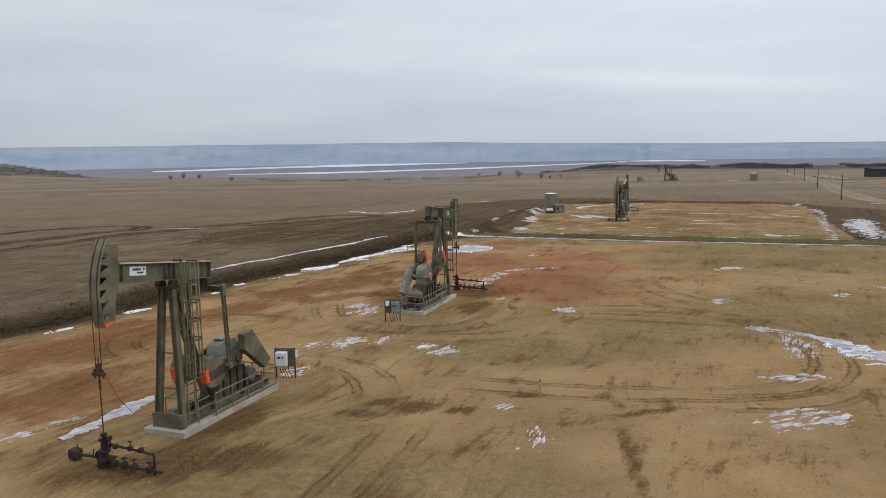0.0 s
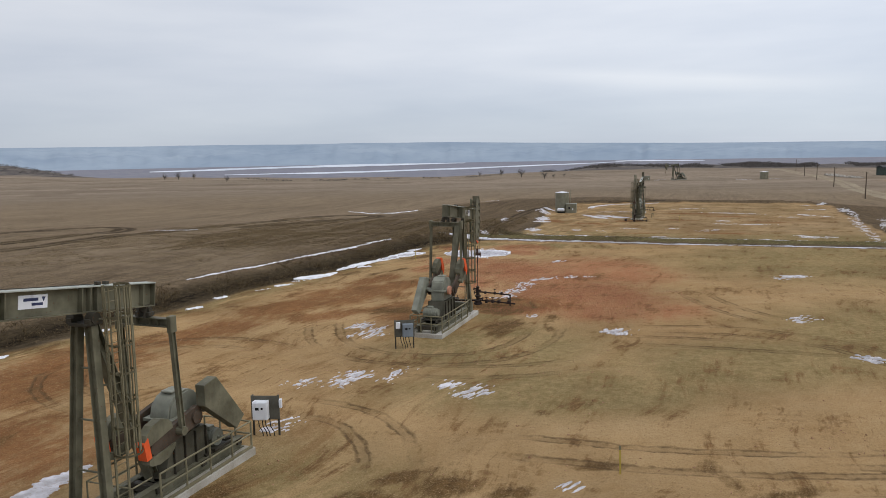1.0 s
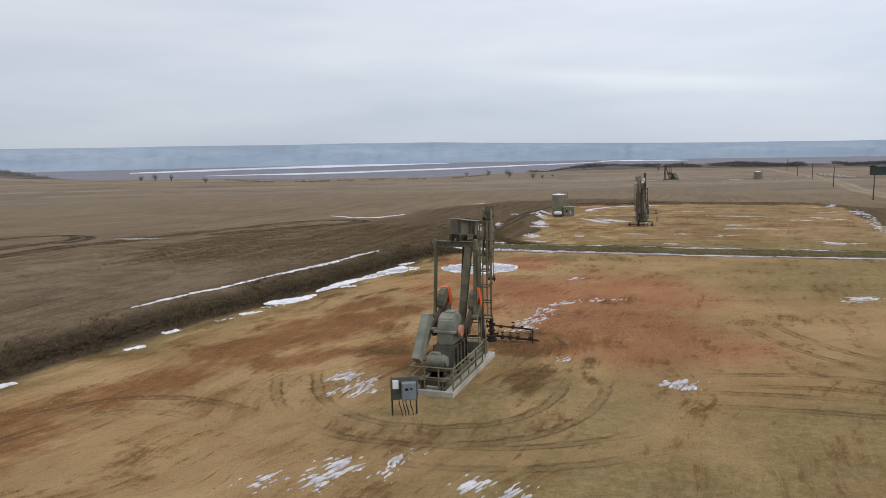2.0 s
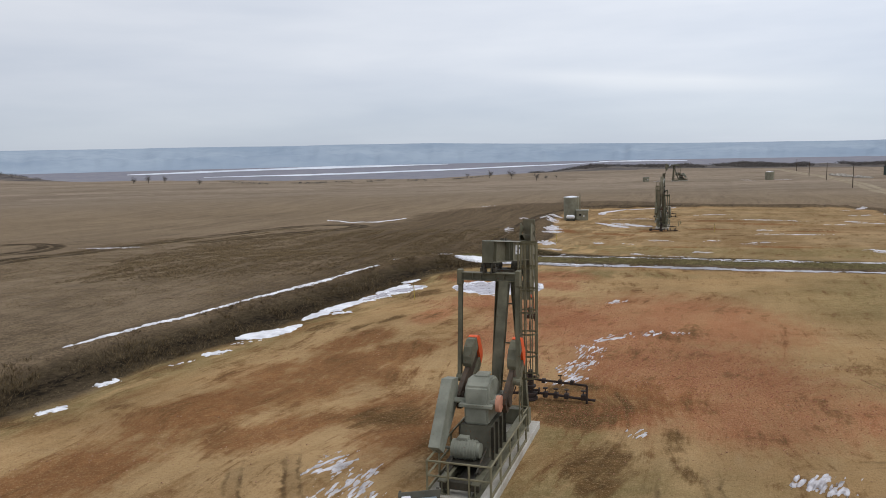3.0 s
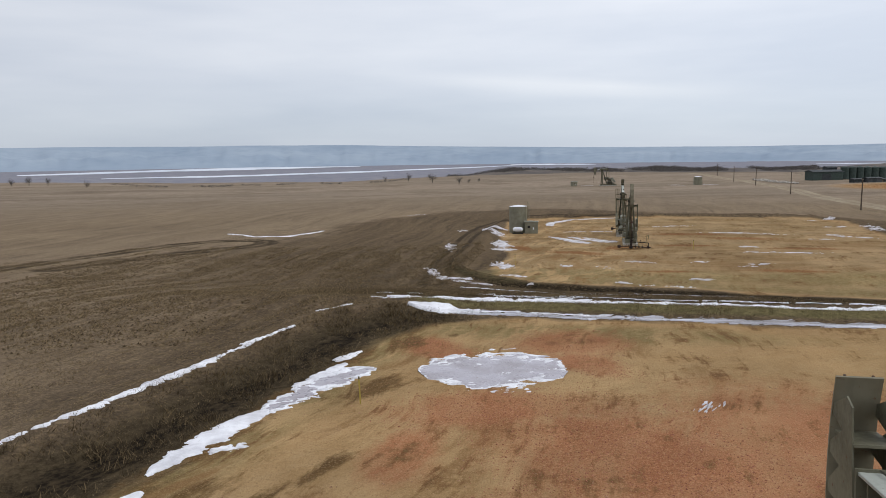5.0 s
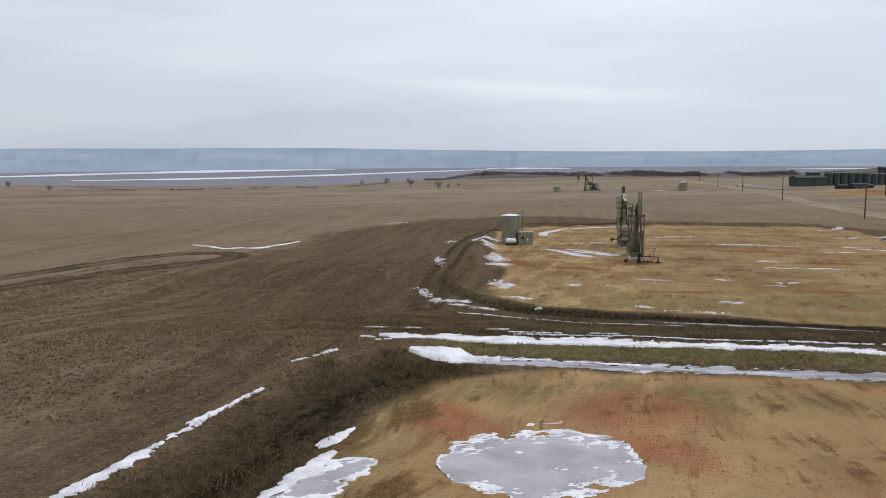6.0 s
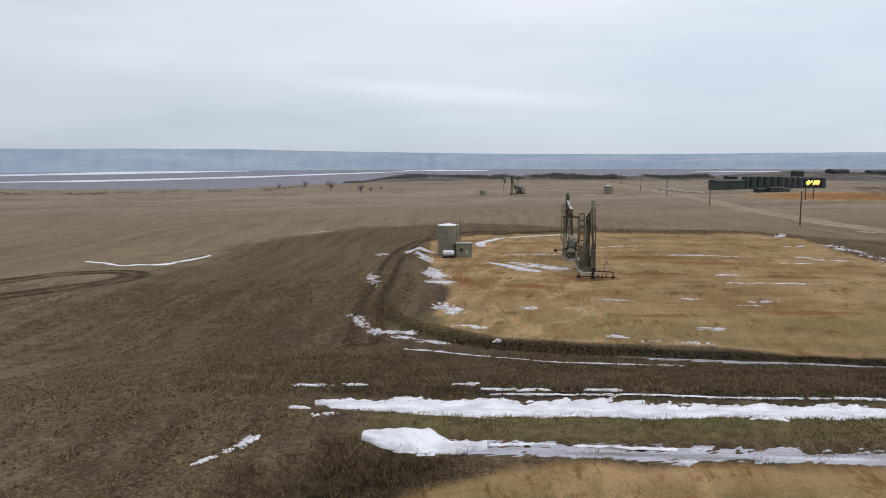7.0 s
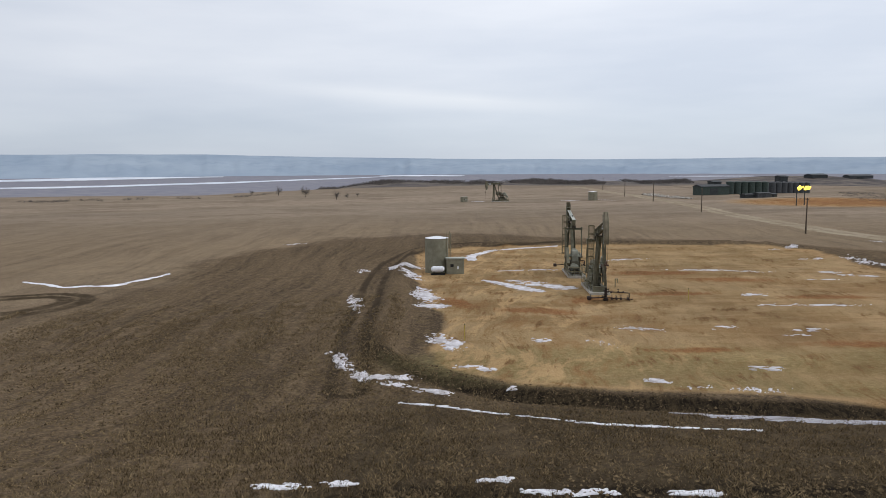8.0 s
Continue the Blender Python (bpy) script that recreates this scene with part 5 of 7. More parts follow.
def river(points, seed):
    """A ribbon of ice on the valley floor: centre azimuth, distance and width at each point."""
    az = np.linspace(points[0][0], points[-1][0], 90)
    d, w = (np.interp(az, [p[0] for p in points], [p[i] for p in points]) for i in (1, 2))
    d = d * (1 + (fbm(az, az * 0, 3.0, seed) - 0.5) * 0.03)
    w = w * (0.55 + 0.9 * fbm(az, az * 0, 1.6, seed + 3)) * np.sin(np.linspace(0.05, math.pi - 0.05, 90)) ** 0.35
    P = np.stack([np.stack([(d + o * w) * np.sin(np.radians(az)), (d + o * w) * np.cos(np.radians(az)), np.full_like(az, -45.1)], -1) for o in (-0.5, -0.17, 0.17, 0.5)])
    return tagged(new("water_channel", grid_mesh("water_channel", P, RIVER)), "pale frozen river channel in the valley", "river", kind="structure")


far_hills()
river([(-21, 2900, 330), (-10, 3330, 520), (1.5, 3650, 420)], 3)
river([(-16, 2250, 120), (-6, 2250, 170), (2, 2480, 190), (11, 3050, 200), (14, 3500, 150)], 7)
river([(12.5, 3500, 230), (15, 3480, 330), (18.6, 3420, 260)], 15)
river([(33, 3100, 130), (38.5, 3180, 150)], 19)


def twig_material(name, a, b):
    k = Nodes(name, 1.0, 0, 0.02)
    rnd = k.n.new("ShaderNodeNewGeometry").outputs["Random Per Island"]
    return k.done(k.mix(rnd, a, b))


# Far twigs: haze is put into the colour, lighter and greyer than bark.
TWIGS = twig_material("bare_twigs", (0.080, 0.074, 0.072, 1), (0.150, 0.134, 0.120, 1))
BARK = painted("grey_bark", (0.085, 0.070, 0.055, 1), 0.9, 0.0, 0.3, 0.0)
DEAD_GRASS = twig_material("dead_grass", (0.065, 0.048, 0.028, 1), (0.27, 0.200, 0.112, 1))
BANK_WEEDS = twig_material("dark_dead_weeds", (0.030, 0.022, 0.014, 1), (0.19, 0.138, 0.075, 1))
PALE_STUBBLE = twig_material("pale_stubble", (0.095, 0.072, 0.045, 1), (0.27, 0.205, 0.120, 1))
GREEN_GRASS = twig_material("faded_green_grass", (0.10, 0.095, 0.040, 1), (0.28, 0.235, 0.12, 1))
CLODS = twig_material("clay_clods", (0.16, 0.085, 0.045, 1), (0.46, 0.28, 0.18, 1))


def stuff(name, V, material, label, category, per=3):
    """Loose pieces as one object: V holds the corners, per to a face."""
    mesh = bpy.data.meshes.new(name)
    n = len(V) // per
    mesh.vertices.add(len(V))
    mesh.vertices.foreach_set("co", np.asarray(V, float).ravel())
    mesh.loops.add(n * per)
    mesh.loops.foreach_set("vertex_index", np.arange(n * per, dtype=np.int32))
    mesh.polygons.add(n)
    mesh.polygons.foreach_set("loop_start", np.arange(0, n * per, per, dtype=np.int32))
    mesh.update(calc_edges=True)
    mesh.materials.append(material)
    return tagged(new(name, mesh), label, category, kind="stuff")


rng = np.random.default_rng(11)


def blades(x, y, tall, per, wide, lean=0.45, spread_r=0.12):
    """Tufts of narrow upright blades at x, y: corners of triangles."""
    n = len(x) * per
    bx = np.repeat(x, per) + rng.normal(0, spread_r, n)
    by = np.repeat(y, per) + rng.normal(0, spread_r, n)
    bz = height(bx, by) - 0.04
    h = np.repeat(tall, per) * rng.uniform(0.45, 1.15, n)
    a = rng.uniform(0, math.pi, n)
    dx, dy = np.cos(a) * wide * rng.uniform(0.5, 1.4, n), np.sin(a) * wide * rng.uniform(0.5, 1.4, n)
    tx, ty = rng.normal(0, lean, n) * h, rng.normal(0, lean, n) * h
    V = np.empty((n, 3, 3))
    V[:, 0] = np.stack([bx - dx, by - dy, bz], -1)
    V[:, 1] = np.stack([bx + dx, by + dy, bz], -1)
    V[:, 2] = np.stack([bx + tx, by + ty, bz + h], -1)
    return V.reshape(-1, 3)


def scatter(n, x0, x1, y0, y1, keep):
    x, y = rng.uniform(x0, x1, n), rng.uniform(y0, y1, n)
    m = keep(x, y)
    return x[m], y[m]


def away(x, y):
    return (pad_one(x, y) < -0.3) & (pad_two(x, y) < 0.2)


def in_rows(x, y):
    """Thinned in patches, so that bare soil shows."""
    return away(x, y) & (fbm(x, y, 2.4, 61, 3) > 0.42)


x, y = scatter(62000, -48, 34, 84, 150, in_rows)
stuff("field_stubble", blades(x, y, 0.09 + 0.08 * fbm(x, y, 5, 63), 5, 0.018, 0.8), DEAD_GRASS, "short dead stubble and straw over dark soil", "grass")
x, y = scatter(42000, -62, -6, 56, 120, in_rows)
stuff("field_stubble", blades(x, y, 0.07 + 0.05 * fbm(x, y, 5, 64), 4, 0.020, 1.0), PALE_STUBBLE, "short dead stubble on the field beside the bank", "grass")


def in_tussocks(x, y):
    row = x * math.sin(radians(71)) - y * math.cos(radians(71))
    return away(x, y) & (fbm(row, (x + y) * 0.05, 1.2, 67, 3) + 0.5 * fbm(x, y, 1.6, 68, 3) > 0.80)


x, y = scatter(60000, -34, 22, 98, 165, in_tussocks)
stuff("straw_tussocks", blades(x, y, 0.10 + 0.12 * fbm(x, y, 4, 69), 6, 0.030, 0.9, 0.16), DEAD_GRASS, "matted straw tussocks in rows across dark soil", "grass")


def on_bank(x, y):
    o = -pad_one(x, y)
    return (o > 0.4) & (o < 5.0) & (x * ACROSS[0] + y * ACROSS[1] < -27) & (fbm(x, y, 1.6, 71, 3) > 0.42)


x, y = scatter(46000, -44, 6, 42, 112, on_bank)
stuff("bank_weeds", blades(x, y, 0.10 + 0.30 * fbm(x, y, 1.6, 73) ** 2 * 2, 6, 0.017, 0.7), BANK_WEEDS, "tangled dry weeds on the dark earth bank", "weeds")


def on_strip(x, y):
    a, b = x * ALONG[0] + y * ALONG[1], x * ACROSS[0] + y * ACROSS[1]
    return (a > 99.6) & (a < 103.6) & (b > -33)


x, y = scatter(26000, -6, 46, 82, 110, on_strip)
stuff("ditch_grass", blades(x, y, 0.12 + 0.12 * fbm(x, y, 3, 75), 5, 0.016), GREEN_GRASS, "faded olive grass on the ditch berm", "grass")


def on_verge(x, y):
    a = x * ALONG[0] + y * ALONG[1]
    return away(x, y) & (pad_two(x, y) < -2.5) & (a > 105.5) & (a < 124.0) & (fbm(x, y, 1.8, 76, 3) + 0.03 * (x + 6) * (x < 2) > 0.44)


x, y = scatter(30000, -8, 52, 96, 132, on_verge)
stuff("verge_weeds", blades(x, y, 0.14 + 0.20 * fbm(x, y, 2.2, 78), 5, 0.017, 0.6), BANK_WEEDS, "dark dry weeds between the ditch and the far pad", "weeds")


def clods(n, x0, x1, y0, y1, keep, lo, hi):
    """Little lumps of clay: corners of triangles, eight to a lump."""
    x, y = scatter(n, x0, x1, y0, y1, keep)
    r = rng.uniform(lo, hi, len(x)) * rng.uniform(0.5, 1.0, len(x))
    z = height(x, y) + r * 0.25
    c = np.stack([x, y, z], -1)
    ax = [np.array(v, float) for v in ((1, 0, 0), (0, 1, 0), (-1, 0, 0), (0, -1, 0))]
    turn = rng.uniform(0, 6.28, len(x))
    sx, sy, sz = (rng.uniform(0.6, 1.3, len(x)) for _ in range(3))

    def p(v):
        px, py = v[0] * sx, v[1] * sy
        return c + np.stack([px * np.cos(turn) - py * np.sin(turn), px * np.sin(turn) + py * np.cos(turn), v[2] * sz * 0.8], -1) * r[:, None]

    ring4, tp, bt = [p(v) for v in ax], p((0.1, 0, 1)), p((0, 0, -1))
    F = []
    for i in range(4):
        F += [ring4[i], ring4[(i + 1) % 4], tp, ring4[(i + 1) % 4], ring4[i], bt]
    return np.stack(F, 1).reshape(-1, 3)


def on_field(x, y):
    """Clods lie in the drill rows, thick in some and thin in others."""
    row = x * math.sin(radians(71)) - y * math.cos(radians(71))
    a = x * ALONG[0] + y * ALONG[1]
    return away(x, y) & (pad_one(x, y) < -7.0) & ((a > 106.5) | (x < -3)) & (fbm(row, (x + y) * 0.04, 0.9, 85, 3) + 0.4 * fbm(x, y, 3, 87) > 0.66)


stuff("soil_clods", clods(60000, -36, 26, 96, 158, on_field, 0.035, 0.13), twig_material("dark_soil_clods", (0.050, 0.037, 0.024, 1), (0.205, 0.150, 0.086, 1)), "dark clods of soil in drill rows across the field", "clods")


def rubble(x, y):
    v = np.zeros_like(x)
    for c in ((9.5, 66.0, 5.0, 7.0, 20), (6.0, 76.0, 4.5, 9, 20), (7.2, 94.0, 3.0, 2.6, 20), (7.0, 90.0, 1.4, 2.6, 20), (-0.2, 94.8, 1.6, 1.6, -20), (0.5, 93.2, 1.4, 1.0, 0), (1.2, 84.5, 4.0, 2.2, 0), (0.9, 72.5, 2.0, 4.0, 10), (3.4, 61.0, 2.6, 1.6, 0)):
        v = np.maximum(v, blot(x, y, *c))
    return (pad_one(x, y) > 0.8) & (rng.uniform(0, 1, len(x)) < v)


stuff("red_rubble", clods(52000, -6, 20, 56, 98, rubble, 0.015, 0.045), twig_material("red_clinker", (0.20, 0.080, 0.050, 1), (0.40, 0.18, 0.115, 1)), "loose red clinker gravel on the pad", "gravel")
stuff("clay_clods", clods(9000, -26, 34, 22, 98, lambda x, y: (pad_one(x, y) > 0.8) & (fbm(x, y, 4, 83) > 0.5), 0.015, 0.06), CLODS, "scattered lumps of dry clay on the pad", "clods")


# ---- old snow ----


def thin_snow():
    """Rotten, sodden snow, specked with clay."""
    k = Nodes("rotten_thin_snow", 0.6, 0, 0.3)
    a, b = k.noise(1.4, 5), k.noise(11, 6, 0.7)
    c = k.mix(k.ramp(a, (0.36, 0.0), (0.62, 1.0)), (0.36, 0.34, 0.35, 1), (0.66, 0.65, 0.69, 1))
    c = k.mix(k.ramp(b, (0.54, 0.0), (0.68, 0.8)), c, (0.30, 0.21, 0.13, 1))
    k.bump(b, 0.5, 0.04)
    return k.done(c)


def snow_patch(cx, cy, long, wide, turn, seed, ragged=0.75, thick=0.07, material=None, label="thin patch of old snow on the ground", name="snow_patch", streak=None, fine=0.10):
    """A low lens of snow whose ragged rim dips into the ground. streak: the way in which it lies in lines, in degrees."""
    fine = max(fine, long / 260)
    hl, hw = long / 2 + 0.3, wide / 2 + 0.22
    u, v = np.meshgrid(np.arange(-hl * 1.25, hl * 1.25 + fine, fine), np.arange(-hw * 1.4, hw * 1.4 + fine * 0.7, fine * 0.7))
    c, s = math.cos(radians(turn)), math.sin(radians(turn))
    bend = (fbm(u, u * 0, max(2.0, long * 0.4), seed + 5, 2) - 0.5) * wide * 0.9
    X, Y = cx + u * c - (v + bend) * s, cy + u * s + (v + bend) * c
    f = (0.72 if ragged < 1.2 else 0.45) - np.abs(u / hl) ** 2.5 - np.abs(v / hw) ** 2
    if streak is None:
        f = f + (fbm(u, v * 2.0, 1.3, seed, 3) - 0.5) * 2.4 * ragged + (fbm(u * 0.9, v * 1.8, 0.40, seed + 9, 3) - 0.5) * 2.2 * ragged + (fbm(X * 0.7, Y * 1.4, 0.14, seed + 11, 2) - 0.5) * 2.4 * ragged
    else:
        cs, sn = math.cos(radians(streak)), math.sin(radians(streak))
        p, q = X * cs + Y * sn, Y * cs - X * sn
        f = f * 0.8 - 0.92 + (fbm(p / 0.5, q / 0.075, 1.0, seed, 3) - 0.5) * 5.4 * ragged + (fbm(X, Y, 0.7, seed + 9, 2) - 0.5) * 2.2 * ragged
    lift = np.where(f > 0, thick * np.clip(f * 1.6, 0, 1) ** 0.6, f * 0.25)
    Z = height(X, Y) + lift + 0.012
    idx = np.arange(f.size).reshape(f.shape)
    q4 = np.stack([idx[:-1, :-1], idx[:-1, 1:], idx[1:, 1:], idx[1:, :-1]], -1)
    hot = np.maximum(np.maximum(f[:-1, :-1], f[:-1, 1:]), np.maximum(f[1:, 1:], f[1:, :-1])) > 0
    q4 = q4[hot]
    if len(q4) < 4:
        return None
    used, inv = np.unique(q4, return_inverse=True)
    P = np.stack([X, Y, Z], -1).reshape(-1, 3)[used]
    mesh = bpy.data.meshes.new(name)
    mesh.from_pydata(P.tolist(), [], inv.reshape(-1, 4).tolist())
    mesh.shade_smooth()
    mesh.materials.append(material or SNOW)
    return tagged(new(name, mesh), label, "snow", kind="stuff")


# x, y, length, width and turn of each patch
PAD_SNOW = [(-18.0, 30.3, 1.2, 0.4, 46), (-16.6, 31.6, 1.2, 0.4, 30), (-8.0, 44.8, 1.3, 0.5, 38), (-6.6, 44.6, 1.5, 0.7, 38), (-5.5, 45.3, 1.5, 1.0, 35), (-3.5, 46.0, 2.2, 0.5, 66), (-0.1, 43.2, 1.7, 0.8, 52), (-1.2, 44.1, 0.8, 0.35, 50), (-5.6, 54.9, 2.4, 1.2, 66), (-6.6, 56.6, 1.6, 0.5, 66), (3.6, 29.1, 2.0, 0.5, 72), (2.8, 33.0, 0.6, 0.25, 40),
            (9.0, 53.8, 1.2, 0.3, -4), (21.2, 56.4, 1.9, 0.6, 18), (15.4, 30.8, 3.2, 1.3, 22), (30.9, 57.8, 1.2, 0.5, 27), (-7.6, 39.0, 1.4, 0.6, 40)]
PAD_SNOW_b = [(20.6, 43.0, 5.2, 1.0, -110), (17.6, 36.8, 3.0, 0.6, 8), (21.0, 46.6, 3.0, 0.6, -40), (27.4, 71.4, 3.0, 0.7, 12), (9.2, 54.1, 1.4, 0.5, 10), (35.7, 60.7, 1.2, 0.8, -92), (3.2, 65.4, 1.4, 0.5, 30), (4.6, 58.7, 0.5, 0.3, 80), (9.5, 83.0, 1.4, 0.4, 30),
              (4.0, 67.7, 2.6, 0.7, 56), (5.2, 70.4, 2.4, 0.6, 62), (7.0, 72.9, 1.9, 0.35, 32), (9.1, 73.9, 1.2, 0.35, 10), (11.0, 73.6, 0.8, 0.2, 10)]
FIELD_SNOW = [(-19.2, 63.0, 0.9, 0.4, 50), (-18.4, 66.8, 0.7, 0.4, 54), (-15.6, 70.1, 1.2, 0.35, 40), (-14.6, 71.9, 1.0, 0.3, 45), (-13.5, 74.4, 1.2, 0.25, 30), (-9.0, 81.8, 0.6, 0.2, 20), (-26.4, 49.8, 2.0, 0.6, 64), (-23.3, 56.1, 1.4, 0.8, 50), (-4.9, 104.4, 1.5, 0.3, 60), (-1.2, 114.5, 1.6, 0.5, -14), (0.8, 114.3, 0.7, 0.25, -20), (6.4, 113.0, 0.9, 0.3, -15),
              (-2.4, 109.0, 1.0, 0.3, -15), (-1.6, 107.0, 0.9, 0.3, -18), (-6.0, 103.0, 0.5, 0.2, 50), (8.4, 110.6, 3.2, 0.45, -20), (12.0, 109.2, 1.4, 0.25, -20)]
FAR_SNOW = [(15.7, 183.2, 3.0, 0.9, 60), (10.9, 162.0, 8.5, 0.9, -97), (5.6, 139.8, 6.5, 0.8, -80), (6.4, 136.4, 2.6, 0.6, -30), (8.2, 133.9, 2.6, 0.6, -40), (9.9, 132.0, 2.2, 0.6, -38), (8.2, 135.6, 2.4, 0.35, -20), (19.0, 165.4, 8.0, 1.6, -95), (18.2, 159.2, 3.4, 1.6, -70), (14.5, 143.6, 5.0, 1.4, -80), (13.8, 136.0, 2.4, 0.7, -40), (22.0, 184.2, 4.2, 2.4, 10), (20.6, 178.0, 5.0, 1.8, -80),
            (31.2, 143.2, 3.8, 0.9, -32), (21.6, 142.5, 1.4, 0.6, -24), (25.6, 139.8, 2.4, 0.9, -70), (38.3, 141.2, 2.0, 0.7, -19), (44.3, 138.4, 2.0, 0.8, -15)]
FAR_SNOW_b = [(51.7, 153.4, 2.4, 1.0, -4), (32.6, 129.2, 2.8, 0.9, -40), (23.8, 129.4, 1.2, 0.5, -34), (25.2, 127.3, 2.2, 0.5, -27), (28.2, 126.0, 3.6, 0.9, -25), (14.6, 130.9, 0.8, 0.4, -20), (53.6, 183.9, 6.6, 0.9, 4), (59.4, 169.8, 12.6, 0.8, -27), (53.0, 147.2, 9.5, 0.5, -20), (71.8, 164.3, 3.0, 0.8, -20), (80.1, 175.8, 4.0, 0.8, -10), (84.9, 186.9, 5.0, 1.0, -10), (82.2, 169.8, 9.0, 1.0, -104),
              (41.8, 137.0, 1.2, 0.4, -15), (66.0, 160.0, 3.0, 0.5, -20), (37.0, 178.4, 8.5, 0.6, -14), (106.9, 189.8, 3.8, 1.2, -98)]
FAR_SNOW_c = [(99, 366.5, 5, 1.2, -20), (136, 360, 8, 1, -60), (148, 358, 12, 0.9, -70), (11, 221.2, 5.1, 1, 13), (55.4, 126.4, 4.6, 1.8, -42), (72.4, 144.7, 56.7, 1.2, -114), (74.3, 135.1, 32.6, 3.5, -114), (73, 160.6, 4.7, 1.2, -46), (-45.0, 132.0, 6.0, 0.5, 18)]

THIN_SNOW = thin_snow()
count = 0
for rows, ragged, label in ((PAD_SNOW + PAD_SNOW_b, 1.0, "broken patch of old snow on tyre-marked clay"), (FIELD_SNOW, 1.3, "small crust of old snow among dead weeds"),
                            (FAR_SNOW + FAR_SNOW_b + FAR_SNOW_c, 1.0, "ragged patch of old snow on and beside the far pad")):
    for cx, cy, long, wide, turn in rows:
        count += 1
        lines = None
        if rows is not FIELD_SNOW and cy < 97:
            lines = turn if long > 1.8 else 48
            wide = wide + 0.15
        if cy > 119:
            lines = None if wide > 1.5 or (cx < 24 and cy < 150) else -18 if cx > 30 else 50
        snow_patch(cx, cy, long * (0.85 if rows is FIELD_SNOW else 1.0), wide * (0.7 if rows is FIELD_SNOW else 1.15), turn, count * 3.7, 1.25 if lines is None and cy > 119 else ragged, 0.05, None if rows is FIELD_SNOW else THIN_SNOW, label, "snow_patch", lines, 0.05 if cy < 119 else 0.12)


def snow_way(knots, seed, thick, material, label, rag=0.5, fine=0.06, name="snow_patch", holes=0.0, rim=0.0):
    """Snow or ice along a way. knots: x, y and width. holes: how far it has thawed through. rim: how far a white crust reaches in from the edge."""
    P = np.array(knots, float)
    s0 = np.r_[0, np.cumsum(np.hypot(*(P[1:, :2] - P[:-1, :2]).T))]
    s = np.arange(0, s0[-1], fine)
    cx, cy, w = (np.interp(s, s0, P[:, i]) for i in range(3))
    soft_n = max(3, int(0.8 / fine))
    ker = np.ones(soft_n) / soft_n
    cx, cy, w = (np.convolve(np.pad(q, soft_n, mode="edge"), ker, "same")[soft_n:-soft_n] for q in (cx, cy, w))
    tx, ty = np.gradient(cx), np.gradient(cy)
    ln = np.hypot(tx, ty)
    nx, ny = -ty / ln, tx / ln
    v = np.arange(-0.95, 0.9501, fine * 0.8 / max(0.3, P[:, 2].max()))
    W, V = np.meshgrid(w, v)
    S = np.meshgrid(s, v)[0]
    X, Y = cx + nx * V * W, cy + ny * V * W
    f = 1.15 * (1 - np.abs(V * 2) ** 1.25) - np.clip(0.5 - S, 0, 1) - np.clip(S - s[-1] + 0.5, 0, 1)
    f = f + ((fbm(X, Y, 2.0, seed, 3) - 0.5) * 3.0 + (fbm(X * 0.6, Y * 1.3, 0.5, seed + 4, 3) - 0.5) * 3.6 + (fbm(X * 0.6, Y * 1.5, 0.17, seed + 5, 2) - 0.5) * 2.2) * rag - holes * fbm(S, V * W * 2, 0.22, seed + 6, 2)
    Z = height(X, Y) + np.where(f > 0, thick * np.clip(f * 1.6, 0, 1) ** 0.6 * (0.5 + fbm(X, Y, 0.8, seed + 8, 3)), f * 0.25) + 0.012
    idx = np.arange(f.size).reshape(f.shape)
    q = np.stack([idx[:-1, :-1], idx[:-1, 1:], idx[1:, 1:], idx[1:, :-1]], -1)
    q = q[np.maximum(np.maximum(f[:-1, :-1], f[:-1, 1:]), np.maximum(f[1:, 1:], f[1:, :-1])) > 0]
    used, inv = np.unique(q, return_inverse=True)
    mesh = bpy.data.meshes.new(name)
    mesh.from_pydata(np.stack([X, Y, Z], -1).reshape(-1, 3)[used].tolist(), [], inv.reshape(-1, 4).tolist())
    mesh.shade_smooth()
    mesh.materials.append(material)
    made = tagged(new(name, mesh), label, "ice" if name == "ice_patch" else "snow", kind="stuff")
    if rim:
        g = np.minimum(f + 0.1, rim * 2.4 * (fbm(X, Y, 1.6, seed + 15, 3) - 0.28) + (fbm(X * 0.7, Y * 1.3, 0.3, seed + 17, 3) - 0.5) * 1.1 - f)
        q = np.stack([idx[:-1, :-1], idx[:-1, 1:], idx[1:, 1:], idx[1:, :-1]], -1)
        q = q[np.maximum(np.maximum(g[:-1, :-1], g[:-1, 1:]), np.maximum(g[1:, 1:], g[1:, :-1])) > 0]
        used, inv = np.unique(q, return_inverse=True)
        Z = Z + np.where(g > 0, 0.04 * np.clip(g * 4, 0, 1), np.maximum(g, -1) * 0.10) + 0.004
        mesh = bpy.data.meshes.new("snow_crust")
        mesh.from_pydata(np.stack([X, Y, Z], -1).reshape(-1, 3)[used].tolist(), [], inv.reshape(-1, 4).tolist())
        mesh.shade_smooth()
        mesh.materials.append(SNOW)
        tagged(new("snow_crust", mesh), "white crust of old snow round melting ice", "snow", kind="stuff")
    return made


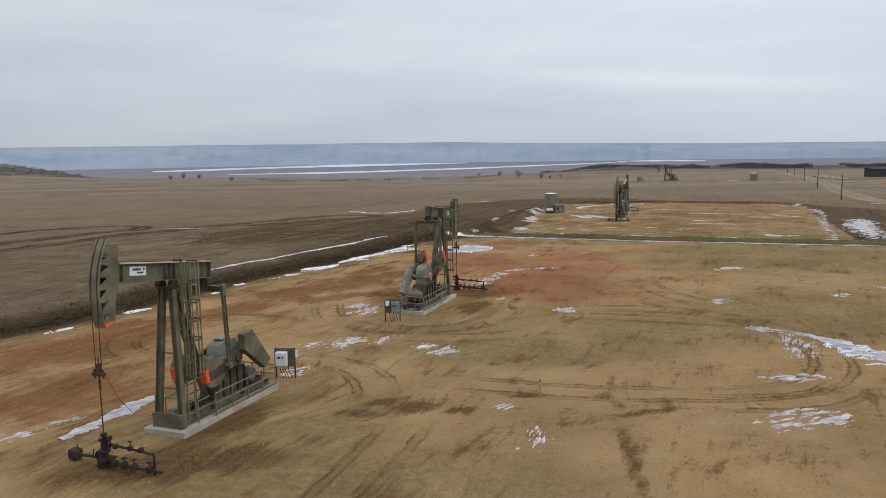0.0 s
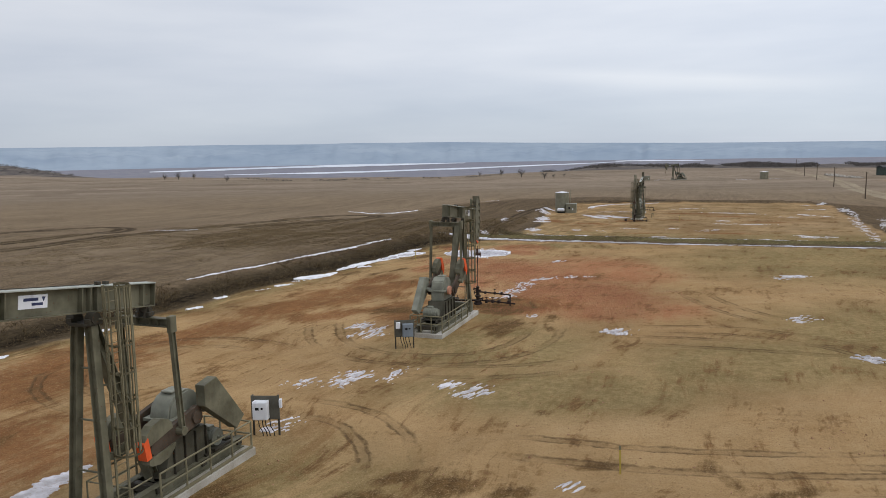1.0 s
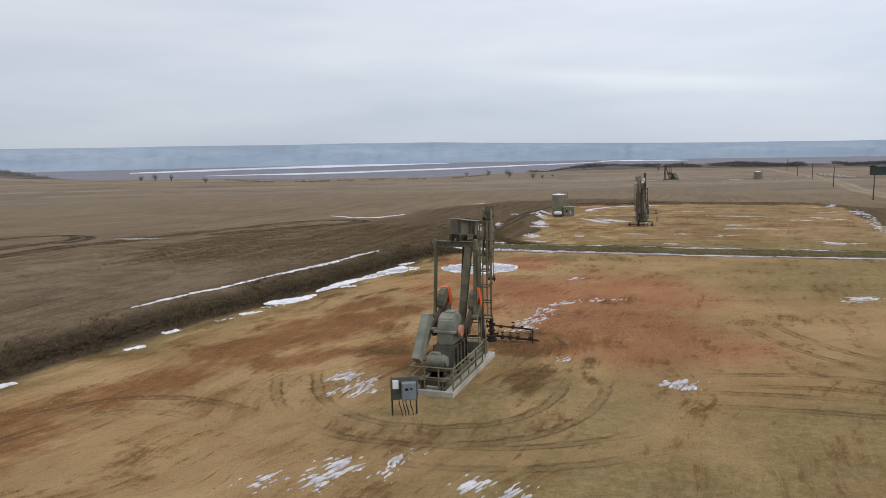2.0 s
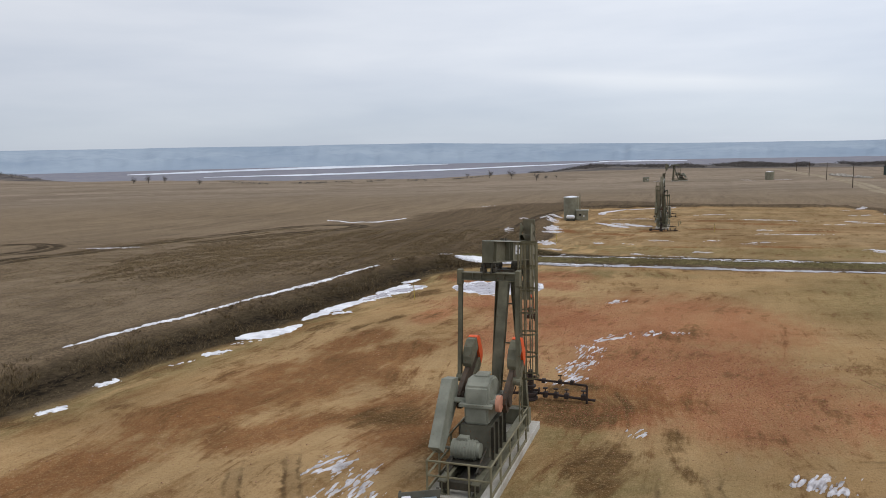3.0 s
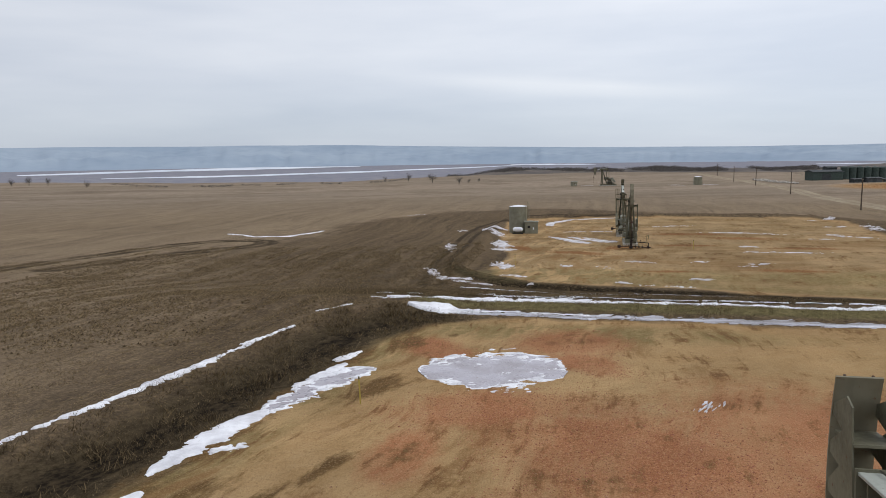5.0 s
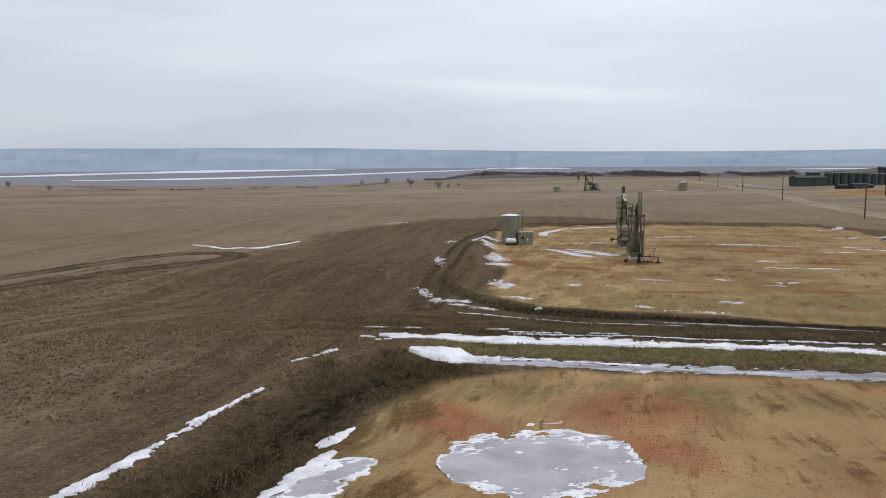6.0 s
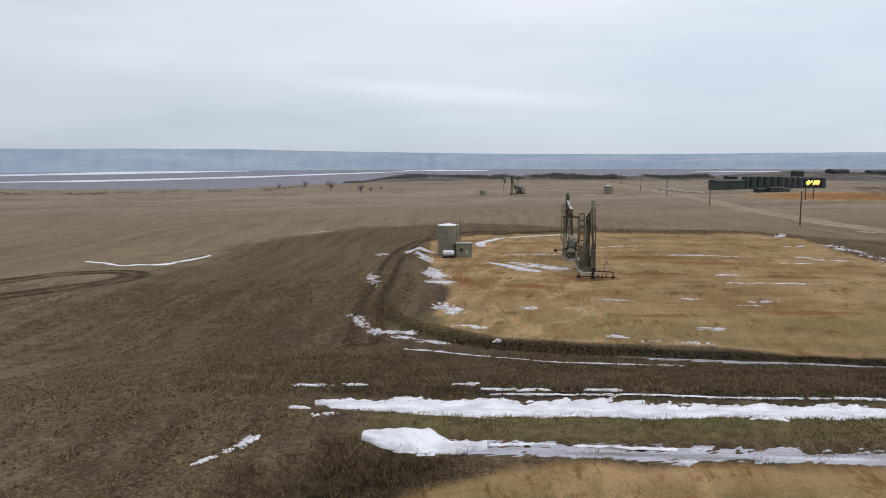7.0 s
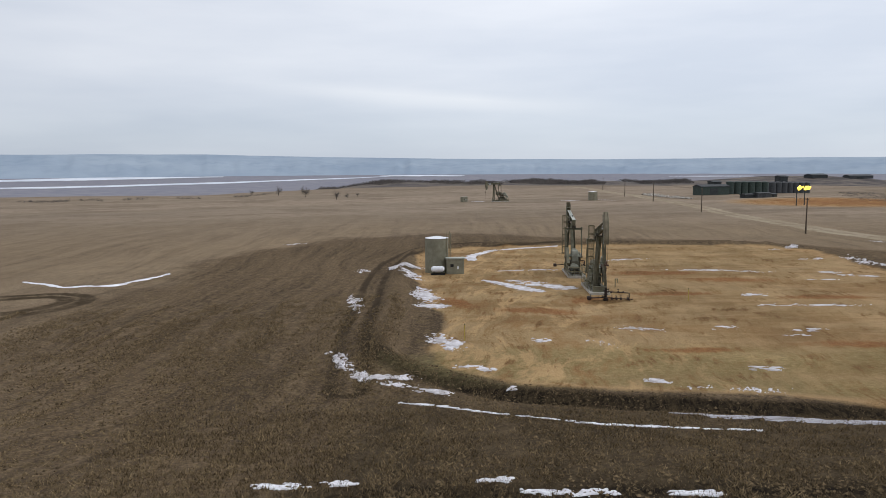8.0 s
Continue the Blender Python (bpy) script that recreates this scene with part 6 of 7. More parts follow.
def drift(knots, seed, thick, material, label, name="snow_patch", fine=0.10, rag=0.6):
    """A long drift laid along the pads. knots: how far across, near edge and far edge along."""
    b = np.arange(knots[0][0], knots[-1][0], fine)
    lo, hi = (np.interp(b, [k[0] for k in knots], [k[i] for k in knots]) for i in (1, 2))
    v = np.linspace(-0.25, 1.25, 44)
    B, V = np.meshgrid(b, v)
    A = lo + (hi - lo) * V
    X, Y = ALONG[0] * A + ACROSS[0] * B, ALONG[1] * A + ACROSS[1] * B
    w = np.maximum(hi - lo, 0.3)
    f = 1.1 * (1 - np.abs(V * 2 - 1) ** 1.25) + (fbm(X * 0.6, Y * 1.5, 0.18, seed + 5, 2) - 0.5) * 2.4 * rag / w**0.5 + (fbm(X, Y, 2.2, seed, 3) - 0.5) * 2.4 * rag / w**0.5 + (fbm(X * 0.6, Y * 1.3, 0.5, seed + 4, 3) - 0.5) * 3.0 * rag / w**0.5
    Z = height(X, Y) + np.where(f > 0, thick * np.clip(f * 1.6, 0, 1) ** 0.6 * (0.6 + 0.8 * fbm(X, Y, 1.5, seed + 8, 3)), f * 0.25) + 0.012
    idx = np.arange(f.size).reshape(f.shape)
    q = np.stack([idx[:-1, :-1], idx[:-1, 1:], idx[1:, 1:], idx[1:, :-1]], -1)
    q = q[np.maximum(np.maximum(f[:-1, :-1], f[:-1, 1:]), np.maximum(f[1:, 1:], f[1:, :-1])) > 0]
    used, inv = np.unique(q, return_inverse=True)
    mesh = bpy.data.meshes.new(name)
    mesh.from_pydata(np.stack([X, Y, Z], -1).reshape(-1, 3)[used].tolist(), [], inv.reshape(-1, 4).tolist())
    mesh.shade_smooth()
    mesh.materials.append(material)
    return tagged(new(name, mesh), label, "snow" if material is SNOW else "ice", kind="stuff")


def grey_ice():
    """Thawing ice with meltwater, old snow and grit on it, in streaks along the ditch."""
    k = Nodes("grey_strip_ice", 0.5, 0, 0.2)
    a, b = k.noise(0.9, 6, 0.65, k.pos, (1.0, 0.16, 1.0), 162), k.noise(7, 6, 0.7, k.pos)
    c = k.mix(k.ramp(a, (0.36, 0.0), (0.52, 1.0)), (0.17, 0.155, 0.15, 1), (0.40, 0.40, 0.45, 1))
    c = k.mix(k.ramp(a, (0.56, 0.0), (0.60, 0.9)), c, (0.62, 0.62, 0.68, 1))
    c = k.mix(k.ramp(b, (0.54, 0.0), (0.66, 0.5)), c, (0.20, 0.16, 0.12, 1))
    k.bump(b, 0.25, 0.02)
    return k.done(c, k.ramp(b, (0.4, 0.35), (0.7, 0.7)))


def crusted_ice():
    """A thawing sheet of ice: a clear lilac-grey middle, crusts of white on it."""
    k = Nodes("crusted_puddle_ice", 0.3, 0, 0.5)
    a, b, c0 = k.noise(0.55, 5, 0.6), k.noise(2.6, 6, 0.7), k.noise(14, 5, 0.7)
    c = k.mix(k.ramp(a, (0.36, 0.0), (0.64, 1.0)), (0.27, 0.245, 0.265, 1), (0.40, 0.385, 0.43, 1))
    c = k.mix(k.ramp(b, (0.58, 0.0), (0.72, 0.4)), c, (0.52, 0.51, 0.56, 1))
    c = k.mix(k.ramp(c0, (0.60, 0.0), (0.72, 0.5)), c, (0.22, 0.17, 0.14, 1))
    k.bump(b, 0.12, 0.02)
    return k.done(c, k.ramp(b, (0.4, 0.22), (0.7, 0.6)))


CRUST = crusted_ice()
GREY_ICE = grey_ice()
# in the ditch, behind it, and at the pad's far foot
drift([(-35.6, 103.9, 104.4), (-34.2, 103.0, 104.9), (-32.4, 102.2, 105.4), (-27, 101.8, 105.3), (-17, 101.7, 104.8), (-10, 101.6, 104.5), (5, 101.8, 104.4), (30, 102.0, 104.3)], 301, 0.12, SNOW, "long clean drift of snow along the ditch", "snow_patch", 0.08, 0.75)
drift([(-28.2, 106.2, 106.6), (-24, 106.2, 106.5), (-17, 105.8, 106.0), (-4, 105.7, 106.0), (16, 105.8, 106.0)], 305, 0.05, SNOW, "thin broken line of snow behind the ditch", "snow_patch", 0.08, 1.1)
drift([(-32.6, 98.0, 98.6), (-31.9, 97.5, 99.3), (-30.6, 97.6, 99.7), (-29.6, 98.0, 99.3), (-28.0, 98.4, 99.0)], 309, 0.2, SNOW, "bright heap of snow at the corner of the pad", "snow_patch", 0.06, 0.5)
drift([(-30.0, 98.1, 99.1), (-25, 97.9, 99.0), (-21, 97.5, 98.9), (-17, 97.7, 98.8), (-13, 97.2, 98.7), (0, 97.3, 98.5), (26, 97.4, 98.4)], 313, 0.03, GREY_ICE, "grey strip of ice at the foot of the ditch berm", "ice_patch", 0.08, 0.8)
drift([(-29.8, 98.9, 99.15), (-25, 98.9, 99.1), (-20, 98.7, 98.9)], 315, 0.04, SNOW, "thin white rim of snow along the ice", "snow_patch", 0.08, 0.7)
# along the bank's crest and at its foot
snow_way([(-22.4, 70.8, 0.25), (-20.2, 74.6, 0.4), (-18.4, 78.2, 0.5), (-16.4, 81.9, 0.5), (-14.5, 84.9, 0.5), (-12.7, 88.3, 0.6), (-11.2, 91.0, 0.6), (-9.9, 93.4, 0.55), (-8.6, 95.8, 0.35), (-7.4, 97.8, 0.2)], 323, 0.06, SNOW, "line of old snow along the crest of the bank", 0.6, 0.05, "snow_patch", 1.0)
snow_way([(-14.6, 75.4, 0.4), (-13.6, 75.7, 1.5), (-12.6, 76.4, 1.7), (-11.8, 77.3, 1.0), (-11.1, 78.7, 0.3)], 331, 0.07, SNOW, "clean lens of snow at the foot of the bank", 0.35)
snow_way([(-11.4, 79.8, 0.3), (-10.6, 81.6, 1.0), (-9.8, 82.9, 1.3), (-8.8, 84.6, 1.0), (-7.9, 85.8, 0.3)], 337, 0.07, SNOW, "clean lens of snow at the foot of the bank", 0.4)
snow_way([(-8.6, 84.8, 0.5), (-7.2, 86.6, 1.5), (-5.9, 88.6, 2.0), (-4.7, 90.2, 1.8), (-3.3, 91.2, 0.6)], 341, 0.03, CRUST, "grey sheet of melting ice at the foot of the bank", 0.5, 0.06, "ice_patch", 0.2, 0.7)
snow_way([(-7.2, 88.6, 0.3), (-6.4, 89.6, 0.7), (-5.6, 90.8, 0.7), (-4.7, 92.2, 0.3)], 347, 0.06, SNOW, "narrow lens of snow along a sheet of ice", 0.5)
snow_way([(-5.4, 92.4, 0.3), (-4.7, 93.3, 0.75), (-3.8, 94.4, 0.25)], 349, 0.07, SNOW, "small lens of snow at the foot of the bank", 0.35)
# the melting puddle on the red clay, with its white crust, and the ice on the wheel-marked clay
snow_way([(-1.3, 89.5, 1.4), (0.4, 89.9, 4.6), (2.0, 89.7, 5.6), (3.6, 89.7, 5.2), (4.6, 88.8, 3.4), (5.5, 88.3, 1.0)], 353, 0.02, CRUST, "grey frozen puddle with a crusted rim on red clay", 0.34, 0.05, "ice_patch", 0.0, 0.42)
snow_way([(22.4, 45.8, 0.4), (22.9, 44.2, 1.1), (23.6, 41.8, 2.4), (25.0, 39.5, 4.2), (27.4, 36.5, 3.6), (30.0, 34.0, 1.5)], 359, 0.025, CRUST, "lilac-grey sheet of ice across wheel-marked clay", 0.6, 0.07, "ice_patch", 0.35, 0.5)
snow_way([(-15.8, 29.4, 0.3), (-15.2, 31.2, 0.8), (-14.5, 33.4, 0.9), (-13.8, 35.4, 0.4)], 361, 0.04, THIN_SNOW, "long streak of thin snow beside a pumping unit", 0.5, 0.05, "snow_patch", 0.25)
snow_way([(-23.6, 186.4, 0.3), (-18.5, 180.6, 0.7), (-13.5, 180.0, 0.9), (-9.6, 185.6, 0.7), (-7.5, 189.0, 0.3)], 363, 0.06, SNOW, "thin curved line of snow along the worked field", 0.9, 0.1)
# fans of wind-drawn snow on the far pad, and thawed lines before it
snow_way([(28.2, 172.8, 0.4), (29.4, 169.0, 1.3), (30.6, 164.6, 1.8), (31.6, 162.4, 0.6)], 367, 0.04, THIN_SNOW, "ragged fan of old snow beside the far pumpjacks", 0.8, 0.1)
snow_way([(31.0, 172.0, 0.8), (32.6, 168.6, 2.6), (34.4, 165.2, 3.0), (36.4, 163.6, 1.0)], 373, 0.04, THIN_SNOW, "wind-drawn streaks of snow beside the far pumpjacks", 1.3, 0.1, "snow_patch", 1.1)
snow_way([(33.0, 190.0, 1.0), (35.0, 196.0, 1.4), (40.5, 201.2, 1.0), (46.0, 202.4, 0.9), (53.0, 203.0, 0.4)], 379, 0.06, THIN_SNOW, "long curved line of snow along the far pad's edge", 0.5, 0.12)
snow_way([(7.0, 130.4, 0.12), (9.7, 128.2, 0.32), (12.2, 125.4, 0.2), (14.6, 123.4, 0.28), (17.2, 120.9, 0.3), (19.4, 119.4, 0.16), (22.4, 117.7, 0.28)], 383, 0.04, SNOW, "thin broken line of snow through the verge weeds", 1.5, 0.05, "snow_patch", 0.5)
snow_way([(20.6, 123.4, 0.4), (23.5, 121.4, 1.0), (25.9, 119.9, 1.1), (29.3, 117.6, 1.0), (36, 114.4, 0.6)], 389, 0.03, GREY_ICE, "thawing grey ice below the far pad's edge", 0.8, 0.1, "ice_patch", 0.4)

# ---- far pad: tank, shed and drum ----


def storage_tank(x, y, r, tall, label, group=""):
    z = float(height(x, y)) - 0.05
    t = holder("storage_tank", pose(x, y, z), label, "storage tank", group)
    bm = rod(fresh(), (0, 0, 0), (0, 0, tall), r, 40)
    for zz in (0.03, tall * 0.34, tall * 0.67, tall - 0.05):
        rod(bm, (0, 0, zz - 0.03), (0, 0, zz + 0.03), r + 0.025, 40)
    part("shell", bm, TANK_TAN, t, "", True)
    bm = rod(fresh(), (0, 0, tall), (0, 0, tall + 0.22), r + 0.03, 40, 0.25)
    part("roof", bm, WHITE_PAINT, t, "pale snow-dusted roof")
    bm = fresh()
    for dx in (-0.22, 0.22):
        rod(bm, (r * 0.75 + dx, -r * 0.95, 0), (r * 0.75 + dx, -r * 0.80, tall + 0.9), 0.03, 6)
    for zz in np.arange(0.3, tall + 0.8, 0.32):
        rod(bm, (r * 0.75 - 0.22, -r * 0.95 + 0.03 * zz, zz), (r * 0.75 + 0.22, -r * 0.95 + 0.03 * zz, zz), 0.018, 5)
    part("ladder", bm, YELLOW_STEEL, t)
    part("vent_pipe", rod(fresh(), (r + 0.25, -0.5, 0), (r + 0.25, -0.5, tall + 0.6), 0.05, 8), TANK_TAN, t)
    return t


def shed(x, y, turn):
    z = float(height(x, y)) - 0.03
    s = holder("equipment_shed", pose(x, y, z, 0, 0, turn), "small tan steel equipment shed beside a tank", "shed")
    part("wall", box(fresh(), (-1.1, -0.8, 0), (1.1, 0.8, 1.95), None, 0.02), TANK_TAN, s)
    part("roof", slab(fresh(), [(-0.9, 1.955), (0.9, 1.955), (0.9, 2.03), (-0.9, 2.11)], -1.2, 1.2), STEEL_TOP, s, "pale sheet-metal roof")
    part("window", box(fresh(), (-0.62, -0.825, 0.95), (-0.22, -0.803, 1.32)), BLACK, s)
    part("door", box(fresh(), (0.1, -0.83, 0.05), (0.75, -0.803, 1.55), None, 0.01), TANK_TAN, s)
    part("vent", box(fresh(), (0.25, -0.85, 0.7), (0.42, -0.832, 1.05)), WHITE_PAINT, s)
    return s


def propane_drum(x, y, turn):
    z = float(height(x, y))
    d = holder("propane_drum", pose(x, y, z, 0, 0, turn), "white horizontal propane drum on a black skid", "gas tank")
    bm = fresh()
    rod(bm, (-0.62, 0, 0.72), (0.62, 0, 0.72), 0.38, 20)
    rod(bm, (0.62, 0, 0.72), (0.82, 0, 0.72), 0.38, 20, 0.15)
    rod(bm, (-0.82, 0, 0.72), (-0.62, 0, 0.72), 0.15, 20, 0.38)
    for xx in (-0.3, 0.3):
        rod(bm, (xx - 0.02, 0, 0.72), (xx + 0.02, 0, 0.72), 0.395, 20)
    part("shell", bm, WHITE_PAINT, d, "", True)
    bm = fresh()
    for yy in (-0.3, 0.3):
        box(bm, (-0.9, yy - 0.06, -0.05), (0.9, yy + 0.06, 0.16))
    for xx in (-0.5, 0.5):
        box(bm, (xx - 0.06, -0.36, 0.16), (xx + 0.06, 0.36, 0.42))
    part("skid", bm, BLACK, d)
    return d


storage_tank(25.2, 181.6, 1.5, 4.45, "tan-grey steel storage tank with a pale roof")
shed(26.95, 179.5, -14)
propane_drum(24.5, 178.9, -14)


def valve_riser(x, y, k):
    z = float(height(x, y))
    v = holder("pipe_riser", pose(x, y, z, 0, 0, 20 * k), "short yellow-brown pipe riser on the clay pad", "pipe", "pipe risers")
    part("pipe", rod(fresh(), (0, 0, -0.3), (0, 0, 0.95), 0.05, 8), YELLOW_STEEL, v)
    part("elbow", pipe_run(fresh(), [(0, 0, 0.9), (0.35, 0, 0.9), (0.35, 0, 0.4)], 0.05, 8), YELLOW_STEEL, v)
    return v


for k, (x, y) in enumerate(((38.6, 164.6), (40.4, 163.0), (39.6, 166.4))):
    valve_riser(x, y, k)


def marker_stake(x, y, tall):
    z = float(height(x, y))
    s = holder("marker_stake", pose(x, y, z, 3, -2, 0), "thin yellow marker stake on the pad's edge", "marker post", "marker stakes")
    part("post", box(fresh(), (-0.03, -0.02, -0.3), (0.03, 0.02, tall), None, 0.004), MARKER, s)
    part("cap", box(fresh(), (-0.034, -0.024, tall - 0.02), (0.034, 0.024, tall + 0.10)), YELLOW_STEEL, s)
    return s


MARKER = painted("yellow_marker_paint", (0.42, 0.32, 0.07, 1), 0.6, 0.0, 0.15, 0.0)
for x, y, h in ((-4.2, 85.8, 1.1), (42.9, 153.0, 1.2), (15.9, 143.9, 1.3), (4.6, 33.9, 0.9)):
    marker_stake(x, y, h)

# ---- power line and road side ----


def utility_pole(x, y, tall, turn):
    z = float(height(x, y))
    p = holder("utility_pole", pose(x, y, z, 0.6, 0.8, turn), "weathered wooden utility pole beside the gravel road", "utility pole", "utility poles")
    part("shaft", rod(fresh(), (0, 0, -0.6), (0, 0, tall), 0.16, 10, 0.10), POLE_WOOD, p)
    arm = part("crossarm", box(fresh(), (-0.75, -0.06, tall - 0.42), (0.75, 0.06, tall - 0.30), None, 0.01), POLE_WOOD, p)
    for dx in (-0.65, 0.0, 0.65):
        part("insulator", rod(fresh(), (dx, 0, tall - 0.30), (dx, 0, tall - 0.14), 0.05, 8), STEEL_LIGHT, arm)
    return p


POLES = [(107.0, 206.5), (133.5, 275.0), (157.0, 336.0), (176.0, 388.0), (201.0, 452.0)]
for x, y in POLES:
    utility_pole(x, y, 6.9, 68)
for (x0, y0), (x1, y1) in zip(POLES, POLES[1:]):
    w = holder("power_line", pose(0, 0, 0), "thin dark power wires slung between wooden poles", "wire", "power lines")
    for off in (-0.6, 0.6):
        pts = []
        for i in range(9):
            t = i / 8
            z = float(height(x0, y0)) * (1 - t) + float(height(x1, y1)) * t + 6.72 - 3.6 * t * (1 - t) * 0.35
            pts.append((x0 + (x1 - x0) * t + off * 0.93, y0 + (y1 - y0) * t - off * 0.37, z))
        part("wire", pipe_run(fresh(), pts, 0.012, 4), BLACK, w)

# ---- far plant: tank battery, sheds and two flares ----
# The green is lightened and dulled a little to paint in distance haze.
PLANT_GREEN = painted("dark_green_tank_paint", (0.040, 0.058, 0.050, 1), 0.55, 0.0, 0.15, 0.0)
PLANT_DARK = painted("dark_plant_steel", (0.035, 0.040, 0.042, 1), 0.6, 0.0, 0.2, 0.0)


def battery_tank(x, y, r, tall, paint, colour):
    z = float(height(x, y)) - 0.1
    t = holder("battery_tank", pose(x, y, z), colour + " steel tank in a far tank battery", "storage tank", "far tank battery")
    bm = rod(fresh(), (0, 0, 0), (0, 0, tall), r, 20)
    for zz in (tall * 0.33, tall * 0.66, tall - 0.1):
        rod(bm, (0, 0, zz - 0.08), (0, 0, zz + 0.08), r + 0.05, 20)
    part("shell", bm, paint, t, "", True)
    part("roof", rod(fresh(), (0, 0, tall), (0, 0, tall + 0.5), r + 0.05, 20, 0.3), paint, t)
    return t


PLANT_GREY = painted("dark_grey_tank_paint", (0.060, 0.064, 0.068, 1), 0.55, 0.0, 0.15, 0.0)
for i in range(6):
    battery_tank(230.4 + 3.85 * i, 386.5, 1.82, 5.7 - 0.05 * i, PLANT_GREEN, "dark green")
for i in range(7):
    battery_tank(255.0 + 3.35 * i, 387.5, 1.62, 5.25 - 0.05 * i, PLANT_GREY, "dark grey")


def plant_shed(x, y, w, d, h, turn, material, label):
    z = float(height(x, y)) - 0.2
    s = holder("plant_shed", pose(x, y, z, 0, 0, turn), label, "shed", "far plant sheds")
    part("wall", box(fresh(), (-w / 2, -d / 2, 0), (w / 2, d / 2, h), None, 0.05), material, s)
    bm = slab(fresh(), [(-d / 2 - 0.3, h), (d / 2 + 0.3, h), (d / 2 + 0.3, h + 0.12), (0, h + d * 0.16), (-d / 2 - 0.3, h + 0.12)], -w / 2 - 0.3, w / 2 + 0.3)
    part("roof", bm, PLANT_DARK, s)
    part("door", box(fresh(), (-w * 0.2, -d / 2 - 0.06, 0), (w * 0.1, -d / 2 - 0.02, h * 0.8)), PLANT_DARK, s)
    return s


plant_shed(219, 385, 15.5, 6, 4.0, 2, PLANT_GREEN, "long dark green plant building beside the tanks")
plant_shed(232, 400, 5, 4, 5.6, 0, PLANT_DARK, "dark box-shaped plant house behind the tanks")
plant_shed(266.6, 395, 4.4, 4, 8.0, 0, PLANT_DARK, "tall dark treater house behind the tanks")
plant_shed(209.5, 349, 5, 3, 1.5, 6, PLANT_DARK, "low dark equipment shed in front of the tanks")
plant_shed(215.5, 347.5, 6.5, 3, 1.9, 4, PLANT_GREY, "low grey equipment shed in front of the tanks")
plant_shed(221.5, 349, 3.2, 3, 1.3, -6, BACK_PANEL, "brown equipment box in front of the tanks")
plant_shed(445.6, 562, 16, 8, 2.1, 6, PLANT_DARK, "dark gabled barn on the far rise")
plant_shed(486.5, 562, 21, 8, 1.9, -6, PLANT_GREY, "long dark grey barn on the far rise")


def rock_heap(x, y):
    """Where stones lie, tipped along a bank."""
    return near_line(x, y, 192.0, 396.0, 184.0, 352.0) < 3.2 * fbm(x, y, 6, 57)


stuff("field_stones", clods(2600, 178, 200, 346, 402, rock_heap, 0.35, 1.1), twig_material("pale_stones", (0.16, 0.14, 0.115, 1), (0.48, 0.45, 0.40, 1)), "heap of pale stones and earth by the road", "stones")


def flame_material():
    m = bpy.data.materials.new("gas_flame")
    m.use_nodes = True
    b = m.node_tree.nodes["Principled BSDF"]
    b.inputs["Base Color"].default_value = (0.9, 0.6, 0.1, 1)
    b.inputs["Emission Color"].default_value = (1.0, 0.72, 0.10, 1)
    b.inputs["Emission Strength"].default_value = 1.6
    return m


FLAME = flame_material()


def flare(x, y, tall, seed):
    z = float(height(x, y))
    f = holder("gas_flare", pose(x, y, z), "thin steel flare stack with a yellow gas flame", "gas flare", "gas flares")
    part("stack", rod(fresh(), (0, 0, -0.3), (0, 0, tall), 0.16, 10, 0.13), PLANT_DARK, f)
    part("tip", rod(fresh(), (0, 0, tall - 0.5), (0, 0, tall), 0.24, 10), PLANT_DARK, f)
    bm = fresh()
    for i in range(9):
        t = i / 8
        r = (0.28 + 0.42 * math.sin(math.pi * min(1, t * 1.15))) * (1 - 0.45 * t)
        c = Matrix.Translation((0.2 + 2.2 * t + 0.25 * math.sin(seed + i * 1.9), 0.2 * math.cos(seed * 2 + i), tall + 0.3 + 0.9 * t**0.8 + 0.22 * math.sin(seed + i * 2.7)))
        bmesh.ops.create_icosphere(bm, subdivisions=2, radius=r, matrix=c @ Matrix.Diagonal((1.15, 0.9, 0.95, 1)))
    for v in bm.verts:
        v.co += noise.noise_vector(v.co * 1.7 + Vector((seed, 0, 0))) * 0.30
    part("flame", bm, FLAME, f, "bright yellow flame")
    return f


flare(181.5, 291.0, 4.9, 1.0)
flare(185.6, 292.0, 4.9, 2.6)

# ---- far pumping unit and tank ----
far_m = pose(103.0, 362.0, float(height(103.0, 362.0)), 0, 0, 100)
pumping_unit(far_m, 4.0, 1, -1, "far olive-grey pumpjack standing in the pasture", STEEL_LIGHT)
concrete_pad(far_m)
storage_tank(143.5, 357.5, 1.7, 3.4, "squat tan tank far off beside the road")
shed(92.5, 365.0, 15)

# ---- bare trees and brush ----


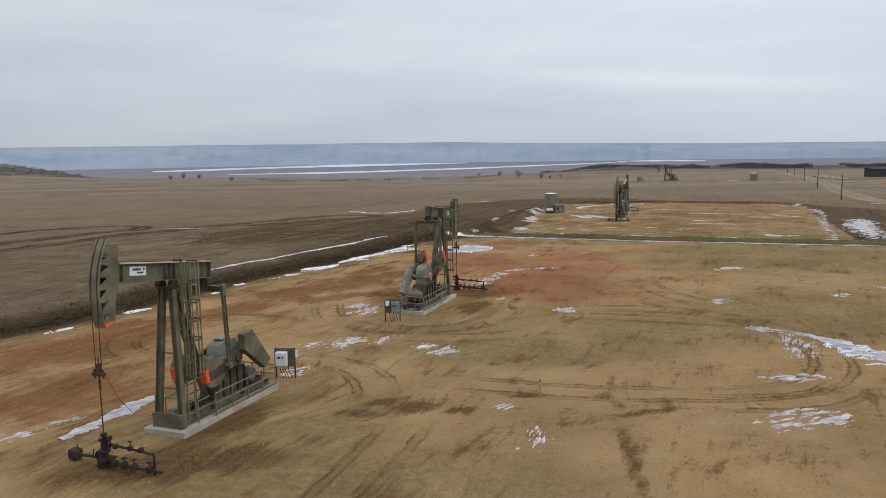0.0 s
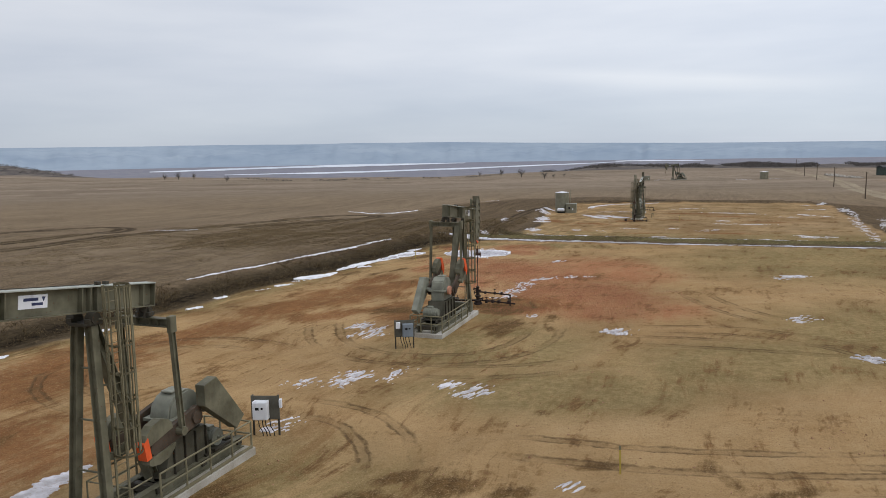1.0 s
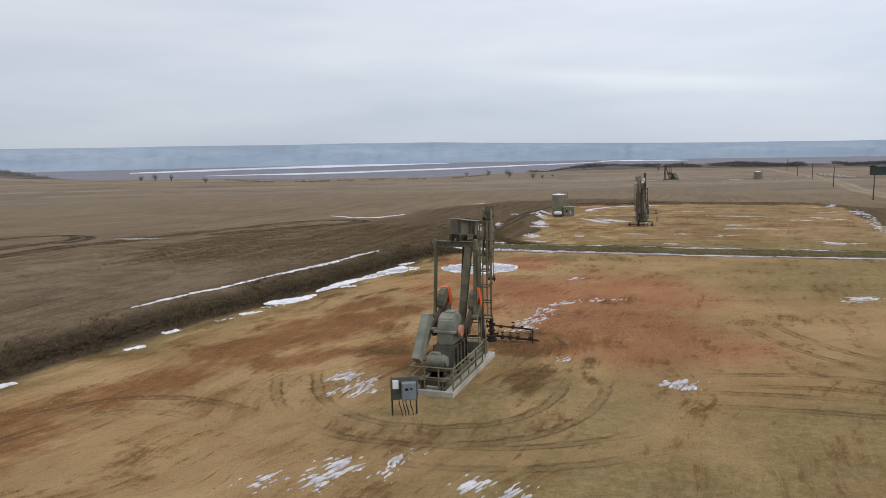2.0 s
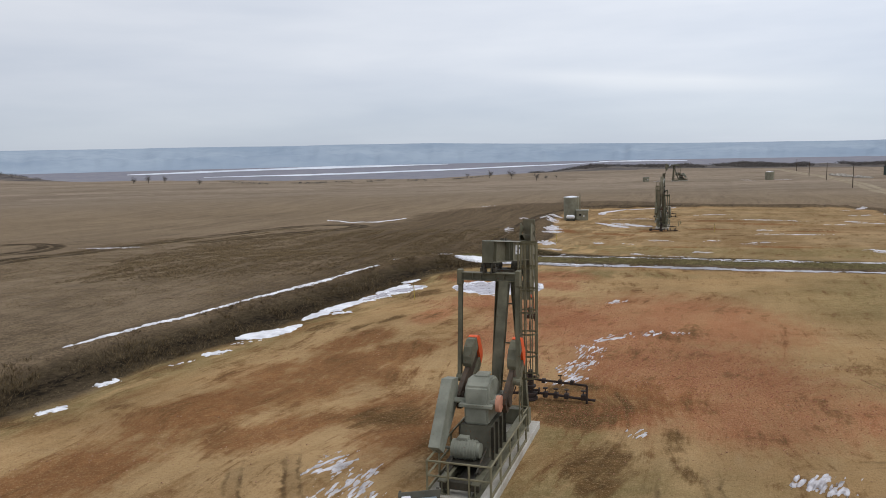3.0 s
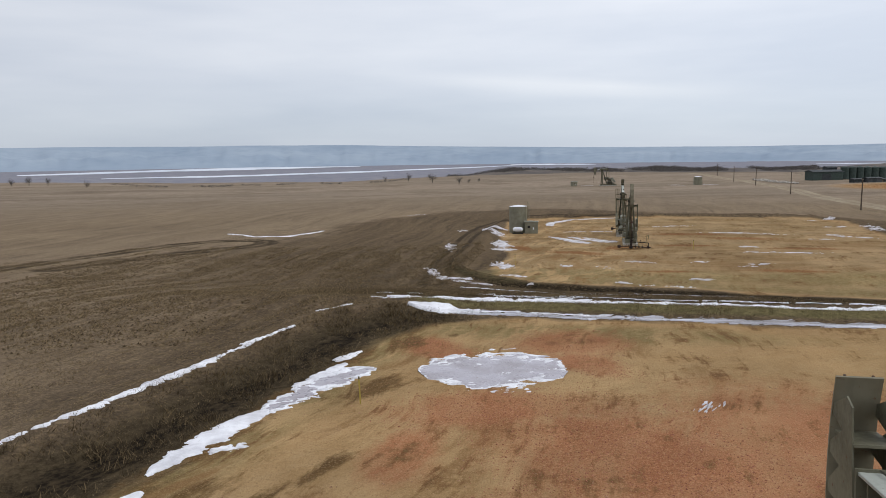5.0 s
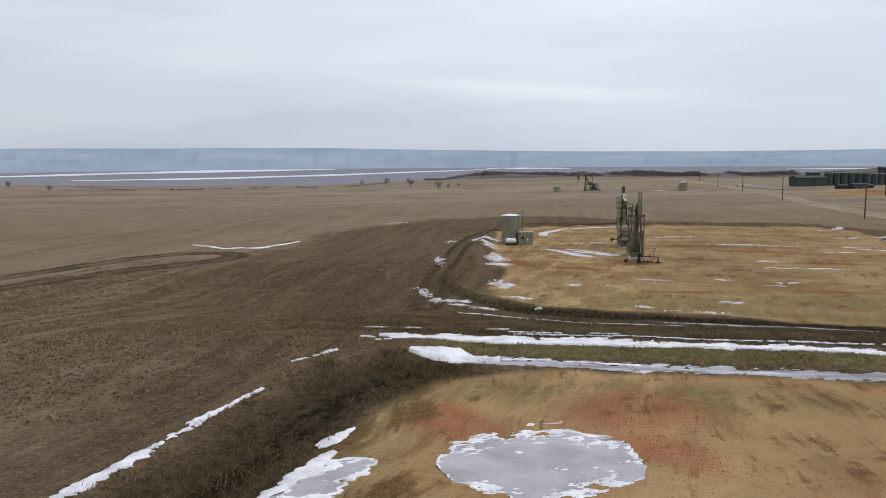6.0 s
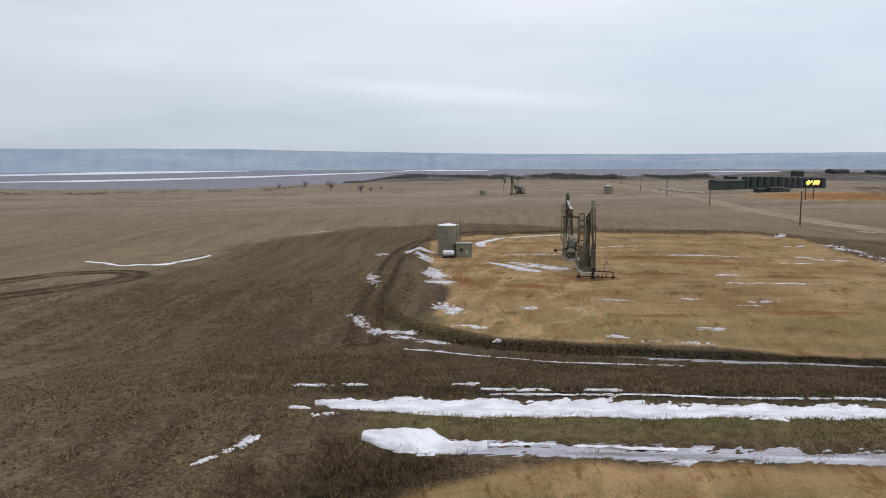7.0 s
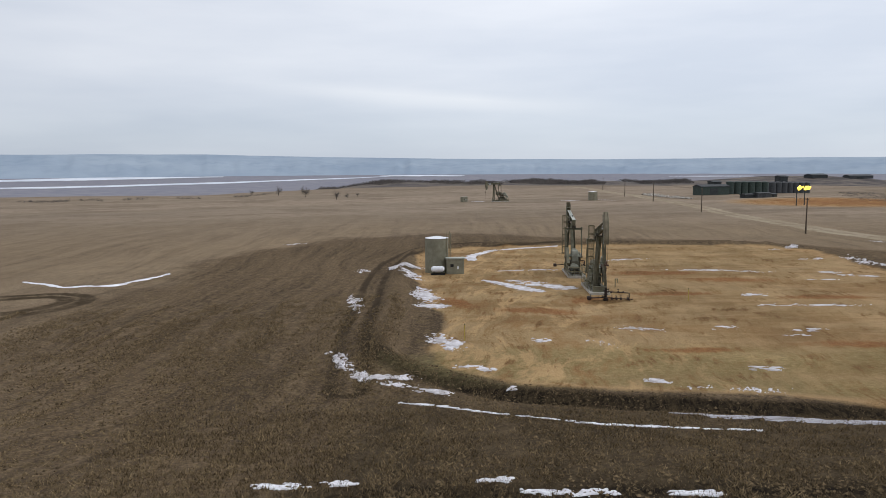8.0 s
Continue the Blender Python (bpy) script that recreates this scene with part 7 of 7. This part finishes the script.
def bare_tree(x, y, tall, seed):
    """A leafless tree: tapered trunk, limbs, and a crown of many thin twigs."""
    z = float(height(x, y))
    r = np.random.default_rng(int(seed))
    t = holder("bare_tree", pose(x, y, z), "leafless grey-brown tree on the prairie edge", "tree", "bare trees")
    bm = rod(fresh(), (0, 0, -0.2), (0.05 * tall, 0, tall * 0.45), 0.035 * tall, 7, 0.02 * tall)
    ends = []
    for i in range(8):
        a, h = r.uniform(0, 6.28), r.uniform(0.15, 0.45) * tall
        e = (math.cos(a) * tall * r.uniform(0.2, 0.42), math.sin(a) * tall * r.uniform(0.2, 0.42), h + tall * r.uniform(0.3, 0.5))
        rod(bm, (0.05 * tall * h / tall, 0, h), e, 0.014 * tall, 5, 0.005 * tall)
        ends.append(e)
    part("trunk", bm, BARK, t)
    V = []
    for e in ends:
        for _ in range(60):
            c = np.array(e) * r.uniform(0.5, 1.0) + r.normal(0, 0.09 * tall, 3)
            d = r.normal(0, 1, 3) + np.array([0, 0, 0.8])
            d = d / np.linalg.norm(d) * tall * r.uniform(0.05, 0.16)
            w = r.normal(0, 1, 3)
            w = w / np.linalg.norm(w) * 0.012 * tall
            V += [c - w, c + w, c + d]
    V = np.array(V)
    mesh = bpy.data.meshes.new("crown")
    mesh.from_pydata(V.tolist(), [], np.arange(len(V)).reshape(-1, 3).tolist())
    mesh.materials.append(TWIGS)
    ob = new("crown", mesh)
    ob.parent = t
    return t


for i, (x, y, h) in enumerate(((-167, 463, 4.4), (-162, 472, 5.0), (-150, 464, 4.2), (-121, 430, 3.6), (32, 463, 4.6), (41, 432, 5.4), (50, 404, 4.0), (56, 412, 2.4), (64, 430, 2.0), (20, 470, 3.0))):
    bare_tree(x, y, h, 40 + i)


def brush(x, y, lo, hi, twigs):
    """Leafless thickets far off: rounded clumps of many fine twigs, corners of triangles."""
    z = height(x, y)
    n = len(x)
    size = rng.uniform(lo, hi, n) ** 1.3
    V = np.empty((n, twigs, 3, 3))
    for j in range(twigs):
        d = rng.normal(0, 1, (n, 3))
        d = d / np.linalg.norm(d, axis=1)[:, None] * rng.uniform(0.25, 1.0, n)[:, None] ** 0.5
        base = np.stack([x, y, z + size * 0.38], -1) + d * size[:, None] * np.array([1.0, 1.0, 0.5])
        q = rng.normal(0, 0.10, (n, 3)) * size[:, None] + np.array([0, 0, 0.08]) * size[:, None]
        w = rng.normal(0, 0.07, (n, 3)) * size[:, None]
        V[:, j, 0], V[:, j, 1], V[:, j, 2] = base - w, base + w, base + q
    return V.reshape(-1, 3)


def polar(az, d):
    return d * np.sin(np.radians(az)), d * np.cos(np.radians(az))


def on_bluff(n):
    az, d = rng.uniform(7, 31, n), rng.uniform(650, 840, n)
    m = fbm(az, d / 60, 2.2, 91, 3) > 0.52
    return polar(az[m], d[m])


def on_left_bluff(n):
    return polar(rng.uniform(-60, -25.5, n), rng.uniform(640, 800, n))


def on_rim(n):
    az = rng.uniform(-16, 4, n)
    m = fbm(az, az * 0, 1.0, 97, 3) > 0.5
    return polar(az[m], (np.interp(az, [-16, -11, 0, 4], [505, 440, 450, 490]) + (fbm(az, az * 0, 2, 95) - 0.5) * 40 + rng.normal(0, 6, n))[m])


def by_plant(n):
    x, y = rng.uniform(222, 330, n), rng.uniform(290, 400, n)
    m = (near_line(x, y, 232, 300, 290, 372) < 15 * fbm(x, y, 14, 93) + 3) & (x > 225)
    return x[m], y[m]


stuff("bluff_brush", brush(*on_bluff(5200), 0.8, 2.3, 40), TWIGS, "dark leafless brush and trees on the far bluffs", "brush")
stuff("bluff_brush", brush(*on_left_bluff(1500), 0.7, 1.8, 34), TWIGS, "dark brush on a low far hill", "brush")
stuff("rim_brush", brush(*on_rim(700), 0.4, 1.0, 30), TWIGS, "low dark brush along the edge of the field", "brush")
stuff("plant_brush", brush(*by_plant(2400), 0.35, 0.9, 30), TWIGS, "grey leafless brush in a draw beside the plant", "brush")
